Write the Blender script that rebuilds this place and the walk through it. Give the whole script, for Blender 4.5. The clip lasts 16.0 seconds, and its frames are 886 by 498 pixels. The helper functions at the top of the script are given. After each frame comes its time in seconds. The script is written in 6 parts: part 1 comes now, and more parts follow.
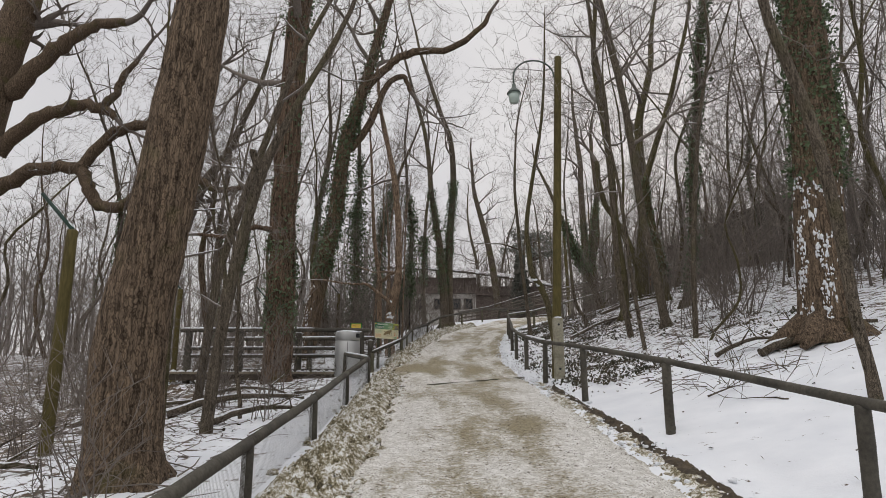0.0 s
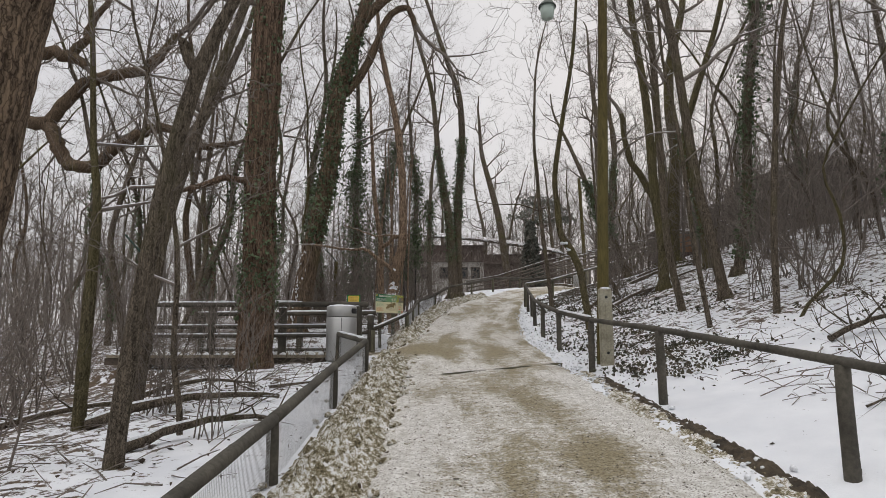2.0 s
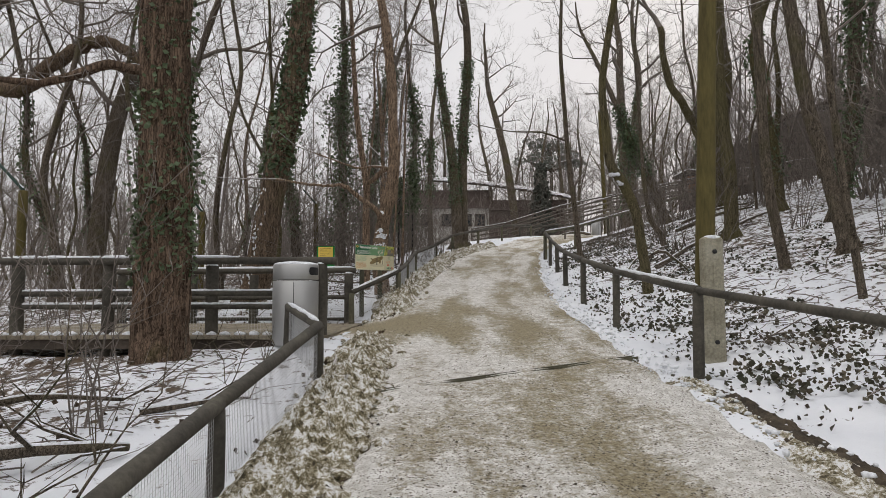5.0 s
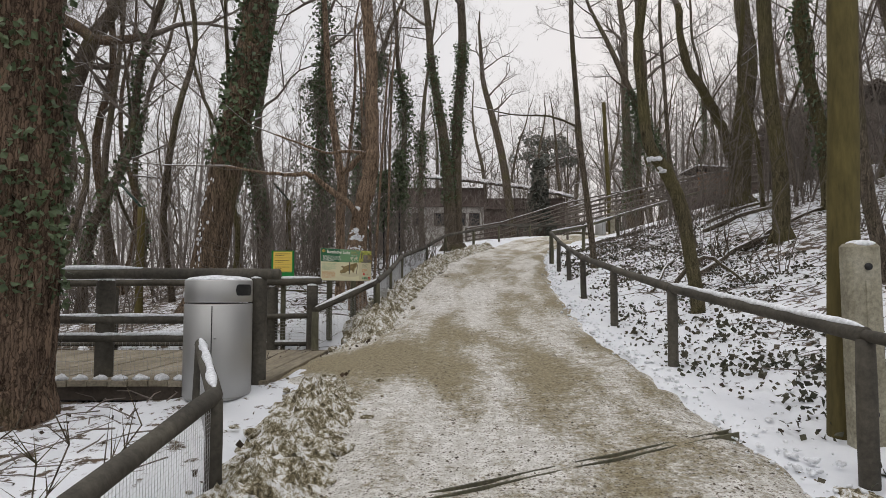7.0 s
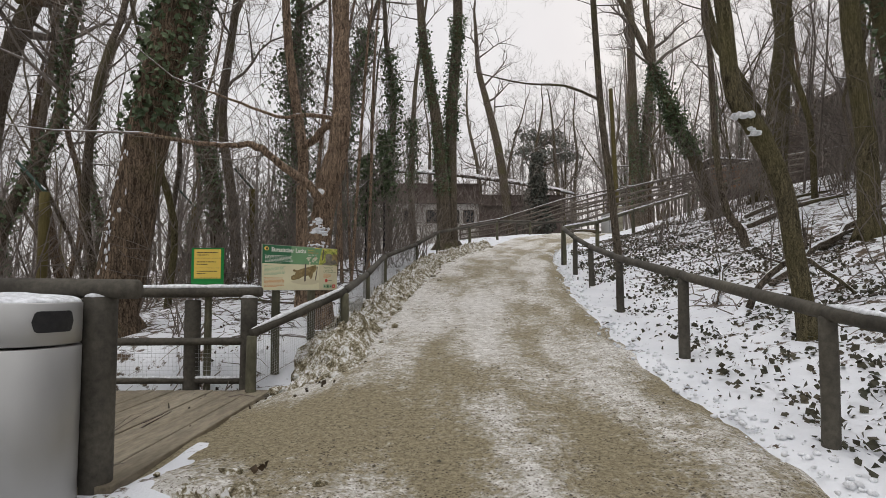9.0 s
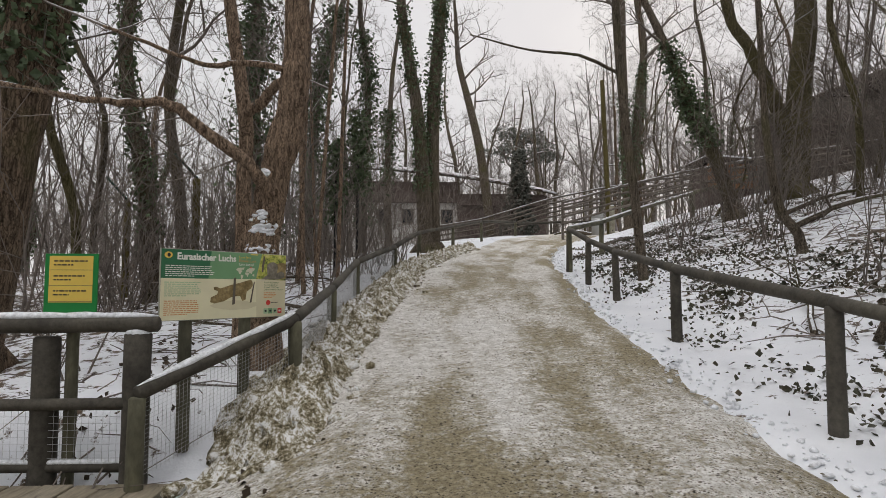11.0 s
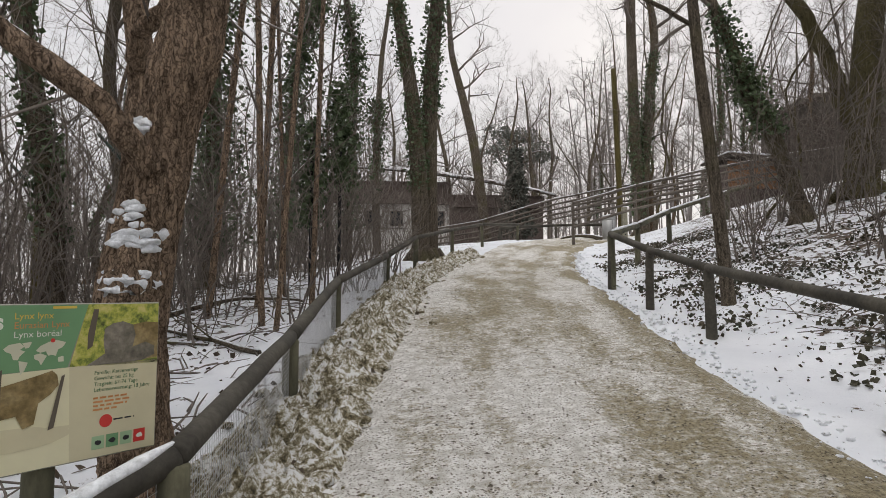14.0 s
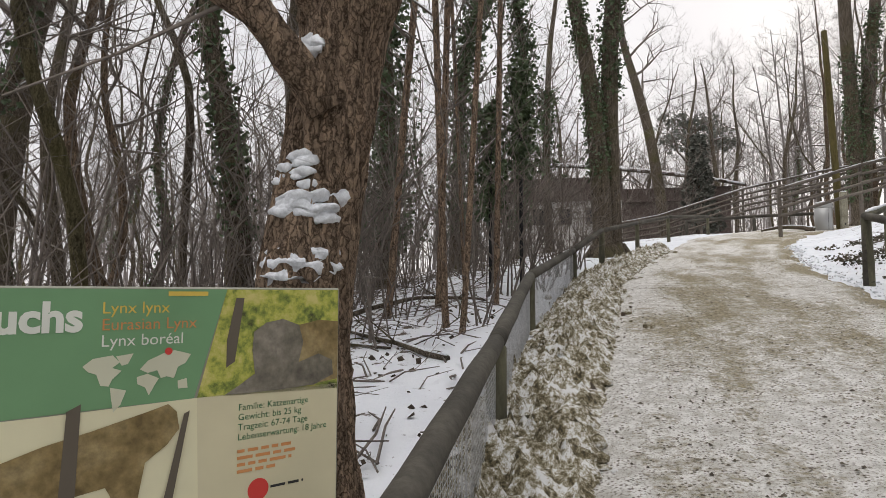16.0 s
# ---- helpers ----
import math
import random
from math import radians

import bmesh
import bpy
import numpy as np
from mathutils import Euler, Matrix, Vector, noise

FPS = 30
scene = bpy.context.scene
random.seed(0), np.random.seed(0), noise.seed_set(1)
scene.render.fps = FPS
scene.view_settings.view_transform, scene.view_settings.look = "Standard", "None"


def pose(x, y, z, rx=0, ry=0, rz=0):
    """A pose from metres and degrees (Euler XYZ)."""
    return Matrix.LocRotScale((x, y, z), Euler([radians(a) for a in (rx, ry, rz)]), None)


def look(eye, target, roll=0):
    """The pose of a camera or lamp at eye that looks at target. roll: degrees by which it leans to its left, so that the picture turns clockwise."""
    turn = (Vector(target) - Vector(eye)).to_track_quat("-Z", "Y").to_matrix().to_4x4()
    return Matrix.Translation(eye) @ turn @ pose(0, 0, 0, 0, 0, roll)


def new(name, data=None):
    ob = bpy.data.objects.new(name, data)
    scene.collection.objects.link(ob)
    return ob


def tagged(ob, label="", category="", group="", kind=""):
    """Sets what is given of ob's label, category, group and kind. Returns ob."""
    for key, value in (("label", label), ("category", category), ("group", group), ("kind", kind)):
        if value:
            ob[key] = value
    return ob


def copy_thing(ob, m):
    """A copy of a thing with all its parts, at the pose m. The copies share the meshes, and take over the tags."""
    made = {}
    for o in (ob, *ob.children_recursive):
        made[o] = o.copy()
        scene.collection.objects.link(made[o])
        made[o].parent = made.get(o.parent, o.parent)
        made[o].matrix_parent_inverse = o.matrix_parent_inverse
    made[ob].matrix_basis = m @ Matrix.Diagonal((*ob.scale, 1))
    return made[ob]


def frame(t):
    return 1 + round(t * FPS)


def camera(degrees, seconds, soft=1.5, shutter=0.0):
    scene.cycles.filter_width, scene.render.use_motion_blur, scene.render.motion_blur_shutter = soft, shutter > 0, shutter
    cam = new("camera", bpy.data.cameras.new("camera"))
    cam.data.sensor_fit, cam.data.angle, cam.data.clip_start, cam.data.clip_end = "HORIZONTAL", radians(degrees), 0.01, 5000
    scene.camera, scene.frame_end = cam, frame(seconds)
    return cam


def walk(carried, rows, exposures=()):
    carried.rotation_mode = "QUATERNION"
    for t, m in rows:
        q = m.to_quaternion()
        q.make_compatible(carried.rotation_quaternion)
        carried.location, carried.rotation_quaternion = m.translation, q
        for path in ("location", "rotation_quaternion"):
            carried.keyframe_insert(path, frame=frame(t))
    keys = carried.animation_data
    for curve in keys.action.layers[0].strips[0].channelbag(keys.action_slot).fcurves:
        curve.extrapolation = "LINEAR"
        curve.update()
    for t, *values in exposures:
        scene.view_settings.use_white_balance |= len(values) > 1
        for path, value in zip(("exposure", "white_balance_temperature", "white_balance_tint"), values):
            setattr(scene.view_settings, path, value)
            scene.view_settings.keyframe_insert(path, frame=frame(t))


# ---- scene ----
cam = camera(71.3, 16.0, 0.8)
METRES, EYE, TILT, LEAN, TURN = 19.0, 1.52, 0.0, -1.5, 0.0
ROWS = [
    (0.0, 0.0, 0.0, 0.0, 0.3, 11.48, 1.48),
    (0.5, -0.0036, 0.0368, 0.0042, 0.41, 10.71, 1.57),
    (1.0, -0.0051, 0.0759, 0.0092, 0.52, 9.94, 1.53),
    (1.5, -0.0104, 0.1164, 0.0149, 0.59, 9.33, 1.6),
    (2.0, -0.0128, 0.1542, 0.0164, 0.66, 8.64, 1.64),
    (2.5, -0.0151, 0.1905, 0.0169, 0.72, 7.52, 1.56),
    (3.0, -0.0153, 0.2275, 0.0187, 0.76, 5.9, 1.61),
    (3.5, -0.0153, 0.2671, 0.022, 0.82, 5.03, 1.61),
    (6.0, -0.017, 0.4481, 0.0437, 0.81, 3.67, 1.65),
    (6.5, -0.0163, 0.4813, 0.0458, 0.65, 3.72, 1.68),
    (7.0, -0.0156, 0.5156, 0.0503, 0.17, 3.8, 1.6),
    (7.5, -0.0159, 0.5512, 0.0549, 0.23, 3.81, 1.65),
    (8.0, -0.0135, 0.5868, 0.0566, 0.01, 3.75, 1.57),
    (8.5, -0.015, 0.6239, 0.0578, -0.22, 3.74, 1.54),
    (9.0, -0.0158, 0.661, 0.0588, -0.53, 3.7, 1.52),
    (11.5, -0.0268, 0.8137, 0.0737, -3.43, 3.81, 1.34),
    (12.0, -0.0278, 0.8412, 0.078, -3.74, 3.9, 1.34),
    (12.5, -0.0301, 0.8667, 0.0822, -4.12, 3.86, 1.35),
    (13.0, -0.0299, 0.8912, 0.0837, -4.36, 3.76, 1.41),
    (13.5, -0.0307, 0.915, 0.0845, -4.31, 3.85, 1.35),
    (14.0, -0.0344, 0.9358, 0.0868, -4.21, 3.93, 1.37),
    (14.5, -0.0387, 0.9541, 0.0872, -3.16, 3.97, 1.41),
    (15.0, -0.0427, 0.9685, 0.0871, 0.88, 4.16, 1.44),
    (15.5, -0.0491, 0.9801, 0.0865, 4.92, 4.27, 1.4),
    (16.0, -0.0542, 0.9892, 0.0847, 10.92, 4.49, 1.46),
]
walk(cam, [(t, pose(0, 0, EYE, TILT, LEAN, TURN) @ pose(METRES * x, METRES * y, METRES * z, 90 + pitch, roll, yaw)) for t, x, y, z, yaw, pitch, roll in ROWS],
     [(0.0, -0.03), (2.0, 0.04), (7.0, 0.15), (9.0, 0.18), (11.5, 0.08), (13.0, 0.15), (14.0, 0.2), (15.0, 0.25), (16.0, 0.37)])

# ---- world and light: a bright overcast winter sky ----
world = bpy.data.worlds.new("overcast_sky")
scene.world = world
world.use_nodes = True
wn, wl = world.node_tree.nodes, world.node_tree.links
wn.clear()
w_out = wn.new("ShaderNodeOutputWorld")
w_bg = wn.new("ShaderNodeBackground")
w_sky = wn.new("ShaderNodeTexSky")
w_sky.sky_type, w_sky.sun_disc = "NISHITA", False
w_sky.sun_elevation, w_sky.sun_rotation = radians(24), radians(20)
w_gain = wn.new("ShaderNodeMix")
w_gain.data_type, w_gain.blend_type = "RGBA", "MULTIPLY"
w_gain.inputs[0].default_value = 1.0
w_gain.inputs[7].default_value = (0.1, 0.1, 0.1, 1)
w_co = wn.new("ShaderNodeTexCoord")
w_cloud = wn.new("ShaderNodeTexNoise")
w_cloud.inputs["Scale"].default_value, w_cloud.inputs["Detail"].default_value = 3.0, 5.0
w_ramp = wn.new("ShaderNodeValToRGB")
w_ramp.color_ramp.elements[0].position, w_ramp.color_ramp.elements[0].color = 0.3, (0.84, 0.82, 0.87, 1)
w_ramp.color_ramp.elements[1].position, w_ramp.color_ramp.elements[1].color = 0.7, (1.0, 0.98, 1.0, 1)
w_mix = wn.new("ShaderNodeMix")
w_mix.data_type = "RGBA"
w_mix.inputs[0].default_value = 0.92
wl.new(w_co.outputs["Generated"], w_cloud.inputs["Vector"])
wl.new(w_cloud.outputs["Fac"], w_ramp.inputs["Fac"])
wl.new(w_sky.outputs["Color"], w_gain.inputs[6])
wl.new(w_gain.outputs[2], w_mix.inputs[6])
wl.new(w_ramp.outputs["Color"], w_mix.inputs[7])
w_sep = wn.new("ShaderNodeSeparateXYZ")
w_rise = wn.new("ShaderNodeValToRGB")
w_rise.color_ramp.interpolation = "EASE"
w_rise.color_ramp.elements[0].position, w_rise.color_ramp.elements[0].color = 0.0, (0.396, 0.395, 0.387, 1)
w_rise.color_ramp.elements[1].position, w_rise.color_ramp.elements[1].color = 1.0, (0.89, 0.893, 0.865, 1)
w_mid = w_rise.color_ramp.elements.new(0.5)
w_mid.color = (0.42, 0.419, 0.41, 1)
w_shade = wn.new("ShaderNodeMix")
w_shade.data_type, w_shade.blend_type = "RGBA", "MULTIPLY"
w_shade.inputs[0].default_value = 1.0
wl.new(w_co.outputs["Generated"], w_sep.inputs[0])
wl.new(w_sep.outputs["Z"], w_rise.inputs["Fac"])
wl.new(w_mix.outputs[2], w_shade.inputs[6])
wl.new(w_rise.outputs["Color"], w_shade.inputs[7])
wl.new(w_shade.outputs[2], w_bg.inputs["Color"])
wl.new(w_bg.outputs["Background"], w_out.inputs["Surface"])
w_bg.inputs["Strength"].default_value = 1.9

sun = new("sun", bpy.data.lights.new("sun", "SUN"))
sun.data.energy, sun.data.angle, sun.data.color = 0.5, radians(40), (1.0, 0.96, 0.92)
sun.matrix_world = look((0, 0, 30), (5, 8, 16))


# ---- materials ----
def material(name, rough=0.8, metal=0.0, spec=0.3):
    m = bpy.data.materials.new(name)
    m.use_nodes = True
    b = m.node_tree.nodes["Principled BSDF"]
    b.inputs["Roughness"].default_value = rough
    b.inputs["Metallic"].default_value = metal
    b.inputs["Specular IOR Level"].default_value = spec
    return m, m.node_tree.nodes, m.node_tree.links, b


def coords(nodes, links, scale=(1, 1, 1), kind="Object", turn=(0, 0, 0)):
    c = nodes.new("ShaderNodeTexCoord")
    mp = nodes.new("ShaderNodeMapping")
    mp.inputs["Scale"].default_value = scale
    mp.inputs["Rotation"].default_value = turn
    links.new(c.outputs[kind], mp.inputs["Vector"])
    return mp.outputs["Vector"]


def noise_of(nodes, links, vec, scale, detail=4.0, rough=0.55):
    n = nodes.new("ShaderNodeTexNoise")
    n.inputs["Scale"].default_value, n.inputs["Detail"].default_value, n.inputs["Roughness"].default_value = scale, detail, rough
    links.new(vec, n.inputs["Vector"])
    return n.outputs["Fac"]


def ramp(nodes, links, fac, stops):
    r = nodes.new("ShaderNodeValToRGB")
    els = r.color_ramp.elements
    while len(els) < len(stops):
        els.new(0.5)
    for e, (p, c) in zip(els, stops):
        e.position = p
        e.color = (*c, 1) if len(c) == 3 else c
    links.new(fac, r.inputs["Fac"])
    return r.outputs["Color"]


def blend(nodes, links, fac, a, b, mode="MIX"):
    m = nodes.new("ShaderNodeMix")
    m.data_type, m.blend_type = "RGBA", mode
    for sock, v in ((m.inputs[0], fac), (m.inputs[6], a), (m.inputs[7], b)):
        if isinstance(v, (int, float)):
            sock.default_value = v
        elif isinstance(v, tuple):
            sock.default_value = (*v, 1)
        else:
            links.new(v, sock)
    return m.outputs[2]


def bump(nodes, links, bsdf, height, strength, distance):
    b = nodes.new("ShaderNodeBump")
    b.inputs["Strength"].default_value, b.inputs["Distance"].default_value = strength, distance
    links.new(height, b.inputs["Height"])
    links.new(b.outputs["Normal"], bsdf.inputs["Normal"])


def two_scale(name, dark, mid, light, scale, grain, rough=0.8, stretch=(1, 1, 1), depth=0.004, strength=0.6, metal=0.0, spec=0.3, kind="Object"):
    """Colour varied by large patches and by fine grain, with relief from the grain."""
    m, n, l, b = material(name, rough, metal, spec)
    v = coords(n, l, stretch, kind)
    big, fine = noise_of(n, l, v, scale, 3), noise_of(n, l, v, grain, 6, 0.65)
    col = ramp(n, l, big, [(0.3, dark), (0.5, mid), (0.72, light)])
    shade = ramp(n, l, fine, [(0.25, (0.55, 0.55, 0.55)), (0.7, (1.2, 1.2, 1.2))])
    l.new(blend(n, l, 1.0, col, shade, "MULTIPLY"), b.inputs["Base Color"])
    bump(n, l, b, fine, strength, depth)
    return m


def bark_material(name, dark, light, moss=(0.09, 0.09, 0.03), moss_amount=0.3, scale=1.0, stretch=0.14):
    m, n, l, b = material(name, 0.92, 0, 0.15)
    v = coords(n, l, (1, 1, stretch))
    flat = coords(n, l)
    warp = n.new("ShaderNodeTexNoise")
    warp.inputs["Scale"].default_value, warp.inputs["Detail"].default_value = 16 * scale, 5.0
    l.new(flat, warp.inputs["Vector"])
    sc = n.new("ShaderNodeVectorMath")
    sc.operation, sc.inputs[3].default_value = "SCALE", 0.055
    l.new(warp.outputs["Color"], sc.inputs[0])
    shift = n.new("ShaderNodeVectorMath")
    shift.operation = "ADD"
    l.new(v, shift.inputs[0])
    l.new(sc.outputs[0], shift.inputs[1])
    vor = n.new("ShaderNodeTexVoronoi")
    vor.feature, vor.inputs["Scale"].default_value = "DISTANCE_TO_EDGE", 34 * scale
    l.new(shift.outputs[0], vor.inputs["Vector"])
    fine = noise_of(n, l, v, 70 * scale, 6, 0.75)
    broad = noise_of(n, l, shift.outputs[0], 24 * scale, 6, 0.7)
    crack = ramp(n, l, vor.outputs["Distance"], [(0.0, (0.2, 0.18, 0.16)), (0.14, (1, 1, 1))])
    rill = ramp(n, l, broad, [(0.37, (0.22, 0.2, 0.18)), (0.5, (0.85, 0.85, 0.85)), (0.62, (1.3, 1.27, 1.22))])
    col = blend(n, l, fine, dark, light)
    col = blend(n, l, 0.85, col, crack, "MULTIPLY")
    col = blend(n, l, 0.9, col, rill, "MULTIPLY")
    patch_col = ramp(n, l, noise_of(n, l, flat, 1.1, 5), [(0.62 - moss_amount * 0.4, (0, 0, 0)), (0.74, (0.7, 0.7, 0.7))])
    l.new(blend(n, l, patch_col, col, moss), b.inputs["Base Color"])
    h = blend(n, l, 0.5, blend(n, l, 0.5, crack, broad), fine)
    bump(n, l, b, h, 1.0, 0.025)
    return m


M_bark = bark_material("oak_bark", (0.09, 0.068, 0.048), (0.27, 0.2, 0.14), moss_amount=0.1)
M_bark_red = bark_material("reddish_bark", (0.16, 0.116, 0.082), (0.46, 0.34, 0.245), moss_amount=0.0, scale=1.5, stretch=0.18)
M_bark_fluted = bark_material("fluted_brown_bark", (0.075, 0.055, 0.04), (0.27, 0.19, 0.135), moss_amount=0.05, scale=0.9, stretch=0.08)
M_bark_grey = bark_material("grey_brown_bark", (0.09, 0.075, 0.058), (0.26, 0.218, 0.168), moss_amount=0.3, scale=1.6)
M_bark_moss = bark_material("mossy_bark", (0.08, 0.07, 0.042), (0.22, 0.19, 0.115), moss=(0.11, 0.1, 0.035), moss_amount=0.5, scale=1.5)
M_twig = two_scale("twig_bark", (0.135, 0.113, 0.096), (0.18, 0.153, 0.132), (0.235, 0.203, 0.177), 0.6, 20, 0.9)
# Paler than the near twigs: the haze of distance is mixed into this colour.
M_hazed_wood = two_scale("hazed_far_wood", (0.19, 0.168, 0.155), (0.245, 0.218, 0.2), (0.3, 0.27, 0.25), 0.2, 4, 0.95)
M_snow = two_scale("snow", (0.7, 0.72, 0.755), (0.755, 0.775, 0.8), (0.8, 0.81, 0.83), 1.2, 30, 0.7, depth=0.006, strength=0.5)
M_ivy = two_scale("ivy_leaf", (0.055, 0.08, 0.04), (0.09, 0.125, 0.062), (0.135, 0.175, 0.09), 1.5, 14, 0.5)
M_conifer = two_scale("conifer_needles", (0.085, 0.092, 0.075), (0.115, 0.12, 0.1), (0.15, 0.155, 0.13), 1.0, 10, 0.7)
# Needles of the far pine, lightened and greyed to paint in distance haze.
M_conifer_hazed = two_scale("haze_greyed_pine_needles", (0.15, 0.16, 0.14), (0.19, 0.2, 0.175), (0.24, 0.25, 0.22), 1.0, 10, 0.8)
M_leaf_dead = two_scale("dead_leaf", (0.035, 0.025, 0.018), (0.06, 0.045, 0.03), (0.1, 0.07, 0.045), 2.5, 14, 0.85)
M_ground_leaf = two_scale("ground_ivy_leaf", (0.03, 0.035, 0.02), (0.06, 0.055, 0.032), (0.11, 0.085, 0.055), 2.0, 12, 0.6)
M_rail = two_scale("weathered_rail_wood", (0.045, 0.041, 0.033), (0.075, 0.068, 0.055), (0.115, 0.105, 0.082), 2.0, 26, 0.85, (1, 1, 1), 0.004, 0.7)
M_rail_green = two_scale("greenish_weathered_wood", (0.06, 0.058, 0.04), (0.11, 0.105, 0.07), (0.17, 0.16, 0.1), 2.5, 26, 0.85, (1, 1, 0.4), 0.004, 0.7)
M_pole = two_scale("mossy_pole_wood", (0.075, 0.058, 0.022), (0.1, 0.082, 0.027), (0.125, 0.105, 0.036), 1.3, 22, 0.85, (1, 1, 0.2), 0.004, 0.7)
M_concrete = two_scale("old_concrete", (0.2, 0.18, 0.13), (0.3, 0.28, 0.21), (0.38, 0.36, 0.29), 3.0, 40, 0.9)
M_deck = two_scale("deck_plank_wood", (0.16, 0.135, 0.095), (0.25, 0.215, 0.155), (0.34, 0.3, 0.23), 2.2, 30, 0.8, (1, 0.2, 1))
M_dark_wood = two_scale("dark_fence_wood", (0.045, 0.036, 0.028), (0.075, 0.06, 0.047), (0.12, 0.095, 0.075), 1.5, 18, 0.85)
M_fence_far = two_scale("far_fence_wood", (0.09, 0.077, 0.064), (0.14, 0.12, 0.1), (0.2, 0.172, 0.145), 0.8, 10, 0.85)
M_wire = two_scale("galvanised_wire", (0.45, 0.46, 0.47), (0.55, 0.56, 0.57), (0.65, 0.65, 0.65), 3, 40, 0.45, metal=0.7)
M_black = two_scale("black_steel", (0.015, 0.015, 0.016), (0.022, 0.022, 0.023), (0.035, 0.034, 0.033), 3, 30, 0.5, metal=0.2)
M_green_steel = two_scale("dark_green_steel", (0.012, 0.03, 0.022), (0.018, 0.045, 0.032), (0.03, 0.06, 0.045), 3, 30, 0.5)
M_lamp_metal = two_scale("grey_green_lamp_metal", (0.06, 0.075, 0.065), (0.09, 0.11, 0.095), (0.14, 0.16, 0.14), 4, 30, 0.5)
M_plaster = two_scale("pale_plaster", (0.5, 0.48, 0.45), (0.62, 0.6, 0.57), (0.7, 0.68, 0.65), 0.5, 12, 0.9)
M_hut_wood = two_scale("red_brown_cladding", (0.09, 0.068, 0.06), (0.125, 0.096, 0.084), (0.16, 0.128, 0.112), 0.7, 8, 0.85, (1, 1, 3))
M_thatch = two_scale("woven_brushwood", (0.08, 0.066, 0.055), (0.125, 0.1, 0.082), (0.18, 0.145, 0.12), 1.0, 12, 0.9, (1, 1, 5))
M_orange = two_scale("orange_brown_boards", (0.2, 0.1, 0.05), (0.26, 0.14, 0.075), (0.32, 0.18, 0.1), 0.7, 8, 0.8, (1, 1, 3))
M_earth = two_scale("wet_dark_earth", (0.03, 0.023, 0.015), (0.06, 0.046, 0.03), (0.11, 0.085, 0.055), 6, 30, 0.8, depth=0.012)
M_grit = two_scale("path_grit", (0.05, 0.042, 0.032), (0.12, 0.1, 0.075), (0.22, 0.19, 0.14), 7, 30, 0.85)
M_glass_dark, _n, _l, _b = material("dark_window_glass", 0.08, 0.0, 0.5)
_b.inputs["Base Color"].default_value = (0.02, 0.025, 0.03, 1)
M_lamp_glass, _n, _l, _b = material("frosted_lamp_glass", 0.35, 0.0, 0.5)
_b.inputs["Base Color"].default_value = (0.42, 0.5, 0.45, 1)


def steel_material():
    m, n, l, b = material("brushed_steel", 0.5, 0.85, 0.5)
    v = coords(n, l, (1, 1, 0.03))
    fine = noise_of(n, l, v, 180, 4, 0.6)
    smear = noise_of(n, l, coords(n, l, (1, 1, 0.4)), 5, 4)
    l.new(blend(n, l, smear, (0.34, 0.34, 0.33), (0.5, 0.5, 0.49)), b.inputs["Base Color"])
    l.new(ramp(n, l, smear, [(0.3, (0.42, 0.42, 0.42)), (0.7, (0.6, 0.6, 0.6))]), b.inputs["Roughness"])
    bump(n, l, b, fine, 0.15, 0.001)
    return m


M_steel = steel_material()


def ground_material():
    """Snow over leaf litter: the litter shows through in specks and patches, more in the woods than by the path."""
    m, n, l, b = material("snowy_woodland_floor", 0.75, 0, 0.25)
    v = coords(n, l)
    litter = ramp(n, l, noise_of(n, l, v, 9, 6, 0.7), [(0.3, (0.05, 0.035, 0.022)), (0.55, (0.1, 0.07, 0.045)), (0.75, (0.15, 0.12, 0.07))])
    snow = ramp(n, l, noise_of(n, l, v, 1.6, 5), [(0.3, (0.66, 0.68, 0.715)), (0.7, (0.77, 0.785, 0.81))])
    speck = noise_of(n, l, v, 5.5, 9, 0.72)
    patch = noise_of(n, l, v, 0.45, 4, 0.6)
    at = n.new("ShaderNodeAttribute")
    at.attribute_name = "litter"
    add = n.new("ShaderNodeMath")
    add.operation = "MULTIPLY_ADD"
    l.new(patch, add.inputs[0])
    add.inputs[1].default_value = 0.25
    l.new(speck, add.inputs[2])
    add2 = n.new("ShaderNodeMath")
    add2.operation = "MULTIPLY_ADD"
    l.new(at.outputs["Fac"], add2.inputs[0])
    add2.inputs[1].default_value = 0.2
    l.new(add.outputs[0], add2.inputs[2])
    mask = ramp(n, l, add2.outputs[0], [(0.775, (0, 0, 0)), (0.82, (1, 1, 1))])
    l.new(blend(n, l, mask, snow, litter), b.inputs["Base Color"])
    h = blend(n, l, 0.5, speck, noise_of(n, l, v, 40, 4))
    bump(n, l, b, h, 0.5, 0.02)
    return m


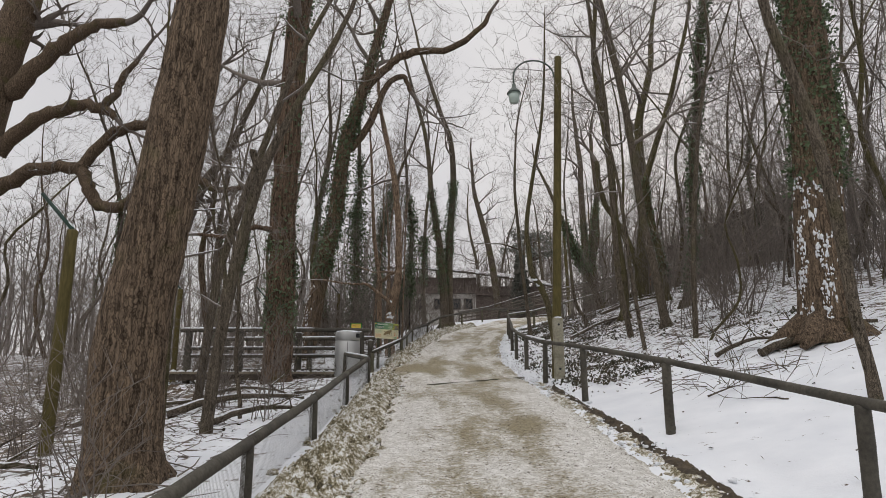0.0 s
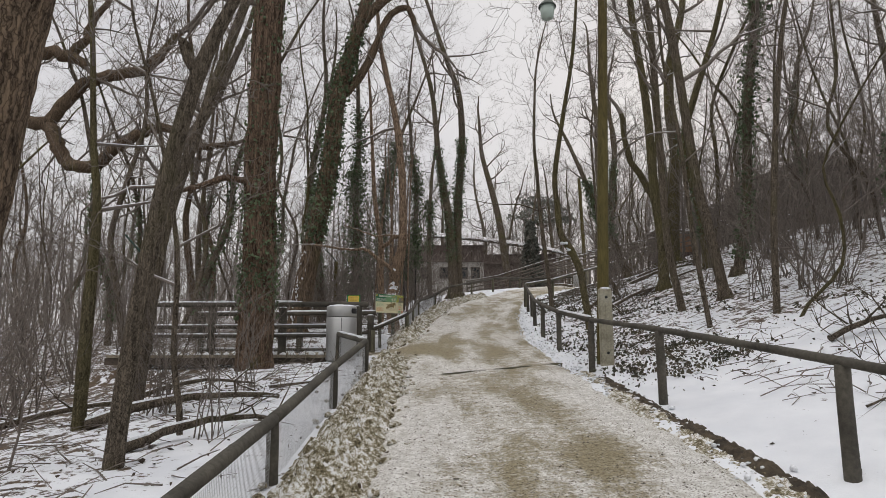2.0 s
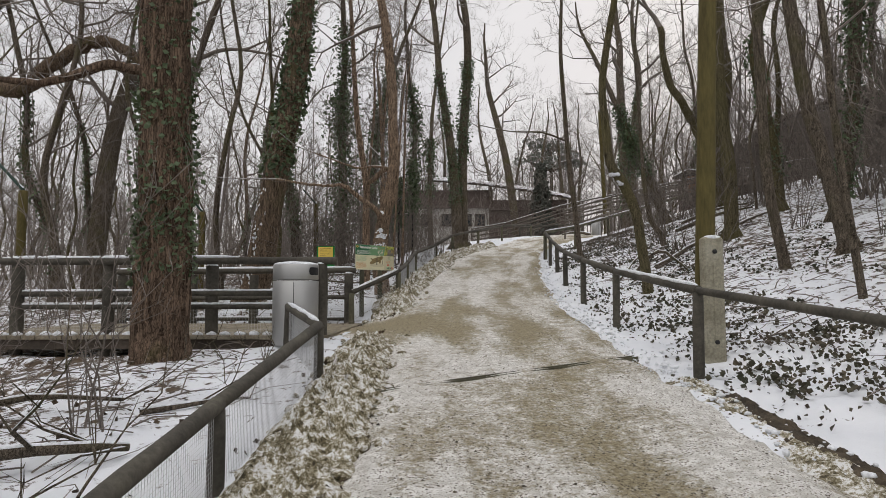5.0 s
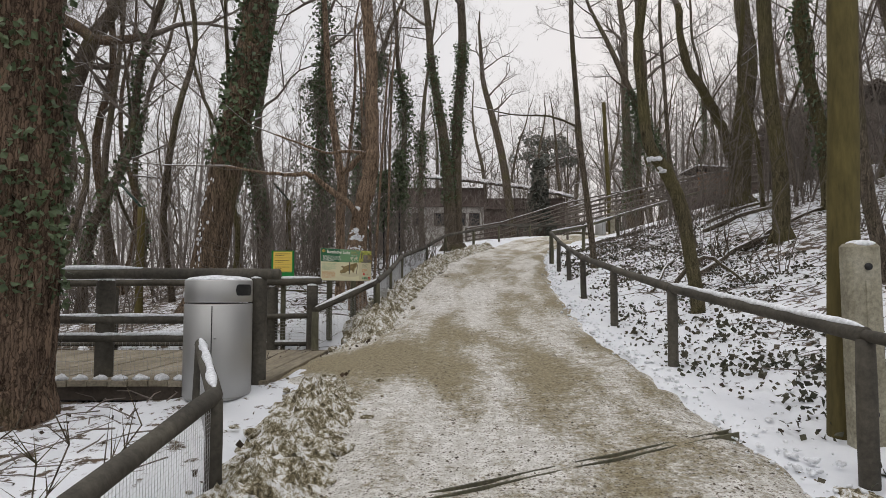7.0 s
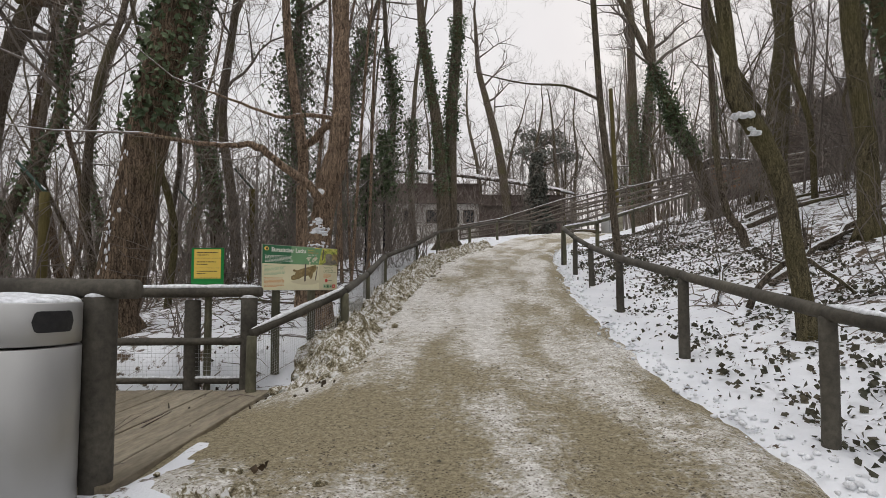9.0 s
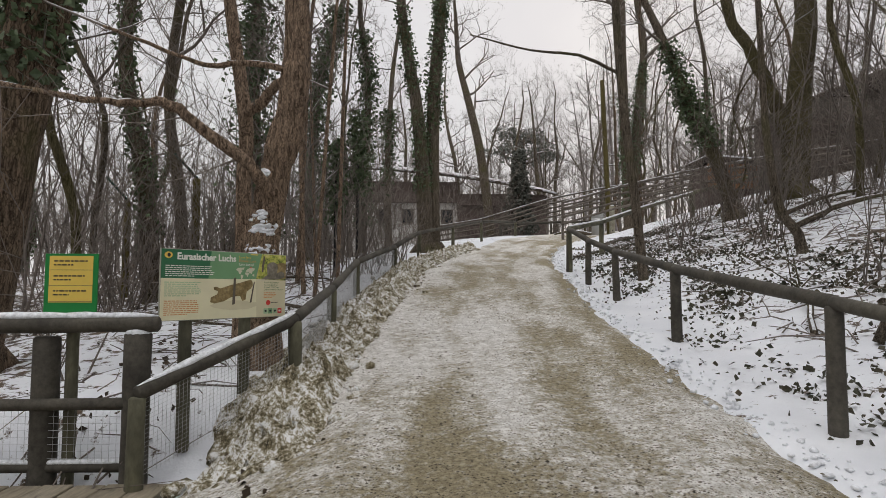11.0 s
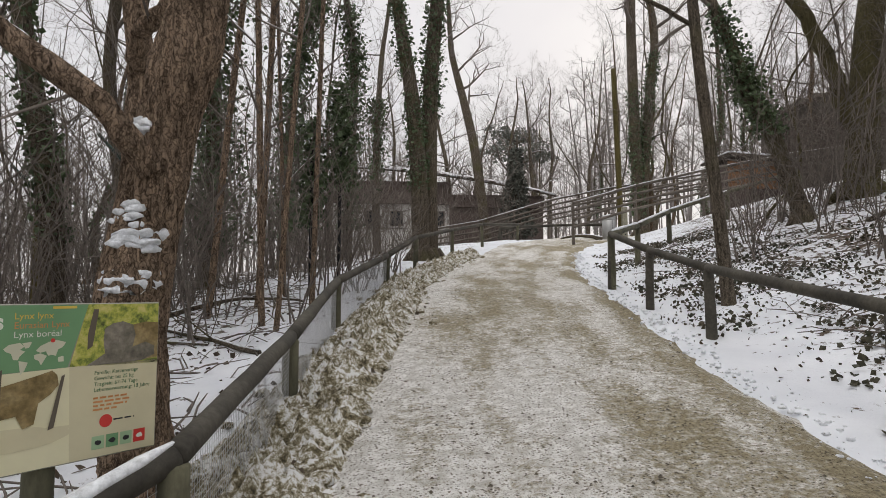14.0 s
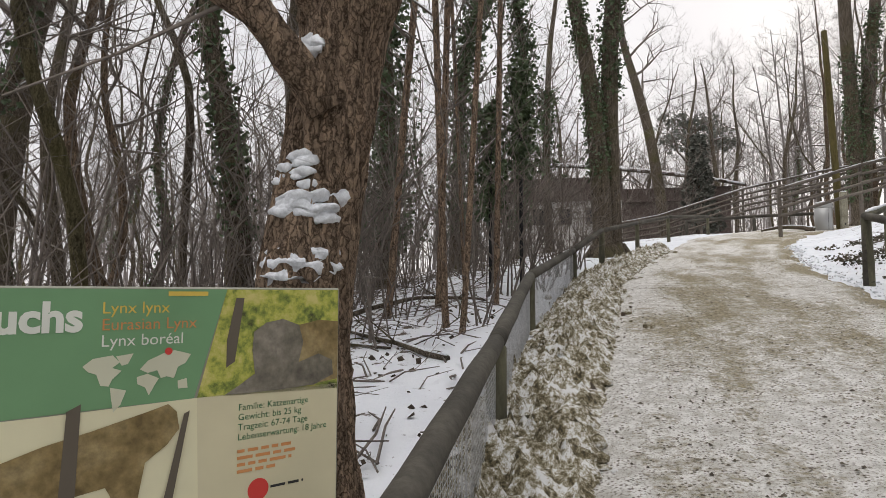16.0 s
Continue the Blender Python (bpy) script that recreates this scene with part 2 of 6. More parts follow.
def path_material():
    """Gritted, trodden snow over sandy gravel, with wheel tracks along it."""
    m, n, l, b = material("gritted_snow_path", 0.75, 0, 0.25)
    v = coords(n, l, kind="UV")
    track = coords(n, l, (1.0, 0.2, 1.0), "UV")
    at = n.new("ShaderNodeAttribute")
    at.attribute_name = "worn"

    def worn_plus(fac, gain):
        k = n.new("ShaderNodeMath")
        k.operation = "MULTIPLY_ADD"
        l.new(at.outputs["Fac"], k.inputs[0])
        k.inputs[1].default_value = gain
        l.new(fac, k.inputs[2])
        return k.outputs[0]

    ice = ramp(n, l, noise_of(n, l, v, 9, 6, 0.65), [(0.35, (0.52, 0.5, 0.45)), (0.58, (0.8, 0.785, 0.75))])
    sand = ramp(n, l, noise_of(n, l, v, 26, 6, 0.7), [(0.35, (0.15, 0.124, 0.072)), (0.5, (0.26, 0.218, 0.13)), (0.65, (0.39, 0.338, 0.22))])
    # broad tone: where sand shows, broken by mid-size patches
    broad = blend(n, l, 0.55, noise_of(n, l, track, 2.6, 5, 0.6), noise_of(n, l, v, 6, 6, 0.7))
    broad = blend(n, l, 0.35, broad, noise_of(n, l, v, 24, 5, 0.75))
    mask = ramp(n, l, worn_plus(broad, 0.16), [(0.505, (0.0, 0.0, 0.0)), (0.55, (0.5, 0.5, 0.5)), (0.63, (0.97, 0.97, 0.97))])
    col = blend(n, l, mask, ice, sand)
    # grit: fine dark specks and small brown crumbs
    fine = noise_of(n, l, v, 60, 6, 0.8)
    crumbs = ramp(n, l, worn_plus(fine, -0.012), [(0.53, (1, 1, 1)), (0.6, (0.3, 0.25, 0.18))])
    col = blend(n, l, 0.9, col, crumbs, "MULTIPLY")
    stones = n.new("ShaderNodeTexVoronoi")
    stones.inputs["Scale"].default_value = 42
    l.new(v, stones.inputs["Vector"])
    dots = ramp(n, l, stones.outputs["Distance"], [(0.2, (0.15, 0.12, 0.088)), (0.36, (1, 1, 1))])
    some = ramp(n, l, worn_plus(noise_of(n, l, v, 9, 5, 0.75), -0.03), [(0.44, (0, 0, 0)), (0.5, (0.95, 0.95, 0.95))])
    l.new(blend(n, l, some, col, blend(n, l, 1.0, col, dots, "MULTIPLY")), b.inputs["Base Color"])
    bump(n, l, b, blend(n, l, 0.5, broad, fine), 0.9, 0.03)
    return m


def dirty_snow_material():
    m, n, l, b = material("dirty_shovelled_snow", 0.85, 0, 0.2)
    v = coords(n, l)
    mx = blend(n, l, 0.5, noise_of(n, l, v, 8, 6, 0.7), noise_of(n, l, v, 34, 6, 0.75))
    col = ramp(n, l, mx, [(0.4, (0.05, 0.042, 0.025)), (0.465, (0.165, 0.138, 0.08)), (0.513, (0.4, 0.367, 0.28)), (0.555, (0.73, 0.728, 0.715))])
    l.new(col, b.inputs["Base Color"])
    bump(n, l, b, mx, 0.8, 0.03)
    return m


def roof_snow_material():
    m, n, l, b = material("patchy_roof_snow", 0.8, 0, 0.2)
    v = coords(n, l)
    mask = ramp(n, l, noise_of(n, l, v, 2.2, 6, 0.7), [(0.46, (0, 0, 0)), (0.54, (1, 1, 1))])
    l.new(blend(n, l, mask, (0.1, 0.075, 0.06), (0.72, 0.73, 0.75)), b.inputs["Base Color"])
    return m


M_roof_snow = roof_snow_material()
M_ground, M_path, M_dirty = ground_material(), path_material(), dirty_snow_material()


def plain(name, colour, rough=0.5):
    """A printed colour with a faint weathered mottling."""
    m, n, l, b = material(name, rough, 0, 0.35)
    fade = ramp(n, l, noise_of(n, l, coords(n, l), 4, 5), [(0.3, (0.9, 0.9, 0.9)), (0.7, (1.06, 1.06, 1.06))])
    l.new(blend(n, l, 1.0, colour, fade, "MULTIPLY"), b.inputs["Base Color"])
    return m


# ---- mesh helpers ----
def part(name, data, mat, parent=None, label="", smooth=True):
    """Links a bmesh or a mesh as one object, under a thing or a part if one is given."""
    if isinstance(data, bmesh.types.BMesh):
        me = bpy.data.meshes.new(name)
        data.to_mesh(me)
        data.free()
    else:
        me = data
    if smooth:
        me.polygons.foreach_set("use_smooth", [True] * len(me.polygons))
    if not me.materials:
        me.materials.append(mat)
    ob = new(name, me)
    if parent:
        ob.parent = parent
    if label:
        tagged(ob, label)
    return ob


def thing(name, label, category, at=(0, 0, 0), group="", kind=""):
    ob = new(name)
    ob.location = at
    ob.empty_display_size = 0.1
    return tagged(ob, label, category, group, kind)


class Tubes:
    """Collects tapered tubes into one mesh."""

    def __init__(self):
        self.v, self.f, self.origin = [], [], Vector()

    def add(self, pts, radii, sides, cap=True, flat=1.0):
        base = len(self.v)
        n = len(pts)
        ref = None
        for i in range(n):
            a, b = pts[max(0, i - 1)], pts[min(n - 1, i + 1)]
            dx, dy, dz = b[0] - a[0], b[1] - a[1], b[2] - a[2]
            ln = math.sqrt(dx * dx + dy * dy + dz * dz) or 1.0
            dx, dy, dz = dx / ln, dy / ln, dz / ln
            if ref is None:
                ref = (1.0, 0.0, 0.0) if abs(dx) < 0.8 else (0.0, 1.0, 0.0)
            k = ref[0] * dx + ref[1] * dy + ref[2] * dz
            ux, uy, uz = ref[0] - k * dx, ref[1] - k * dy, ref[2] - k * dz
            ul = math.sqrt(ux * ux + uy * uy + uz * uz) or 1.0
            ux, uy, uz = ux / ul, uy / ul, uz / ul
            ref = (ux, uy, uz)
            wx, wy, wz = dy * uz - dz * uy, dz * ux - dx * uz, dx * uy - dy * ux
            r = radii[i]
            p = pts[i]
            for s in range(sides):
                g = 6.283185 * s / sides
                c, q = math.cos(g) * r, math.sin(g) * r
                self.v.append((p[0] + ux * c + wx * q, p[1] + uy * c + wy * q, p[2] + (uz * c + wz * q) * flat))
        for i in range(n - 1):
            for s in range(sides):
                a, b = base + i * sides + s, base + i * sides + (s + 1) % sides
                self.f.append((a, b, b + sides, a + sides))
        if cap:
            self.f.append(tuple(range(base + sides - 1, base - 1, -1)))
            self.f.append(tuple(base + (n - 1) * sides + s for s in range(sides)))

    def spike(self, p, q, r):
        """A fine twig: three sides running out to a point."""
        b = len(self.v)
        self.v += [(p[0] + r, p[1], p[2]), (p[0] - r * 0.5, p[1] + r * 0.87, p[2]), (p[0] - r * 0.5, p[1] - r * 0.87, p[2]), (q[0], q[1], q[2])]
        self.f += [(b, b + 1, b + 3), (b + 1, b + 2, b + 3), (b + 2, b, b + 3)]

    def mesh(self, name):
        me = bpy.data.meshes.new(name)
        me.from_pydata(self.v, [], self.f)
        me.update()
        return me


def log_mesh(name, a, b, r0, r1=None, sides=10, rough=0.06, seed=1, bend=0.0):
    """A slightly uneven round log from a to b."""
    rg = random.Random(seed)
    r1 = r0 if r1 is None else r1
    a, b = Vector(a), Vector(b)
    n = max(4, int((b - a).length / 0.35))
    t = Tubes()
    pts, rad = [], []
    for i in range(n + 1):
        k = i / n
        p = a.lerp(b, k) + Vector((rg.uniform(-1, 1), rg.uniform(-1, 1), rg.uniform(-1, 1))) * r0 * rough
        p.z -= bend * 4 * k * (1 - k)
        pts.append(tuple(p))
        rad.append((r0 + (r1 - r0) * k) * (1 + rg.uniform(-rough, rough)))
    pts = [tuple(Vector(pts[0]).lerp(Vector(pts[1]), 0.0))] + pts + [pts[-1]]
    rad = [rad[0] * 0.82] + rad + [rad[-1] * 0.82]
    d = (b - a).normalized() * r0 * 0.18
    pts[0] = tuple(Vector(pts[1]) - d)
    pts[-1] = tuple(Vector(pts[-2]) + d)
    t.add(pts, rad, sides)
    return t.mesh(name)


def box_bm(sx, sy, sz, m=None, bevel=0.006):
    bm = bmesh.new()
    bmesh.ops.create_cube(bm, size=1.0)
    bmesh.ops.scale(bm, vec=(sx, sy, sz), verts=bm.verts)
    if bevel:
        bmesh.ops.bevel(bm, geom=bm.edges[:], offset=bevel, segments=1, affect="EDGES")
    if m is not None:
        bmesh.ops.transform(bm, matrix=m, verts=bm.verts)
    return bm


def snow_cap(name, a, b, width, thick, parent=None, seed=0):
    """A soft ridge of snow lying along the top of a rail from a to b."""
    rg = random.Random(seed)
    a, b = Vector(a), Vector(b)
    n = max(4, int((b - a).length / 0.12))
    t = Tubes()
    pts, rad = [], []
    for i in range(n + 1):
        k = i / n
        pts.append(tuple(a.lerp(b, k) + Vector((rg.uniform(-1, 1) * width * 0.12, 0, thick * 0.2))))
        e = min(1.0, min(i, n - i) / 2 + 0.25)
        rad.append(width / 2 * e * (1 + rg.uniform(-0.25, 0.2)))
    t.add(pts, rad, 8, True, thick / (width / 2))
    return part(name, t.mesh(name), M_snow, parent, "thin line of snow")


# ---- lie of the land ----
PATH_Y = [-60, -30, -10, 0, 7.7, 13.5, 16.4, 21.2, 24, 27.5, 30, 33, 37, 43, 50, 60, 100]
PATH_Z = [-4, -2.5, -0.85, 0.0, 0.75, 1.3, 1.6, 2.22, 2.64, 3.15, 3.48, 3.85, 4.35, 5.2, 6.0, 6.8, 9]
MID_Y = [-60, 8, 14, 19, 22.5, 28.5, 32, 36, 40.5, 44, 48, 60, 100]
MID_X = [0.5, 0.5, 0.3, 0.2, 0.45, 1.2, 2.0, 3.2, 4.9, 8.0, 14, 20, 30]
_yy = np.linspace(-60, 100, 1601)
_k = np.exp(-np.linspace(-2, 2, 31) ** 2)
_k /= _k.sum()


def _soft(xs, ys):
    v = np.interp(_yy, xs, ys)
    return np.convolve(np.pad(v, 15, mode="edge"), _k, mode="valid")


_pz, _mx = _soft(PATH_Y, PATH_Z), _soft(MID_Y, MID_X)


def path_z(y):
    return float(np.interp(y, _yy, _pz))


def mid_x(y):
    return float(np.interp(y, _yy, _mx))


def ease(k):
    k = max(0.0, min(1.0, k))
    return k * k * (3 - 2 * k)


def lie(x, y):
    """Height of the snow surface."""
    d = x - mid_x(y)
    h = path_z(y) + 0.026 * max(-12, min(12, x))
    if d > 1.9:
        a = d - 1.9
        h += 0.27 * a * a / (a + 0.7) if a < 12 else 3.06 + 0.12 * min(a - 12, 60)
    if d < -4.4:
        a = -d - 4.4
        h -= 0.12 * a if a < 12 else 1.44 + 0.04 * min(a - 12, 60)
    if 15.6 < y < 19.7 and -8.2 < x < -0.8:
        w = ease((y - 15.6) / 0.5) * ease((19.7 - y) / 0.5) * ease((-0.8 - x) / 1.3) * ease((x + 8.2) / 0.6)
        h += (1.56 - 0.26 * ease((-2.55 - x) / 0.5) - h) * w
    return h


# ---- ground and path ----
def spread(lo, hi, step, far_lo, far_hi, grow=1.22):
    xs = list(np.arange(lo, hi + step / 2, step))
    s, x = step, hi
    while x < far_hi:
        s *= grow
        x += s
        xs.append(x)
    s, x = step, lo
    while x > far_lo:
        s *= grow
        x -= s
        xs.insert(0, x)
    return xs


def under_deck(x, y):
    e = max(0.0, min(1.0, (-2.0 - x) / 0.4)) * max(0.0, min(1.0, (y - 16.0) / 0.15)) * max(0.0, min(1.0, (19.3 - y) / 0.15)) * max(0.0, min(1.0, (x + 7.6) / 0.5))
    return (0.2 if x > -2.9 else 0.06) * e


def make_ground():
    xs = spread(-10, 12, 0.16, -1800, 1800)
    ys = spread(-1, 34, 0.18, -1500, 2500)
    verts, litter = [], []
    for y in ys:
        for x in xs:
            d = x - mid_x(y)
            z = lie(x, y)
            near = min(1.0, max(0.0, abs(d) - 1.3) / 0.6)
            z += near * (0.035 * noise.noise((x * 0.9, y * 0.9, 0)) + 0.02 * noise.noise((x * 3.1, y * 3.1, 4)) + 0.12 * min(1, abs(d) / 12) * noise.noise((x * 0.2, y * 0.2, 8)))
            if abs(d) < 1.45:
                z -= 0.05
            z -= under_deck(x, y)
            verts.append((x, y, z))
            if d > 0:
                q = 0.15 + 0.6 * min(1, max(0, (d - 2.4) / 3.0)) if y > 14 else 0.7 * min(1, max(0, (d - 4.6) / 3.5))
            else:
                q = 0.25 + 0.75 * min(1, max(0, (-d - 2.4) / 4))
            litter.append(q)
    w = len(xs)
    faces = [(j * w + i, j * w + i + 1, (j + 1) * w + i + 1, (j + 1) * w + i) for j in range(len(ys) - 1) for i in range(w - 1)]
    me = bpy.data.meshes.new("ground")
    me.from_pydata(verts, [], faces)
    at = me.attributes.new("litter", "FLOAT", "POINT")
    at.data.foreach_set("value", litter)
    return tagged(part("ground", me, M_ground), "snow-covered woodland floor with leaf litter showing through", "ground", kind="structure")


def make_path():
    verts, uvs, worn, faces = [], [], [], []
    rows, cols = 420, 44
    for j in range(rows + 1):
        y = -12 + 60.0 * j / rows
        c = mid_x(y)
        for i in range(cols + 1):
            s = -1 + 2 * i / cols
            hw = 1.62
            if y > 36:
                hw = 1.62 + (y - 36) * 0.12
            apron = 1.0 * ease((y - 15.5) / 0.6) * ease((19.2 - y) / 0.5)
            hw += 0.07 * noise.noise((s * 0.5, y * 0.8, 40)) + 0.06 * noise.noise((s * 0.5, y * 2.7, 41))
            x = c + s * hw - (apron * (-s) if s < 0 else 0.0)
            z = lie(x, y)
            edge = abs(s)
            z += 0.03 - 0.10 * max(0.0, edge - 0.78) / 0.22 + 0.012 * noise.noise((x * 2.2, y * 1.1, 3)) + 0.01 * noise.noise((x * 6, y * 4, 7)) + 0.12 * max(0, edge - 0.6) * (noise.noise((x * 3, y * 2.2, 11)) + 0.6 * noise.noise((x * 8, y * 7, 12)))
            z -= 0.018 * math.exp(-((s - 0.28) / 0.12) ** 2) + 0.018 * math.exp(-((s + 0.3) / 0.12) ** 2)
            verts.append((x, y, z))
            uvs.append((x - c, y))
            q = 0.4 * math.exp(-((s - 0.3) / 0.16) ** 2) + 0.2 * math.exp(-((s + 0.22) / 0.15) ** 2) + 0.7 * math.exp(-((edge - 0.93) / 0.1) ** 2) * (0.5 + 1.0 * noise.noise((s * 2, y * 0.5, 2)))
            q += 1.6 * math.exp(-((x + 1.5) / 0.8) ** 2 - ((y - 17.1) / 1.05) ** 2) + 0.75 * math.exp(-((x - 0.3) / 0.9) ** 2 - ((y - 16.0) / 1.5) ** 2)
            q += 1.1 * math.exp(-((s - 0.8) / 0.13) ** 2) * (0.6 + 0.8 * noise.noise((1, y * 0.6, 25))) * max(0.0, min(1.0, (y - 12) / 2)) - 0.7 * math.exp(-((s + 0.84) / 0.12) ** 2) * (0 if 15.4 < y < 18.8 else 1)
            q += 0.18 * ease((y - 18.5) / 2) + 0.75 * noise.noise((x * 0.8, y * 0.3, 5)) + 0.6 * noise.noise((x * 2.1, y * 0.9, 15))
            worn.append(q)
    w = cols + 1
    for j in range(rows):
        for i in range(cols):
            faces.append((j * w + i, j * w + i + 1, (j + 1) * w + i + 1, (j + 1) * w + i))
    me = bpy.data.meshes.new("path")
    me.from_pydata(verts, [], faces)
    layer = me.uv_layers.new(name="UVMap")
    flat = np.array(uvs)[np.array([v for f in faces for v in f])].ravel()
    layer.data.foreach_set("uv", flat)
    at = me.attributes.new("worn", "FLOAT", "POINT")
    at.data.foreach_set("value", worn)
    return tagged(part("path", me, M_path), "trodden snow path gritted with sandy gravel", "path", kind="structure")


def make_ridge(name, label, y0, y1, off, width, height, seed, mat):
    """A lumpy shovelled bank of dirty snow beside the path; off(y) is its middle."""
    ny, nx = int((y1 - y0) / 0.032), 24
    verts = []
    for j in range(ny + 1):
        y = y0 + (y1 - y0) * j / ny
        c = off(y)
        for i in range(nx + 1):
            s = -1 + 2 * i / nx
            x = c + s * width
            body = max(0.0, 1 - s * s)
            lump = 0.55 + 0.6 * noise.noise((x * 2.0, y * 1.3, seed)) + 0.5 * noise.noise((x * 5.5, y * 5.0, seed + 3)) + 0.55 * abs(noise.noise((x * 13, y * 12, seed + 6))) + 0.8 * abs(noise.noise((x * 24, y * 22, seed + 8)))
            end = min(1.0, (y - y0) / 0.4, (y1 - y) / 0.4)
            z = lie(x, y) - 0.035 + height * body * max(0.02, lump) * max(0.0, end)
            verts.append((x + 0.05 * noise.noise((x * 9, y * 9, seed + 9)), y + 0.05 * noise.noise((x * 9, y * 9, seed + 12)), z))
    w = nx + 1
    faces = [(j * w + i, j * w + i + 1, (j + 1) * w + i + 1, (j + 1) * w + i) for j in range(ny) for i in range(nx)]
    me = bpy.data.meshes.new(name)
    me.from_pydata(verts, [], faces)
    return tagged(part(name, me, mat), label, "snow bank", kind="stuff")


def scatter_lumps(name, label, places, size, seed, mat):
    """Loose clods: small uneven twelve-sided lumps in one mesh."""
    rg = random.Random(seed)
    g = 1.618
    ico = [Vector(v).normalized() for v in [(-1, g, 0), (1, g, 0), (-1, -g, 0), (1, -g, 0), (0, -1, g), (0, 1, g), (0, -1, -g), (0, 1, -g), (g, 0, -1), (g, 0, 1), (-g, 0, -1), (-g, 0, 1)]]
    tri = [(0, 11, 5), (0, 5, 1), (0, 1, 7), (0, 7, 10), (0, 10, 11), (1, 5, 9), (5, 11, 4), (11, 10, 2), (10, 7, 6), (7, 1, 8), (3, 9, 4), (3, 4, 2), (3, 2, 6), (3, 6, 8), (3, 8, 9), (4, 9, 5), (2, 4, 11), (6, 2, 10), (8, 6, 7), (9, 8, 1)]
    v, f = [], []
    for x, y in places:
        s = size * (0.22 + 0.78 * rg.random() ** 2.2)
        sx, sy, sz = s * rg.uniform(0.7, 1.3), s * rg.uniform(0.7, 1.3), s * rg.uniform(0.45, 0.8)
        z = lie(x, y) + sz * 0.35 + 0.01
        b = len(v)
        for q in ico:
            k = rg.uniform(0.75, 1.2)
            v.append((x + q.x * sx * k, y + q.y * sy * k, z + q.z * sz * k))
        f += [(a + b, c + b, d + b) for a, c, d in tri]
    me = bpy.data.meshes.new(name)
    me.from_pydata(v, [], f)
    return tagged(part(name, me, mat), label, "clods", kind="stuff")


make_ground()
make_path()
left_edge = lambda y: mid_x(y) - 1.72
right_edge = lambda y: mid_x(y) + 1.62
make_ridge("snow_bank", "shovelled dirty snow and leaves below the railing", -4, 16.0, left_edge, 0.42, 0.2, 1, M_dirty)
make_ridge("snow_bank", "shovelled dirty snow and leaves below the railing", 18.55, 36, left_edge, 0.45, 0.22, 21, M_dirty)
make_ridge("earth_edge", "strip of bare dark earth along the verge", -2, 13.2, lambda y: right_edge(y) + 0.12, 0.14, 0.07, 61, M_earth)
make_ridge("snow_bank", "thin dirty snow edge along the verge", -4, 13.6, right_edge, 0.2, 0.055, 41, M_dirty)
_rg = random.Random(5)
spots = []
for _ in range(3000):
    y = _rg.uniform(-2, 35)
    if 16.2 < y < 18.6:
        continue
    spots.append((left_edge(y) + _rg.gauss(0.08, 0.22), y))
scatter_lumps("snow_clods", "loose dirty lumps of shovelled snow", spots, 0.085, 7, M_dirty)
scatter_lumps("snow_clods", "loose lumps of snow along the verge", [(right_edge(y) + _rg.gauss(0.05, 0.14), y) for y in (_rg.uniform(-2, 14) for _ in range(300))], 0.04, 8, M_snow)
scatter_lumps("snow_clods", "ragged crumbs of snow where the verge meets the path", [(right_edge(y) + _rg.gauss(-0.08, 0.1), y) for y in (_rg.uniform(13, 36) for _ in range(1000))], 0.032, 10, M_snow)

spots = []
for _ in range(9000):
    y = 2 + 30 * _rg.random() ** 1.3
    x = mid_x(y) + _rg.uniform(-1.45, 1.5)
    if noise.noise((x * 1.6, y * 0.5, 31)) + 0.35 * noise.noise((x * 6, y * 5, 33)) > -0.12:
        spots.append((x, y))


def grit(places):
    v, f = [], []
    rg = random.Random(9)
    for x, y in places:
        s = 0.004 + 0.011 * rg.random() ** 2
        z = lie(x, y) + 0.03 + 0.012 * noise.noise((x * 2.2, y * 1.1, 3)) + 0.01 * noise.noise((x * 6, y * 4, 7)) + s * 0.1
        b = len(v)
        g = rg.uniform(0, 6.28)
        c, d = math.cos(g) * s, math.sin(g) * s
        k = rg.uniform(0.6, 1.4)
        v += [(x + c, y + d, z), (x - d * k, y + c * k, z), (x - c, y - d, z), (x + d * k, y - c * k, z), (x + c * 0.2, y, z + s * rg.uniform(0.5, 0.9))]
        f += [(b, b + 1, b + 4), (b + 1, b + 2, b + 4), (b + 2, b + 3, b + 4), (b + 3, b, b + 4)]
    me = bpy.data.meshes.new("grit")
    me.from_pydata(v, [], f)
    return tagged(part("grit", me, M_grit, None, "", False), "dark gravel grit strewn over the icy path", "grit", kind="stuff")


grit(spots)

# ---- trees ----
def over_path(q):
    """Low over the path, where the boughs have been cut back."""
    return -6 < q.y < 45 and abs(q.x - mid_x(q.y)) < 2.3 and q.z < path_z(q.y) + 5.0


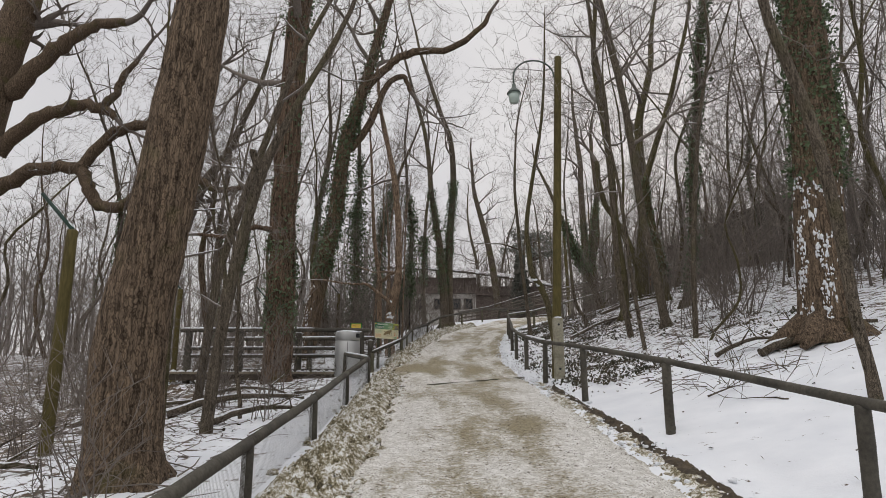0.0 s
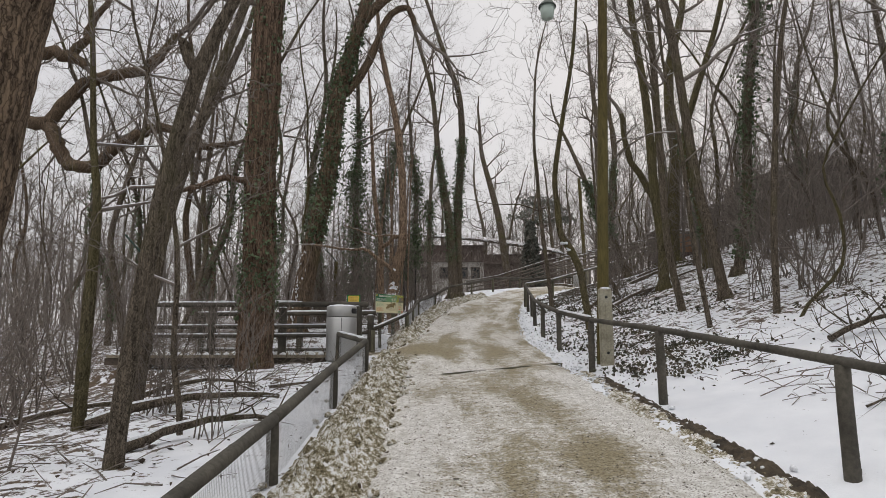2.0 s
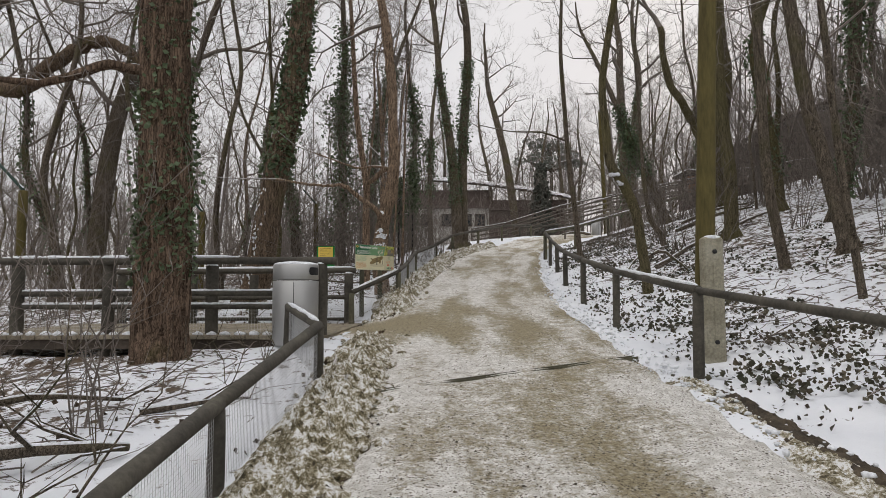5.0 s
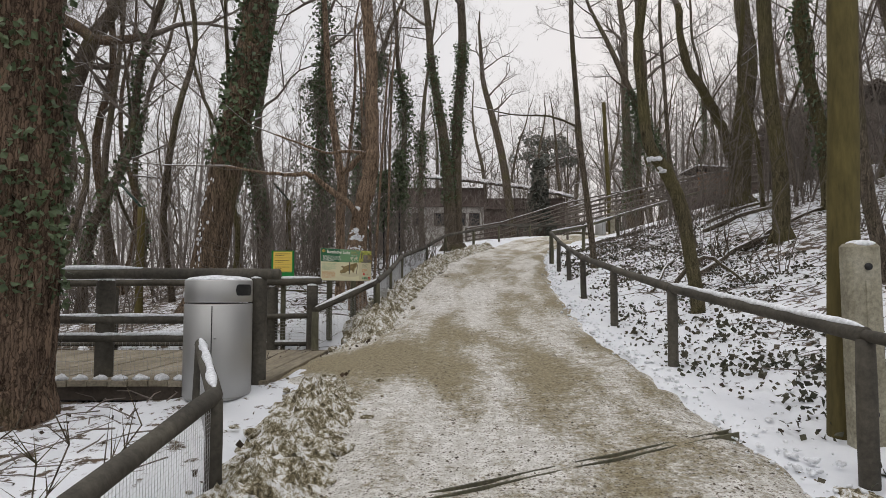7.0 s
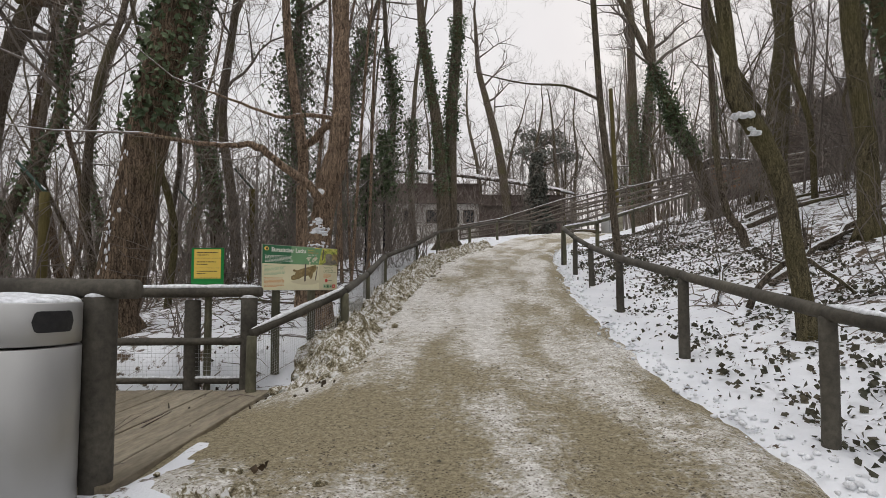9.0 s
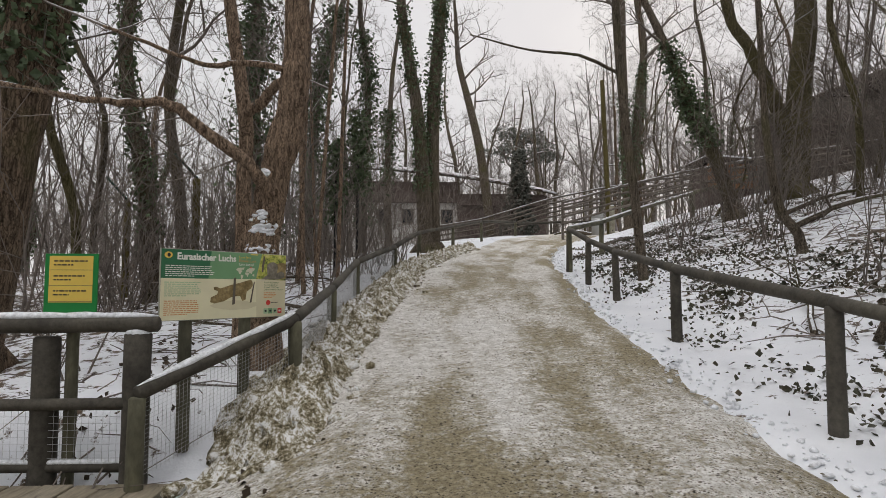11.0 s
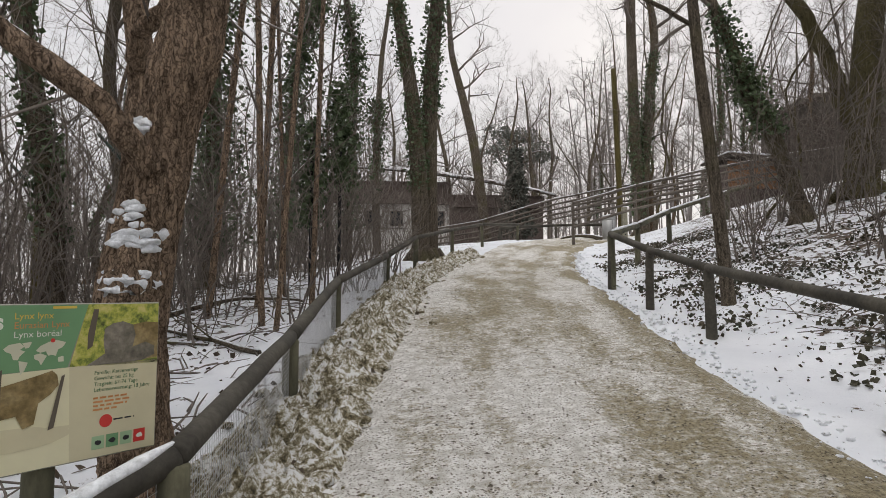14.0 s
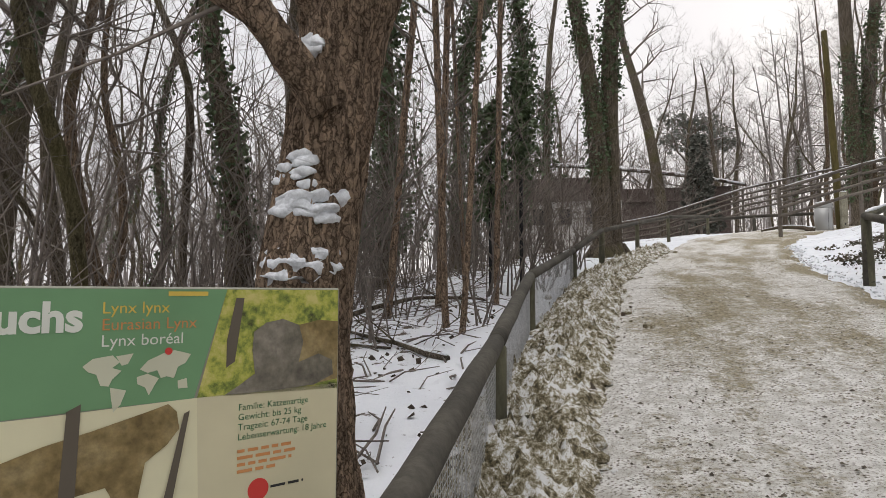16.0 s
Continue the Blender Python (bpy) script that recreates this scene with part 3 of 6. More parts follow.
def grow(tb, sn, rg, p, d, length, r, level, top, up=0.15, twist=0.35, kids=(5, 4, 8), snow=True):
    """One limb with its children; thick limbs carry snow on top."""
    if any(over_path(q + tb.origin) for q in (p, p + d * length * 0.5, p + d * length)):
        return
    if level >= max(3, top):
        tb.spike(p, p + (d + Vector((rg.gauss(0, 0.15), rg.gauss(0, 0.15), up))).normalized() * length * rg.uniform(0.8, 1.3), max(0.0055, r * 0.8))
        return
    n = max(2, min(9, int(length / (0.32 if level > 1 else 0.42))))
    pts, rad = [tuple(p)], [r]
    d = d.copy()
    at = []
    step = length / n
    for i in range(n):
        d = (d + Vector((rg.gauss(0, twist), rg.gauss(0, twist), rg.gauss(0, twist) + up)) * (0.7 if level else 0.55)).normalized()
        p = p + d * step
        rr = max(0.005, r * (1 - 0.8 * (i + 1) / n))
        pts.append(tuple(p))
        rad.append(rr)
        at.append((p.copy(), d.copy(), rr))
    tb.add(pts, rad, 7 if r > 0.06 else (5 if r > 0.025 else 3), False)
    if snow and sn is not None and r > 0.012 and abs(d.z) < 0.75:
        k = [i for i in range(len(pts)) if rad[i] > 0.006]
        if len(k) > 1:
            sn.add([(pts[i][0], pts[i][1], pts[i][2] + rad[i] * 0.8) for i in k], [rad[i] * 0.5 + 0.001 for i in k], 3, False)
    if level >= top:
        return
    nk = kids[min(level, len(kids) - 1)]
    for c in range(nk):
        i = min(len(at) - 1, int(len(at) * (0.25 + 0.75 * (c + rg.random()) / nk)))
        q, dq, rq = at[i]
        side = Vector((rg.gauss(0, 1), rg.gauss(0, 1), rg.gauss(0.1, 0.6)))
        side = (side - dq * side.dot(dq)).normalized()
        nd = (dq * rg.uniform(0.45, 0.9) + side * rg.uniform(0.6, 1.0)).normalized()
        grow(tb, sn, rg, q, nd, length * rg.uniform(0.42, 0.7), max(0.005, min(rq * 0.9, r * 0.65)), level + 1, top, up * 0.8, twist, kids, snow)


def ivy_leaves(v, f, rg, pts, rads, z0, z1, count, size, bulge):
    """Leaf blades round a trunk between two heights; each is a folded pair of triangles."""
    segs = [(Vector(pts[i]), Vector(pts[i + 1]), rads[i], rads[i + 1]) for i in range(len(pts) - 1) if pts[i + 1][2] > z0 and pts[i][2] < z1]
    if not segs:
        return
    for _ in range(count):
        a, b, ra, rb = rg.choice(segs)
        k = rg.random()
        c = a.lerp(b, k)
        if not z0 < c.z < z1:
            continue
        g = rg.uniform(0, 6.283)
        r = ra + (rb - ra) * k + abs(rg.gauss(0, bulge * 0.6)) * (0.5 + 0.9 * abs(noise.noise((c.z * 0.9, g, 3))))
        q = c + Vector((math.cos(g) * r, math.sin(g) * r, rg.uniform(-0.1, 0.1)))
        leaf(v, f, rg, q, size * rg.uniform(0.6, 1.3))


def leaf(v, f, rg, q, s):
    u = Vector((rg.gauss(0, 1), rg.gauss(0, 1), rg.gauss(-0.4, 0.6))).normalized()
    w = u.orthogonal().normalized()
    w = (Matrix.Rotation(rg.uniform(0, 6.28), 3, u) @ w) * s * 0.45
    n = u.cross(w).normalized() * s * 0.12
    b = len(v)
    v.extend([tuple(q), tuple(q + u * s * 0.5 + w + n), tuple(q + u * s), tuple(q + u * s * 0.5 - w + n)])
    f.extend([(b, b + 1, b + 2), (b, b + 2, b + 3)])


def plain_mesh(name, v, f):
    me = bpy.data.meshes.new(name)
    me.from_pydata(v, [], f)
    return me


def smooth_line(P, R, rg, cuts, wob):
    """A rounded, slightly knobbly line through P with radii R."""
    outp, outr = [], []
    n = len(P)
    for i in range(n - 1):
        p0, p1, p2, p3 = P[max(0, i - 1)], P[i], P[i + 1], P[min(n - 1, i + 2)]
        for k in range(cuts):
            u = k / cuts
            c = 0.5 * ((2 * p1) + (p2 - p0) * u + (2 * p0 - 5 * p1 + 4 * p2 - p3) * u * u + (3 * p1 - p0 - 3 * p2 + p3) * u ** 3)
            r = R[i] + (R[i + 1] - R[i]) * u
            outp.append(c + Vector((rg.gauss(0, 1), rg.gauss(0, 1), rg.gauss(0, 1))) * r * wob)
            outr.append(r * rg.uniform(0.92, 1.08))
    outp.append(P[-1])
    outr.append(R[-1])
    return outp, outr


def furrow(me, depth, fine=1.0):
    """Push a trunk's surface in and out along rough vertical ridges."""
    nrm = [v.normal.copy() for v in me.vertices]
    for v, d in zip(me.vertices, nrm):
        q = Vector((v.co.x * 21 * fine, v.co.y * 21 * fine, v.co.z * 2.6 * fine))
        k = noise.noise(q + Vector((0, 0, noise.noise(v.co * 3) * 2)))
        k = 1 - abs(k) * 2.2 + 0.5 * noise.noise(q * 2.3)
        v.co += d * depth * k + d * depth * 1.8 * noise.noise(v.co * 2.2)


def trunk_tree(label, pts, height, seed, mat, branch_from=0.45, n_branch=9, blen=3.0, limbs=(), stubs=(), ivy=None, flare=1.25, sides=14, top=3, kids=(4, 4, 6), snowy=True, name="tree", bare_top=False, clumps=None, rough=0.0):
    """A tree whose trunk follows pts (x, y, z, radius) and then rises to height; limbs are hand-set boughs."""
    rg = random.Random(seed)
    P = [Vector(p[:3]) for p in pts]
    R = [p[3] for p in pts]
    base = P[0].copy()
    base.z = lie(base.x, base.y)
    root = thing(name, label, "tree", tuple(base))
    if P[0].z > base.z + 0.25:
        low = (P[0] - P[1]) / max(0.1, P[1].z - P[0].z)
        P.insert(0, Vector((P[0].x + low.x * (P[0].z - base.z) * 0.6, P[0].y, base.z)))
        R.insert(0, R[0] * 1.08)
    P[0].z = base.z - 0.12
    R[0] *= flare
    q = P[0].lerp(P[1], 0.22)
    q.z = base.z + 0.28
    P.insert(1, q)
    R.insert(1, R[1 if len(R) > 1 else 0] * (1 + (flare - 1) * 0.3))
    d = (P[-1] - P[-2]).normalized()
    topz = base.z + height
    while P[-1].z < topz and not bare_top:
        step = min(1.6, max(0.5, (topz - P[-1].z) / 2))
        d = (d + Vector((rg.gauss(0, 0.1), rg.gauss(0, 0.1), 0.12))).normalized()
        left = max(0.08, (topz - P[-1].z) / height)
        P.append(P[-1] + d * step)
        R.append(max(0.012, R[-1] * (1 - 0.85 * step / (left * height + step))))
        if topz - P[-1].z < 0.4:
            break
    fine_p, fine_r = [], []
    cuts = 22 if rough else 3
    for i in range(len(P) - 1):
        step_n = cuts if P[i].z - base.z < 6 else 3
        for k in range(step_n):
            u = k / step_n
            c = P[i].lerp(P[i + 1], u)
            if 0 < i < len(P) - 2:
                p0, p1, p2, p3 = P[i - 1], P[i], P[i + 1], P[i + 2]
                c = 0.5 * ((2 * p1) + (p2 - p0) * u + (2 * p0 - 5 * p1 + 4 * p2 - p3) * u * u + (3 * p1 - p0 - 3 * p2 + p3) * u ** 3)
            fine_p.append(tuple(c - base))
            fine_r.append((R[i] + (R[i + 1] - R[i]) * u) * (1 + rg.uniform(-0.03, 0.03) * (0.2 if rough else 1)))
    fine_p.append(tuple(P[-1] - base))
    fine_r.append(R[-1])
    tk = Tubes()
    tk.add(fine_p, fine_r, sides, True)
    for e in range(5 if flare > 1.15 else 0):
        g = e * 1.26 + rg.random()
        r0 = R[0]
        o = Vector(fine_p[1])
        tk.add([tuple(o + Vector((math.cos(g) * r0 * 0.45, math.sin(g) * r0 * 0.45, 0.22))), tuple(o + Vector((math.cos(g) * r0 * 0.95, math.sin(g) * r0 * 0.95, 0.02))), tuple(o + Vector((math.cos(g) * r0 * 1.5, math.sin(g) * r0 * 1.5, -0.16)))], [r0 * 0.4, r0 * 0.3, r0 * 0.14], 6)
    cr, sn = Tubes(), Tubes() if snowy else None
    lim = Tubes()
    cr.origin = base
    for num, lp in enumerate(limbs):
        lq, lr = [Vector(p[:3]) - base for p in lp], [p[3] for p in lp]
        sq, sr = smooth_line(lq, lr, rg, 5, 0.16)
        lim.add([tuple(c) for c in sq], sr, 9)
        if snowy:
            sn.add([(c.x, c.y, c.z + r * 0.7) for c, r in zip(sq, sr)], [r * 0.42 * rg.uniform(0.5, 1.15) for r in sr], 6)
        for i in range(2, len(lq)):
            for _ in range(2):
                dd = (lq[i] - lq[i - 1]).normalized()
                s = Vector((rg.gauss(0, 1), rg.gauss(0, 1), rg.gauss(0.3, 0.7))).normalized()
                grow(cr, sn, rg, lq[i - 1].lerp(lq[i], rg.random()), (dd * 0.6 + s).normalized(), blen * rg.uniform(0.2, 0.45), lr[i] * 0.2, 2, top, 0.1, 0.3, kids, snowy)
        if num in stubs:
            continue
        dd = (lq[-1] - lq[-2]).normalized()
        grow(cr, sn, rg, lq[-1], dd, blen * 0.6, lr[-1] * 0.9, 1, top, 0.1, 0.3, kids, snowy)
    n = len(fine_p)
    for b in range(n_branch):
        k = branch_from + (1 - branch_from) * (b + rg.random()) / n_branch
        zz = fine_p[0][2] + k * (fine_p[-1][2] - fine_p[0][2])
        i = min(range(n), key=lambda j: abs(fine_p[j][2] - zz))
        g = rg.uniform(0, 6.283)
        dd = Vector((math.cos(g), math.sin(g), rg.uniform(0.15, 1.0))).normalized()
        grow(cr, sn, rg, Vector(fine_p[i]), dd, blen * rg.uniform(0.6, 1.15) * (1.15 - 0.6 * k), max(0.018, fine_r[i] * rg.uniform(0.34, 0.6)), 0, top, 0.17, 0.32, kids, snowy)
    me = tk.mesh("trunk")
    if rough:
        furrow(me, rough)
    part("trunk", me, mat, root)
    if lim.v:
        part("bough", lim.mesh("bough"), mat, root)
    if cr.v:
        tagged(part("crown", cr.mesh("crown"), M_twig, root), kind="stuff")
    if snowy and sn.v:
        tagged(part("snow", sn.mesh("snow"), M_snow, root, "snow lying along the branches"), kind="stuff")
    if ivy:
        v, f = [], []
        for z0, z1, count, size, bulge in ivy:
            ivy_leaves(v, f, rg, fine_p, fine_r, z0, z1, count, size, bulge)
        part("ivy", plain_mesh("ivy", v, f), M_ivy, root, "dark green climbing ivy", False)
        tagged(root.children[-1], kind="stuff")
    if clumps:
        clump_snow(root, rg, fine_p, fine_r, clumps)
    return root


def clump_snow(root, rg, pts, rads, rows):
    """Soft patches of snow stuck to the bark: (height, angle, spread, count, size)."""
    for z, g0, spread_g, count, size in rows:
        i = min(range(len(pts)), key=lambda j: abs(pts[j][2] - z))
        j = min(i + 1, len(pts) - 1)
        bm = bmesh.new()
        for _ in range(count):
            g = g0 + rg.gauss(0, spread_g)
            s = abs(size) * rg.uniform(0.5, 1.2)
            if size < 0 and noise.noise((g * 2.2, z * 1.6, 7)) + 0.5 * noise.noise((g * 6, z * 5, 9)) < 0.02:
                continue
            shape = (s * 0.4, s * 0.6 * rg.uniform(0.4, 1.7), s * rg.uniform(0.5, 2.4), 1) if size < 0 else (s * 0.5, s * 1.25, s * 0.5, 1)
            zz = z + rg.gauss(0, abs(size) * 0.5)
            k = (zz - pts[i][2]) / max(0.05, pts[j][2] - pts[i][2])
            c = Vector(pts[i]).lerp(Vector(pts[j]), max(-1, min(1, k)))
            r = rads[i] * 1.0
            m = Matrix.Translation((c.x + math.cos(g) * r, c.y + math.sin(g) * r, zz)) @ Matrix.Rotation(g, 4, "Z") @ Matrix.Diagonal(shape)
            res = bmesh.ops.create_icosphere(bm, subdivisions=1 if size < 0 else 2, radius=1.0, matrix=m)
            for vert in res["verts"]:
                vert.co += Vector((noise.noise(vert.co * 30), noise.noise(vert.co * 30 + Vector((9, 0, 0))), noise.noise(vert.co * 30 + Vector((0, 9, 0))))) * s * 0.55
        tagged(part("snow", bm, M_snow, root, "clumps of snow stuck to the bark"), kind="stuff")


def up(x, y, r, lean=(0, 0), h=5.0):
    """A plain trunk line: base, lean in metres over h, and radius."""
    z = lie(x, y)
    return [(x, y, z, r), (x + lean[0] * 0.5, y + lean[1] * 0.5, z + h * 0.5, r * 0.88), (x + lean[0], y + lean[1], z + h, r * 0.76)]


# the great leaning oak beside the railing
trunk_tree("large leaning oak with furrowed brown bark", [(-3.1, 6.2, 0.5, 0.37), (-3.14, 6.2, 1.87, 0.33), (-2.98, 6.2, 3.02, 0.3), (-2.84, 6.2, 4.27, 0.295), (-2.72, 6.2, 5.62, 0.27)], 19, 11, M_bark, 0.42, 10, 4.5,
           flare=1.2, sides=110, rough=0.009)
trunk_tree("old oak with thick crooked snowy boughs", [(-23.6, 29.0, 3.0, 1.1), (-23.5, 29.0, 8.0, 1.0), (-23.2, 29.0, 13.8, 0.95), (-22.6, 29.0, 18.1, 0.85), (-22.0, 29.0, 20.7, 0.75)], 27, 12, M_bark, 0.62, 10, 6.0, flare=1.15,
           limbs=[[(-22.4, 29.0, 12.3, 0.42), (-20.7, 29.0, 14.05, 0.36), (-18.8, 29.0, 14.72, 0.32), (-17.2, 29.0, 14.56, 0.26), (-16.58, 29.0, 14.1, 0.12)],
                  [(-22.4, 29.0, 10.2, 0.36), (-21.0, 29.0, 11.1, 0.34), (-19.7, 29.0, 11.5, 0.31), (-18.1, 29.0, 11.47, 0.31), (-17.5, 28.9, 10.5, 0.29), (-16.82, 28.8, 9.5, 0.28), (-15.66, 28.7, 9.5, 0.27), (-14.03, 28.6, 10.7, 0.23), (-13.2, 28.6, 11.03, 0.21), (-12.34, 28.5, 10.98, 0.2), (-11.08, 28.5, 10.22, 0.16), (-9.4, 28.4, 10.34, 0.1)],
                  [(-18.1, 29.0, 11.4, 0.3), (-17.5, 29.1, 12.4, 0.28), (-16.69, 29.2, 13.4, 0.27), (-15.3, 29.3, 13.85, 0.25), (-14.01, 29.4, 14.24, 0.22), (-13.3, 29.5, 15.2, 0.19), (-12.63, 29.5, 16.01, 0.15)],
                  [(-17.4, 29.0, 14.7, 0.24), (-16.75, 29.0, 15.3, 0.2), (-16.5, 29.0, 16.3, 0.17), (-15.8, 29.0, 17.3, 0.12)],
                  [(-22.1, 29.0, 15.5, 0.5), (-20.9, 29.0, 17.0, 0.42), (-19.6, 29.0, 18.3, 0.36), (-18.3, 29.0, 19.2, 0.28), (-16.6, 29.0, 19.4, 0.2)]])
trunk_tree("slim crooked tree with a snow-capped stub", [(-3.2, 8.5, 0.7, 0.085), (-3.1, 8.5, 1.92, 0.08), (-2.94, 8.5, 3.08, 0.077), (-2.78, 8.5, 3.88, 0.073), (-2.61, 8.5, 4.51, 0.07), (-2.39, 8.5, 5.03, 0.056), (-2.1, 8.5, 5.63, 0.046)], 10, 13, M_bark_grey, 0.5, 7, 2.0, flare=1.1, stubs=(0,),
           limbs=[[(-2.66, 8.5, 4.35, 0.05), (-2.75, 8.45, 4.55, 0.05), (-2.78, 8.42, 4.68, 0.048)]])
trunk_tree("tall tree with fluted bark and ivy beside the boardwalk", [(-4.1, 15.2, 1.4, 0.345), (-4.09, 15.2, 2.73, 0.32), (-4.08, 15.2, 3.66, 0.31), (-4.13, 15.2, 5.6, 0.3), (-4.08, 15.2, 9.07, 0.29), (-3.95, 15.2, 11.57, 0.27)], 21, 14, M_bark_fluted, 0.36, 11, 4.2, flare=1.12, sides=120, rough=0.022,
           limbs=[[(-4.15, 15.1, 5.0, 0.07), (-4.7, 14.9, 5.1, 0.065), (-5.4, 14.8, 4.85, 0.05), (-6.1, 14.8, 4.9, 0.04)]],
           ivy=[(1.0, 3.4, 1700, 0.075, 0.12), (3.2, 9, 900, 0.075, 0.1), (9, 14, 1500, 0.09, 0.25)])
trunk_tree("leaning tree wrapped in ivy with a forked crown", [(-4.75, 21.0, 2.0, 0.34), (-4.64, 21.0, 2.71, 0.31), (-4.41, 21.0, 4.25, 0.285), (-4.13, 21.0, 5.73, 0.27), (-3.87, 21.0, 7.2, 0.26), (-3.65, 21.0, 9.53, 0.25), (-3.09, 21.0, 11.5, 0.2), (-2.12, 21.0, 15.4, 0.14)], 19, 15, M_bark, 0.5, 9, 4.0,
           limbs=[[(-3.0, 21.0, 11.7, 0.17), (-2.1, 21.0, 12.7, 0.15), (-1.45, 21.0, 13.14, 0.14), (0.22, 21.0, 13.41, 0.115), (1.28, 21.0, 14.21, 0.1), (1.67, 21.0, 14.9, 0.07)],
                  [(-3.7, 21.1, 9.2, 0.15), (-2.9, 21.1, 10.2, 0.13), (-2.2, 21.1, 11.9, 0.11), (-1.6, 21.1, 12.3, 0.1), (-1.3, 21.1, 11.7, 0.08)]],
           ivy=[(2.8, 9.2, 2600, 0.1, 0.14), (9, 13, 700, 0.09, 0.12)], clumps=[(0.4 + 0.09 * j, 3.75, 0.4, 14, -0.026) for j in range(24)])
trunk_tree("rough-barked tree with snow clumps beside the sign", [(-1.86, 20.75, 2.1, 0.155), (-1.9, 20.75, 2.6, 0.145), (-1.91, 20.75, 3.13, 0.14), (-1.86, 20.75, 3.6, 0.133), (-1.74, 20.75, 4.17, 0.133), (-1.64, 20.75, 4.68, 0.123), (-1.62, 20.75, 5.3, 0.108)], 14, 16, M_bark_red, 0.42, 9, 3.2, flare=1.15, sides=110, rough=0.017,
           limbs=[[(-1.82, 20.65, 3.68, 0.062), (-1.98, 20.5, 3.97, 0.055), (-2.31, 20.45, 4.19, 0.051), (-2.65, 20.4, 4.46, 0.047), (-2.94, 20.4, 4.47, 0.036), (-3.4, 20.4, 4.5, 0.028), (-4.1, 20.3, 4.6, 0.02)],
                  [(-1.6, 20.7, 4.9, 0.03), (-2.04, 20.6, 4.92, 0.03), (-2.37, 20.6, 4.89, 0.024), (-2.65, 20.6, 4.98, 0.019), (-3.3, 20.5, 5.2, 0.014)]],
           clumps=[(1.08, 4.8, 0.38, 34, 0.046), (1.27, 4.75, 0.36, 34, 0.036), (1.4, 4.75, 0.12, 5, 0.03), (1.36, 4.2, 0.5, 6, 0.03), (1.14, 4.2, 0.6, 7, 0.022), (1.78, 3.9, 0.25, 6, 0.05)])
trunk_tree("reddish trunk with sawn-off snowy limb", [(-2.36, 21.8, 2.2, 0.1), (-2.35, 21.8, 2.67, 0.09), (-2.37, 21.8, 4.1, 0.083), (-2.36, 21.8, 4.69, 0.08)], 9, 17, M_bark_red, 0.5, 5, 2.0, flare=1.1, stubs=(0,),
           limbs=[[(-2.36, 21.75, 4.55, 0.06), (-2.3, 21.6, 4.74, 0.058), (-2.12, 21.5, 4.83, 0.06), (-1.96, 21.4, 4.96, 0.055), (-1.8, 21.2, 4.99, 0.05)]])
trunk_tree("dark forked trunk hung with ivy", [(-0.06, 34.3, 4.0, 0.3), (-0.14, 34.3, 6.13, 0.23), (-0.32, 34.3, 8.31, 0.2), (-0.62, 34.3, 10.17, 0.17), (-0.85, 34.3, 11.71, 0.15)], 22, 18, M_bark_grey, 0.42, 9, 4.0, ivy=[(2.0, 4.5, 1100, 0.09, 0.14), (5, 8, 900, 0.09, 0.16)])
trunk_tree("dark straight trunk beside its twin", [(0.18, 34.6, 4.0, 0.3), (0.15, 34.6, 6.7, 0.22), (0.2, 34.6, 9.27, 0.2), (0.4, 34.6, 11.9, 0.18)], 22, 19, M_bark_grey, 0.42, 9, 4.0, ivy=[(4, 8.5, 2200, 0.09, 0.2)])
trunk_tree("distant leaning bare tree", [(4.9, 56.0, 6.0, 0.32), (4.2, 56.0, 11.6, 0.3), (3.5, 56.0, 14.9, 0.26), (2.7, 56.0, 18.0, 0.2)], 18, 20, M_bark_grey, 0.5, 9, 4.0)
for i, (fx, fy, fr, fl, fh) in enumerate(((8.6, 70, 0.24, 0.3, 16), (11.6, 71, 0.26, -0.4, 15.5), (3.3, 72, 0.3, 0.5, 19), (15.4, 69, 0.2, 0.3, 16), (-0.6, 73, 0.24, -0.3, 17), (6.2, 76, 0.22, 0.4, 17), (13.6, 75, 0.22, 0.2, 17))):
    trunk_tree("far bare tree with a spreading fine-twigged crown", up(fx, fy, fr, (fl, 0.3), 6.0), fh, 140 + i, M_bark_grey, 0.28, 12, 4.2, sides=8, kids=(5, 4, 7))
# the right-hand bank
trunk_tree("stout old tree with snow-plastered bark and evergreen ivy", [(6.4, 10.5, 2.1, 0.48), (6.5, 10.5, 4.06, 0.4), (6.65, 10.5, 6.16, 0.37), (6.66, 10.5, 8.43, 0.34)], 18, 21, M_bark, 0.35, 9, 4.0, flare=1.3, sides=18,
           ivy=[(2.6, 9, 6000, 0.07, 0.17)], clumps=[(0.3 + 0.08 * j, 3.9, 0.7, 34, -0.026) for j in range(32)])
trunk_tree("bent slim stem on the snowy bank", [(4.66, 6.9, 1.3, 0.07), (4.55, 6.9, 2.15, 0.062), (4.48, 6.9, 3.32, 0.07), (4.3, 6.9, 4.57, 0.07), (4.01, 6.9, 5.6, 0.06), (3.92, 6.9, 6.07, 0.055)], 9.5, 22, M_bark_grey, 0.5, 7, 2.0, flare=1.1)
trunk_tree("crooked sapling with snow along its bend", [(3.24, 18.5, 2.1, 0.095), (3.12, 18.5, 3.07, 0.09), (3.04, 18.5, 3.62, 0.09), (2.82, 18.5, 4.16, 0.095), (2.59, 18.5, 4.54, 0.085), (2.52, 18.5, 5.28, 0.076), (2.48, 18.5, 6.13, 0.068)], 11, 23, M_bark_moss, 0.5, 7, 2.4, flare=1.1,
           clumps=[(2.2, 3.9, 0.3, 6, 0.05), (2.0, 3.9, 0.3, 6, 0.05)])
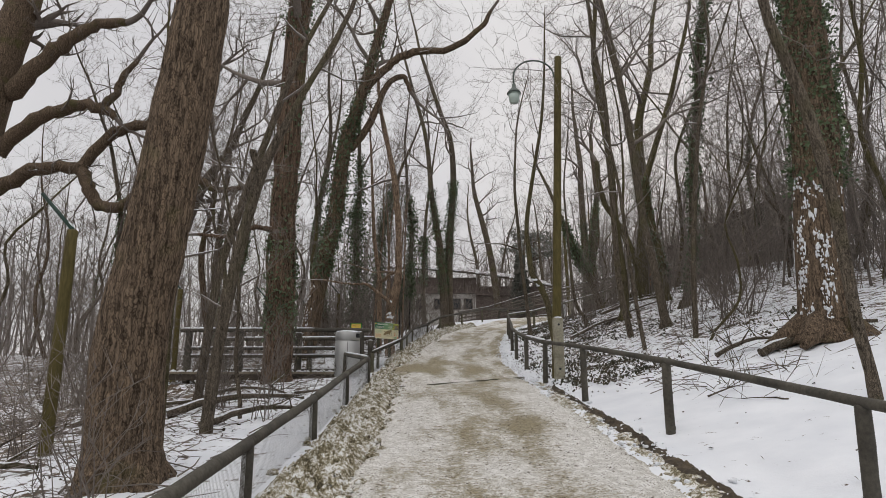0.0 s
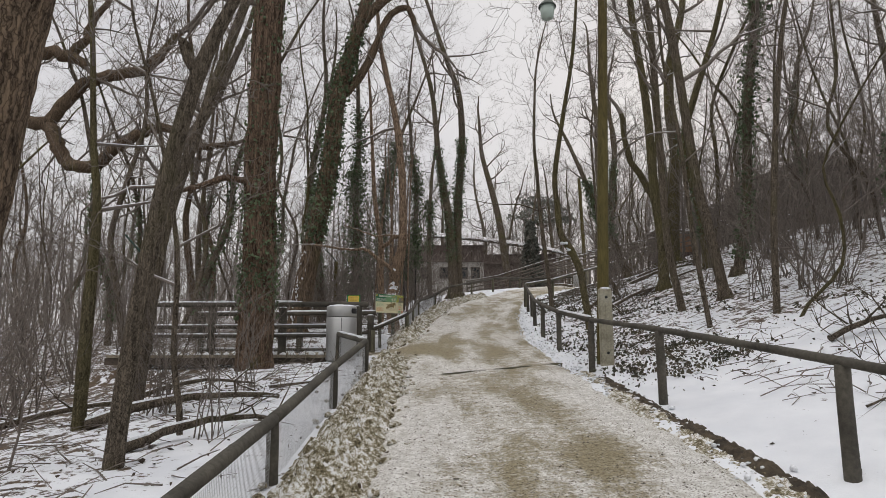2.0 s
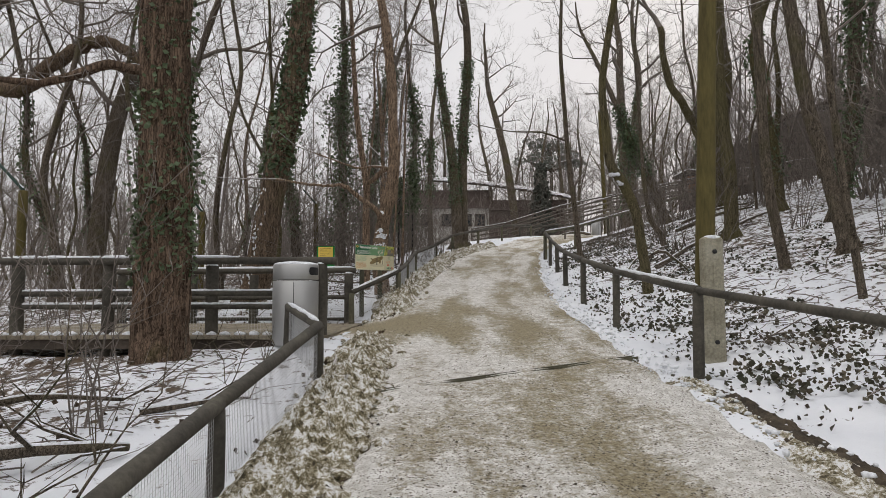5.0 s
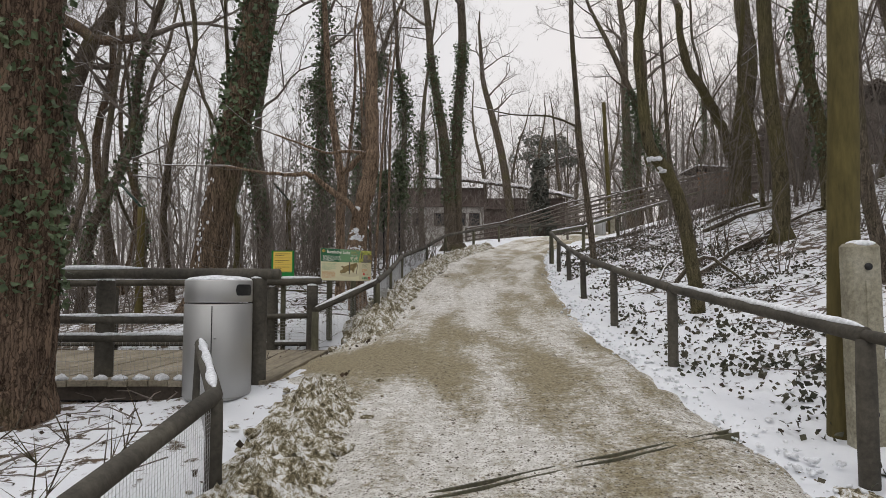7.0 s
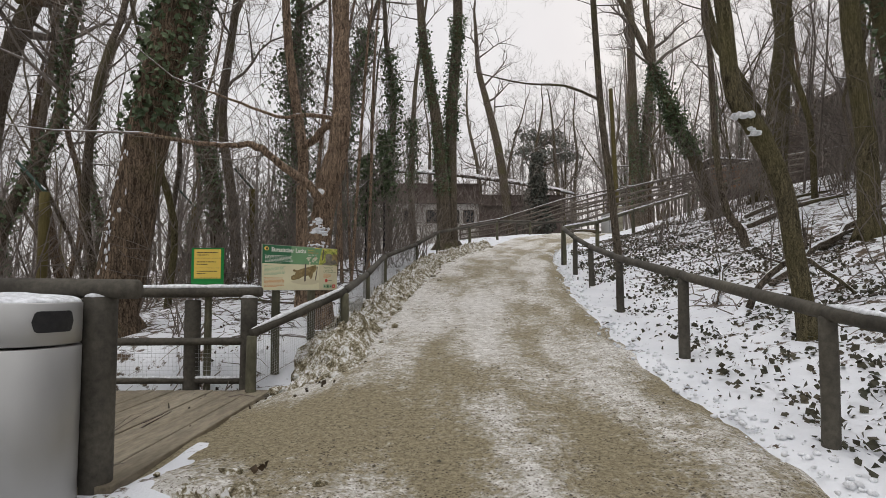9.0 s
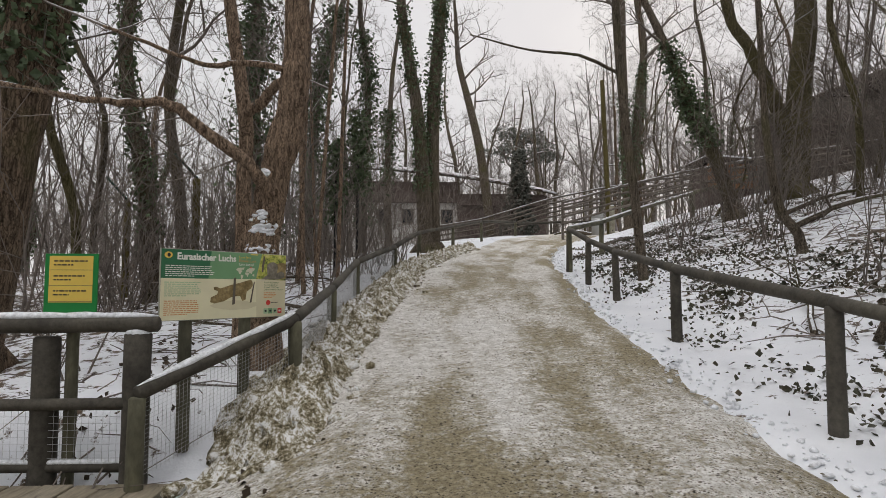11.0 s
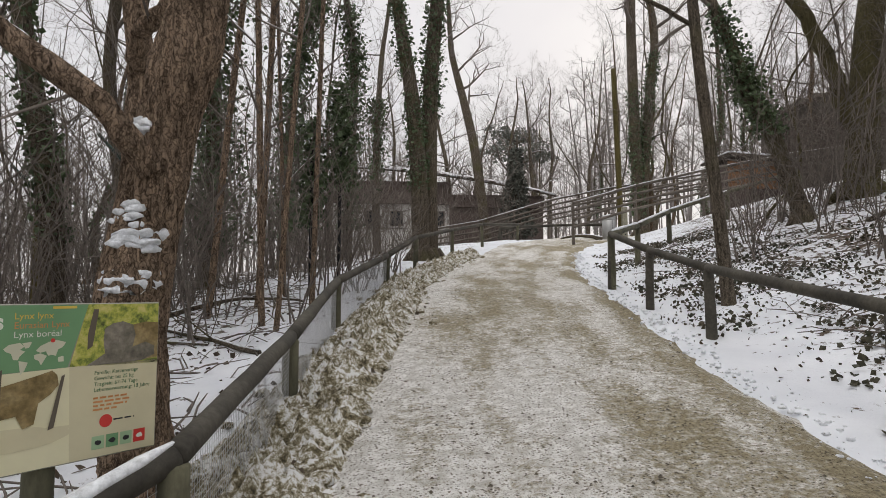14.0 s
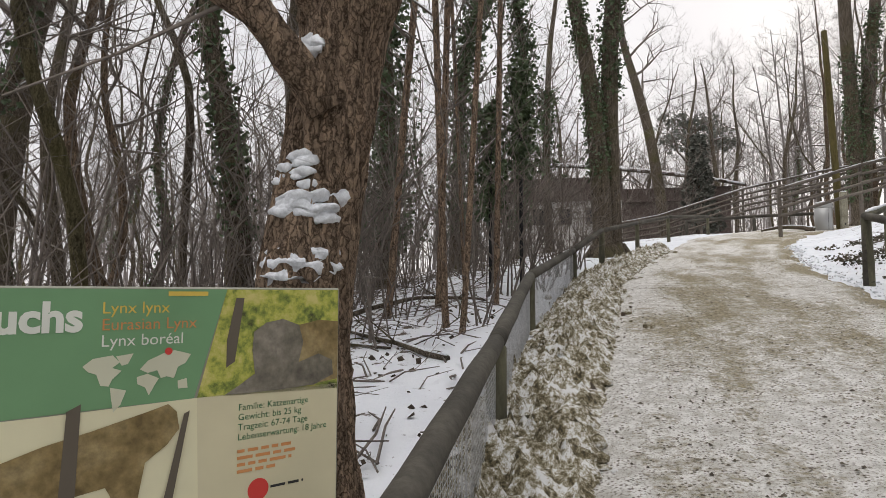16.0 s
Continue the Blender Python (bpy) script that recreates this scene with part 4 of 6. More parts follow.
trunk_tree("slender upright tree by the railing", [(3.42, 25.2, 3.0, 0.09), (3.29, 25.2, 4.39, 0.078), (3.18, 25.2, 5.4, 0.074), (3.08, 25.2, 6.44, 0.07), (3.02, 25.2, 7.49, 0.066)], 13, 24, M_bark_grey, 0.45, 8, 2.6, flare=1.1,
           limbs=[[(3.1, 25.3, 6.6, 0.03), (2.3, 25.0, 6.8, 0.026), (1.4, 24.7, 6.75, 0.018), (0.4, 24.5, 6.9, 0.01)]])
trunk_tree("thick mossy forked tree on the bank", [(9.82, 31.0, 5.4, 0.42), (9.95, 31.0, 6.86, 0.35), (10.13, 31.0, 8.75, 0.31), (10.36, 31.0, 10.53, 0.28)], 20, 25, M_bark_moss, 0.4, 10, 4.0, flare=1.25,
           limbs=[[(9.85, 31.0, 6.5, 0.18), (9.5, 31.0, 7.4, 0.19), (9.27, 31.0, 8.29, 0.18), (8.78, 31.0, 9.29, 0.165), (8.16, 31.0, 10.44, 0.14), (7.9, 31.0, 12.5, 0.12)]])
trunk_tree("thin leaning stem on the bank", [(5.45, 24.0, 3.4, 0.085), (5.08, 24.0, 4.1, 0.07), (4.94, 24.0, 5.03, 0.06), (4.89, 24.0, 5.78, 0.05)], 10, 26, M_bark_grey, 0.4, 7, 2.2, flare=1.1)
trunk_tree("mossy trunk with crossing boughs", [(6.35, 22.0, 3.4, 0.17), (6.36, 22.0, 5.0, 0.15), (6.2, 22.0, 6.6, 0.14), (6.14, 22.0, 8.8, 0.13), (6.0, 22.0, 10.5, 0.12)], 18, 27, M_bark_moss, 0.35, 10, 3.6)
trunk_tree("mossy crooked trunk with a kinked fork", [(8.6, 24.0, 4.3, 0.16), (8.45, 24.0, 6.2, 0.145), (8.03, 24.0, 8.73, 0.135), (8.46, 24.0, 10.37, 0.125), (8.86, 24.0, 11.48, 0.11)], 18, 28, M_bark_moss, 0.4, 9, 3.6, ivy=[(1, 5, 500, 0.1, 0.15)])
trunk_tree("tall bare tree with spreading boughs", [(6.15, 17.3, 2.9, 0.14), (6.1, 17.9, 4.6, 0.12), (5.98, 18.2, 6.0, 0.12), (5.76, 18.6, 9.93, 0.11), (5.44, 19.0, 12.78, 0.12), (5.22, 19.0, 14.05, 0.1)], 20, 29, M_bark_grey, 0.3, 11, 4.0)
trunk_tree("tall dark tree thick with ivy", [(7.9, 20.5, 3.6, 0.15), (8.35, 20.5, 5.8, 0.135), (8.58, 20.5, 8.74, 0.125), (8.99, 20.5, 11.3, 0.14)], 20, 30, M_bark_grey, 0.35, 10, 4.0, ivy=[(0.5, 5, 900, 0.09, 0.15), (4, 12, 2400, 0.1, 0.25)])
trunk_tree("ivy-clad far trunk by the lamp post", [(10.7, 46.0, 5.8, 0.3), (10.6, 46.0, 9.0, 0.27), (10.5, 46.0, 12.0, 0.25), (10.43, 46.0, 16.04, 0.22)], 21, 31, M_bark_grey, 0.45, 9, 3.6, ivy=[(1, 7, 1700, 0.11, 0.14)])
trunk_tree("far crooked twin trunk", [(10.95, 46.2, 5.8, 0.3), (10.95, 46.2, 8.0, 0.27), (11.2, 46.2, 10.86, 0.25), (11.46, 46.2, 13.46, 0.22)], 19, 32, M_bark_grey, 0.45, 9, 3.6, ivy=[(3, 9, 1300, 0.11, 0.16)])

trunk_tree("slender leaning tree deep in the wood", [(-4.55, 11.5, 0.7, 0.08), (-4.32, 11.5, 3.19, 0.077), (-4.02, 11.5, 4.48, 0.075), (-3.47, 11.5, 6.31, 0.068)], 12, 51, M_bark_grey, 0.35, 9, 2.4, flare=1.1)
trunk_tree("thin upright stem beside the leaning oak", [(-4.76, 10.6, 0.8, 0.08), (-4.76, 10.6, 2.38, 0.075), (-4.75, 10.6, 3.5, 0.055), (-4.87, 10.6, 4.39, 0.04)], 8, 52, M_bark_moss, 0.3, 8, 2.0, flare=1.1)
trunk_tree("spindly sapling in the snow", [(-3.13, 9.7, 0.8, 0.034), (-3.26, 9.7, 1.75, 0.032), (-3.29, 9.7, 2.88, 0.028)], 5.5, 53, M_bark_grey, 0.25, 8, 1.4, flare=1.05)
trunk_tree("big dark trunk deep in the wood", [(-14.3, 31.0, 2.2, 0.4), (-14.19, 31.0, 3.74, 0.36), (-13.65, 31.0, 8.37, 0.32), (-12.83, 31.0, 11.02, 0.28), (-12.13, 31.0, 12.17, 0.22)], 19, 54, M_bark_grey, 0.4, 10, 4.0)
trunk_tree("slim trunk sleeved in ivy", [(-5.0, 26.0, 2.4, 0.16), (-5.18, 26.0, 4.49, 0.15), (-5.36, 26.0, 5.43, 0.14), (-5.64, 26.0, 6.91, 0.12)], 13, 55, M_bark_grey, 0.5, 8, 2.6, ivy=[(1.2, 8, 1900, 0.085, 0.12)])
trunk_tree("ivy-smothered tree in the thicket", [(-4.6, 30.7, 2.9, 0.2), (-4.5, 30.7, 6.0, 0.17), (-4.6, 30.7, 9.2, 0.14)], 15, 56, M_bark_grey, 0.5, 8, 2.8, ivy=[(0.8, 6.5, 4200, 0.11, 0.75), (5, 9.5, 1800, 0.1, 0.4)])
trunk_tree("ivy-smothered trunk behind the thicket", [(-4.3, 37.4, 3.6, 0.2), (-4.2, 37.4, 7.0, 0.17), (-4.0, 37.4, 9.8, 0.14)], 16, 57, M_bark_grey, 0.5, 8, 2.8, ivy=[(1.0, 9.5, 4200, 0.13, 0.6)])
trunk_tree("slim trunk with ragged ivy", [(-2.4, 38.3, 4.0, 0.17), (-2.3, 38.3, 7.0, 0.15), (-2.2, 38.3, 9.7, 0.13)], 16, 58, M_bark_grey, 0.5, 8, 2.8, ivy=[(1, 8.5, 2600, 0.12, 0.45)])
trunk_tree("forked trunk with ragged ivy", [(-1.5, 42.7, 4.6, 0.17), (-1.6, 42.7, 7.0, 0.15), (-1.57, 42.7, 10, 0.13)], 16, 59, M_bark_grey, 0.45, 8, 2.8, ivy=[(3, 6.5, 1200, 0.13, 0.35)])
trunk_tree("dark ivy-topped snag on the bank", [(7.4, 29.5, 4.4, 0.19), (7.17, 29.5, 5.29, 0.17), (6.81, 29.5, 6.3, 0.16), (6.34, 29.5, 7.18, 0.15), (6.08, 29.5, 7.95, 0.12)], 9, 60, M_bark_grey, 0.5, 6, 2.2, ivy=[(1.8, 4.4, 2200, 0.09, 0.3)])
trunk_tree("thin bent tree on the bank", [(5.2, 17.5, 2.5, 0.09), (4.93, 17.5, 4.18, 0.085), (4.87, 17.5, 6.84, 0.08), (4.8, 17.5, 9.64, 0.085)], 14, 61, M_bark_grey, 0.35, 9, 2.6, flare=1.1)
trunk_tree("thin straight stem on the bank", [(5.75, 14.4, 2.3, 0.06), (5.85, 14.4, 4.2, 0.06), (6.1, 14.4, 6.5, 0.055)], 10, 62, M_bark_grey, 0.35, 8, 2.0, flare=1.1)
trunk_tree("thin stem by the lamp post", [(4.74, 14.9, 2.1, 0.05), (4.5, 14.9, 4.0, 0.047), (4.35, 14.9, 6.0, 0.04)], 9, 63, M_bark_grey, 0.3, 8, 2.0, flare=1.1)
for i, (sx, sy, sl) in enumerate(((-2.05, 24.8, 0.3), (-2.25, 25.1, -0.2), (-2.6, 26.4, 0.15), (-2.4, 27.4, -0.25), (-1.9, 26.6, 0.1), (-3.1, 25.8, 0.4))):
    trunk_tree("slim reddish stem in the railing thicket", up(sx, sy, 0.035 + 0.008 * (i % 3), (sl, 0.1)), 6.5 + (i % 3), 70 + i, M_bark_red, 0.25, 8, 1.7, flare=1.05, sides=7)


# ---- the woods: a few kinds of bare tree, repeated ----
def wood_tree(seed, height, r, mat, lean=0.6, n_branch=9, blen=2.6, ivy=None, kids=(4, 4, 7)):
    rg = random.Random(seed)
    x, y = 0.0, -400.0 - seed
    z = lie(x, y)
    pts = [(x, y, z, r)]
    px, py = x, y
    for i in range(1, 5):
        px += rg.gauss(lean * 0.25, 0.45)
        py += rg.gauss(0, 0.3)
        pts.append((px, py, z + height * 0.13 * i, r * (1 - 0.1 * i)))
    return trunk_tree("bare woodland tree with snow-dusted branches", pts, height, seed, mat, 0.28, n_branch + 2, blen * 1.15, flare=1.12, sides=8, top=3, kids=kids, ivy=ivy)


def shrub(seed, stems, h):
    rg = random.Random(seed)
    root = thing("shrub", "leafless snow-dusted thicket of thin stems", "shrub", (0, -400.0, lie(0, -400)))
    tb, sn = Tubes(), Tubes()
    tb.origin = Vector(root.location)
    for _ in range(stems):
        g = rg.uniform(0, 6.28)
        p = Vector((math.cos(g) * rg.uniform(0, 0.35), math.sin(g) * rg.uniform(0, 0.35), -0.05))
        grow(tb, sn, rg, p, Vector((rg.gauss(0, 0.3), rg.gauss(0, 0.3), 1)).normalized(), h * rg.uniform(0.5, 1.1), rg.uniform(0.008, 0.018), 1, 3, 0.1, 0.22, (4, 3, 5))
    tagged(part("brush", tb.mesh("brush"), M_twig, root), kind="stuff")
    tagged(part("snow", sn.mesh("snow"), M_snow, root, "snow on the thin stems"), kind="stuff")
    return root


kinds = [wood_tree(101, 17, 0.12, M_bark_grey, 0.5), wood_tree(102, 19, 0.17, M_bark_grey, -0.4, 10, 3.2), wood_tree(103, 14, 0.08, M_bark_moss, 0.8, 8, 2.2), wood_tree(104, 18, 0.15, M_bark, 0.2, 10, 3.0),
         wood_tree(105, 12, 0.06, M_bark_grey, -0.9, 8, 2.0), wood_tree(106, 18, 0.15, M_bark_grey, -0.2, 9, 3.0, ivy=[(1, 8, 800, 0.12, 0.14)]), wood_tree(107, 16, 0.1, M_bark_moss, 0.1, 9, 2.6)]
slim = [wood_tree(111, 11, 0.05, M_bark_grey, 0.9, 9, 2.0), wood_tree(112, 13, 0.07, M_bark_grey, -0.5, 9, 2.3), wood_tree(113, 9, 0.045, M_bark_moss, 0.3, 8, 1.8), kinds[4], kinds[2]]
shrubs = [shrub(201, 9, 2.2), shrub(202, 13, 1.5), shrub(203, 6, 3.0), shrub(204, 16, 1.1)]


def clear_of(x, y, gap):
    d = x - mid_x(y)
    if -2.6 - gap < d < 2.6 + gap and y < 60:
        return False
    if -6.8 < x < -1.5 and 15 < y < 20.0:
        return False
    if -3.3 < x < 0 and 19 < y < 24.5:
        return False
    if -5.6 < x < -2.0 and 12.0 < y < 16.0:
        return False
    if x > 2 and 33 < y < 50 and x < 18:
        return d > 99
    if -6 < x < 13 and 52 < y < 80:
        return False
    if x > 10.5 and y > 39 and y < 60:
        return False
    return True


def plant(base, x, y, rg, group, lo=0.75, hi=1.2):
    m = pose(x, y, lie(x, y), rg.uniform(-3, 3), rg.uniform(-3, 3), rg.uniform(0, 360))
    ob = copy_thing(base, m)
    s = rg.uniform(lo, hi)
    ob.scale = (s, s, s)
    return tagged(ob, group=group)


rw = random.Random(77)
taken = [(-3.1, 6.2), (-6.5, 8), (-3.2, 8.5), (-4.1, 15.2), (-4.7, 21), (-1.85, 20.7), (6.4, 10.5), (4.6, 6.9), (3.2, 18.5), (3.4, 25.3), (9.8, 31), (5.4, 24), (5.9, 21), (8.6, 24), (6.1, 17.3), (8.3, 18.6), (2.6, 14.1)]


def sow(bases, count, x0, x1, y0, y1, gap, spacing, group, lo=0.75, hi=1.2):
    done, tries = 0, 0
    while done < count and tries < count * 30:
        tries += 1
        x, y = rw.uniform(x0, x1), rw.uniform(y0, y1)
        if not clear_of(x, y, gap) or any((x - a) ** 2 + (y - b) ** 2 < spacing * spacing for a, b in taken):
            continue
        taken.append((x, y))
        plant(rw.choice(bases), x, y, rw, group, lo, hi)
        done += 1


sow(slim, 5, -14, -5, 20, 34, 0.9, 1.1, "trees of the wood", 0.8, 1.2)
sow(kinds, 13, -32, -9, 31, 52, 0.9, 1.6, "trees of the wood")
sow(kinds, 13, -36, -3, 38, 72, 1.0, 2.0, "trees of the wood")
sow(slim, 17, 4.8, 17, 9, 33, 1.9, 1.1, "trees of the bank", 0.7, 1.1)
sow(kinds, 14, 11, 34, 10, 40, 0.5, 1.8, "trees of the bank")
sow(kinds, 9, 3, 36, 60, 90, 1.0, 2.2, "far trees", 0.8, 1.2)
sow(kinds, 12, 17, 48, 64, 88, 1.0, 2.0, "far trees", 0.9, 1.3)
sow(kinds, 20, -10, 30, 81, 104, 1.0, 1.8, "far trees", 0.9, 1.3)
sow([kinds[5], kinds[6], kinds[5], kinds[1]], 9, 9.5, 20, 17, 39, 0.5, 1.3, "trees of the bank", 0.7, 1.0)
sow(shrubs, 55, -18, -2.6, 5, 38, 0.2, 0.7, "undergrowth of the wood", 0.6, 1.3)
sow(shrubs, 52, 4.2, 16, 13.5, 34, 0.6, 0.6, "undergrowth of the bank", 0.6, 1.2)
sow(shrubs, 22, 7.0, 19, 15, 38, 0.6, 0.55, "undergrowth of the bank", 1.3, 2.2)
sow(shrubs, 12, -13, -3.6, 10, 30, 0.2, 0.5, "undergrowth of the wood", 0.9, 1.5)
sow([kinds[5], kinds[5], kinds[1]], 7, -16, -6, 25, 36, 0.9, 1.6, "trees of the wood", 0.8, 1.1)
sow(shrubs, 9, -12, -3.6, 21, 32, 0.2, 0.5, "undergrowth of the wood", 0.9, 1.4)
sow(shrubs, 24, -6, -0.8, 22, 36, -0.6, 0.5, "thicket beside the railing", 0.8, 1.5)
for bx, by in ((-3.4, 55), (-1.5, 57), (0.8, 54), (2.6, 56), (4.4, 58), (6.2, 55), (-5.0, 53), (9.4, 57), (1.6, 50.5), (-2.6, 50), (-0.4, 58.5), (3.4, 53), (5.4, 52.5), (7.4, 58), (-4.2, 56), (2.2, 59), (-6.4, 57), (4.9, 55.5), (8.6, 53.5), (0.2, 51.5)):
    plant(rw.choice(shrubs), bx, by, rw, "bushes before the hut", 1.3, 2.3)
for bx, by in ((11.8, 47.5), (13.2, 54.5), (15.2, 56), (18.2, 50.5), (20, 56), (23, 54), (25.5, 49), (26, 57), (14, 52), (16.5, 50), (19, 53), (21.5, 47), (24, 51), (13, 58), (17, 59), (22, 57), (27, 52), (12.5, 50)):
    plant(rw.choice(kinds), bx, by, rw, "trees of the terrace", 0.8, 1.1)
for bx, by in ((-2.73, 9.5), (-3.9, 10.95), (-3.3, 12.2), (-5.2, 9.4), (-4.6, 12.6)):
    plant(shrubs[0], bx, by, rw, "undergrowth of the wood", 0.6, 0.9)
for base in kinds + slim[:3] + shrubs:
    for o in (*base.children_recursive, base):
        bpy.data.objects.remove(o)


def far_woods():
    """Distant trees, past counting: thin trunks with a few spreading boughs."""
    rg = random.Random(31)
    t = Tubes()
    for _ in range(760):
        g = rg.uniform(-1.25, 1.25)
        dist = rg.uniform(60, 190)
        x, y = math.sin(g) * dist, 10 + math.cos(g) * dist
        if -8 < x < 16 and y < 84:
            continue
        z = lie(x, y)
        h = rg.uniform(12, 20)
        p = Vector((x, y, z - 0.3))
        r = rg.uniform(0.1, 0.24)
        d = Vector((rg.gauss(0, 0.06), rg.gauss(0, 0.06), 1))
        t.add([tuple(p), tuple(p + d * h * 0.5), tuple(p + d * h)], [r, r * 0.7, 0.03], 4, False)
        for b in range(11):
            k = rg.uniform(0.3, 0.98)
            q = p + d * h * k
            a = rg.uniform(0, 6.28)
            l = (1.1 - k) * 6
            e = q + Vector((math.cos(a) * l, math.sin(a) * l, l * rg.uniform(0.5, 1.1)))
            mdl = q.lerp(e, 0.5) + Vector((rg.gauss(0, 0.3), rg.gauss(0, 0.3), rg.gauss(0, 0.2)))
            t.add([tuple(q), tuple(mdl), tuple(e)], [0.055, 0.04, 0.015], 3, False)
            for c in range(12):
                u = q.lerp(mdl, rg.random()) if c < 3 else mdl.lerp(e, rg.random())
                t.spike(u, u + Vector((rg.gauss(0, 0.8), rg.gauss(0, 0.8), rg.gauss(0.8, 0.5))), 0.022)
    return tagged(part("far_woods", t.mesh("far_woods"), M_hazed_wood), "distant leafless winter woodland", "woods", kind="stuff")


far_woods()


def thicket(name, label, count, x0, x1, y0, y1, seed):
    """Close-grown saplings past counting, deep in the wood."""
    rg = random.Random(seed)
    t = Tubes()
    for _ in range(count):
        x, y = rg.uniform(x0, x1), rg.uniform(y0, y1)
        if not clear_of(x, y, 3.0):
            continue
        h = rg.uniform(3, 11)
        p = Vector((x, y, lie(x, y) - 0.2))
        d = Vector((rg.gauss(0, 0.22), rg.gauss(0, 0.22), 1))
        r = rg.uniform(0.012, 0.045)
        mdl = p + d * h * 0.5 + Vector((rg.gauss(0, 0.35), rg.gauss(0, 0.35), 0))
        e = p + d * h
        t.add([tuple(p), tuple(mdl), tuple(e)], [r, r * 0.75, 0.006], 3, False)
        for b in range(15):
            k = rg.uniform(0.12, 0.95)
            q = p.lerp(mdl, k * 2) if k < 0.5 else mdl.lerp(e, k * 2 - 1)
            a = rg.uniform(0, 6.28)
            l = rg.uniform(0.5, 1.0) * h * 0.2 * (1.2 - k)
            w = q + Vector((math.cos(a) * l, math.sin(a) * l, l * rg.uniform(0.2, 1.2)))
            t.add([tuple(q), tuple(w)], [r * 0.45, 0.005], 3, False)
            for _c in range(3):
                u = q.lerp(w, rg.uniform(0.25, 0.95))
                t.spike(u, u + Vector((rg.gauss(0, 0.35), rg.gauss(0, 0.35), rg.gauss(0.35, 0.3))), 0.007)
    return tagged(part(name, t.mesh(name), M_twig), label, "saplings", kind="stuff")


thicket("sapling_thicket", "close-grown leafless saplings deep in the wood", 170, -32, -10, 20, 62, 41)
thicket("sapling_thicket", "close-grown leafless saplings on the upper bank", 300, 9, 32, 10, 39, 42)


# ---- railings ----
def netting(name, pts, drop, cell, parent, r=0.0014):
    """Wire netting hung below a line of points, each (x, y, top z)."""
    t = Tubes()
    total = 0.0
    for (ax, ay, az), (bx, by, bz) in zip(pts, pts[1:]):
        ln = math.hypot(bx - ax, by - ay)
        n = max(1, int(ln / cell))
        for i in range(n):
            k = i / n
            x, y, z = ax + (bx - ax) * k, ay + (by - ay) * k, az + (bz - az) * k
            t.add([(x, y, z), (x, y, z - drop)], [r, r], 3, False)
        total += ln
    for j in range(int(drop / cell) + 1):
        t.add([(x, y, z - j * cell) for x, y, z in pts], [r] * len(pts), 3, False)
    return part(name, t.mesh(name), M_wire, parent, "fine galvanised wire netting")


def railing(label, posts, post_r, rail_r, mat, group, net=0.0, snow=(), seed=0, rail_mat=None, cell=0.028, slim=0):
    """A low rail of round logs on posts. posts: (x, y, top); the log runs along their tops."""
    x0, y0 = posts[0][:2]
    root = thing("railing", label, "railing", (x0, y0, lie(x0, y0)), group)
    inv = Matrix.Translation(-Vector(root.location))
    tops = []
    rg = random.Random(seed)
    for i, (x, y, t) in enumerate(posts):
        z = lie(x, y)
        me = log_mesh("post", (x + rg.uniform(-0.02, 0.02), y, z - 0.25), (x, y, t - rail_r * 0.6), post_r * 1.04, post_r * 0.96, 12, 0.04, seed + i)
        me.transform(inv)
        part("post", me, mat, root)
        tops.append((x, y, t))
    for i in range(len(tops) - 1):
        a, b = Vector(tops[i]), Vector(tops[i + 1])
        k = 0.8 if i < slim else 1.0
        me = log_mesh("rail", a, b, rail_r * k * rg.uniform(0.95, 1.05), rail_r * k * rg.uniform(0.92, 1.02), 12, 0.05, seed + 40 + i)
        me.transform(inv)
        part("rail", me, rail_mat or mat, root)
        if i in snow:
            o = snow_cap("snow", a + Vector((0, 0, rail_r * 0.86)), b + Vector((0, 0, rail_r * 0.86)), rail_r * 1.3, rail_r * 0.5, None, seed + i)
            o.data.transform(inv)
            o.parent = root
    if net:
        o = netting("netting", [(x, y, z - rail_r * 0.5) for x, y, z in tops if y < 29.5], net, cell, None)
        o.data.transform(inv)
        o.parent = root
    return root


def over(posts, height):
    """Posts (x, y) given tops at one height over the ground."""
    return [(x, y, lie(x, y) + height) for x, y in posts]


railing("low weathered log railing with wire netting beside the path", over([(-1.66, -3.0), (-1.66, -0.2), (-1.66, 2.6), (-1.66, 5.4)], 0.47) + [(-1.67, 8.0, 1.22), (-1.73, 10.92, 1.53), (-1.68, 13.48, 1.85), (-2.45, 15.22, 2.0)], 0.052, 0.05, M_rail, "path railings", 0.5, (6,), 300)
railing("log railing with netting rising beside the sign", [(-2.24, 18.98, 2.17), (-1.44, 19.95, 2.6), (-1.42, 22.1, 2.85), (-1.38, 24.85, 3.28), (-0.89, 28.95, 3.81), (-0.3, 31.2, 4.35), (0.9, 35.8, 5.0), (2.3, 39.6, 5.6), (4.3, 43.2, 6.0)], 0.055, 0.05, M_rail_green, "path railings", 0.52, (0,), 320, M_rail)
railing("dark log railing along the snowy bank", [(3.14, 1.6, 1.05), (2.93, 4.5, 1.33), (2.67, 7.65, 1.68), (2.31, 10.6, 1.98), (2.12, 13.42, 2.2), (2.1, 16.4, 2.48), (2.09, 18.62, 2.76), (2.24, 21.25, 3.06), (2.51, 23.95, 3.41), (2.62, 25.7, 3.72), (2.74, 27.5, 4.1)], 0.055, 0.05, M_rail, "path railings", 0, (4,), 340, M_rail, slim=4)
railing("pale log railing climbing round the bend", [(2.74, 27.5, 4.1)] + over([(4.3, 30.3), (6.2, 33.0), (9.0, 35.2), (12.5, 37.0)], 0.82), 0.06, 0.055, M_rail_green, "path railings", 0, (0, 1, 2), 360)
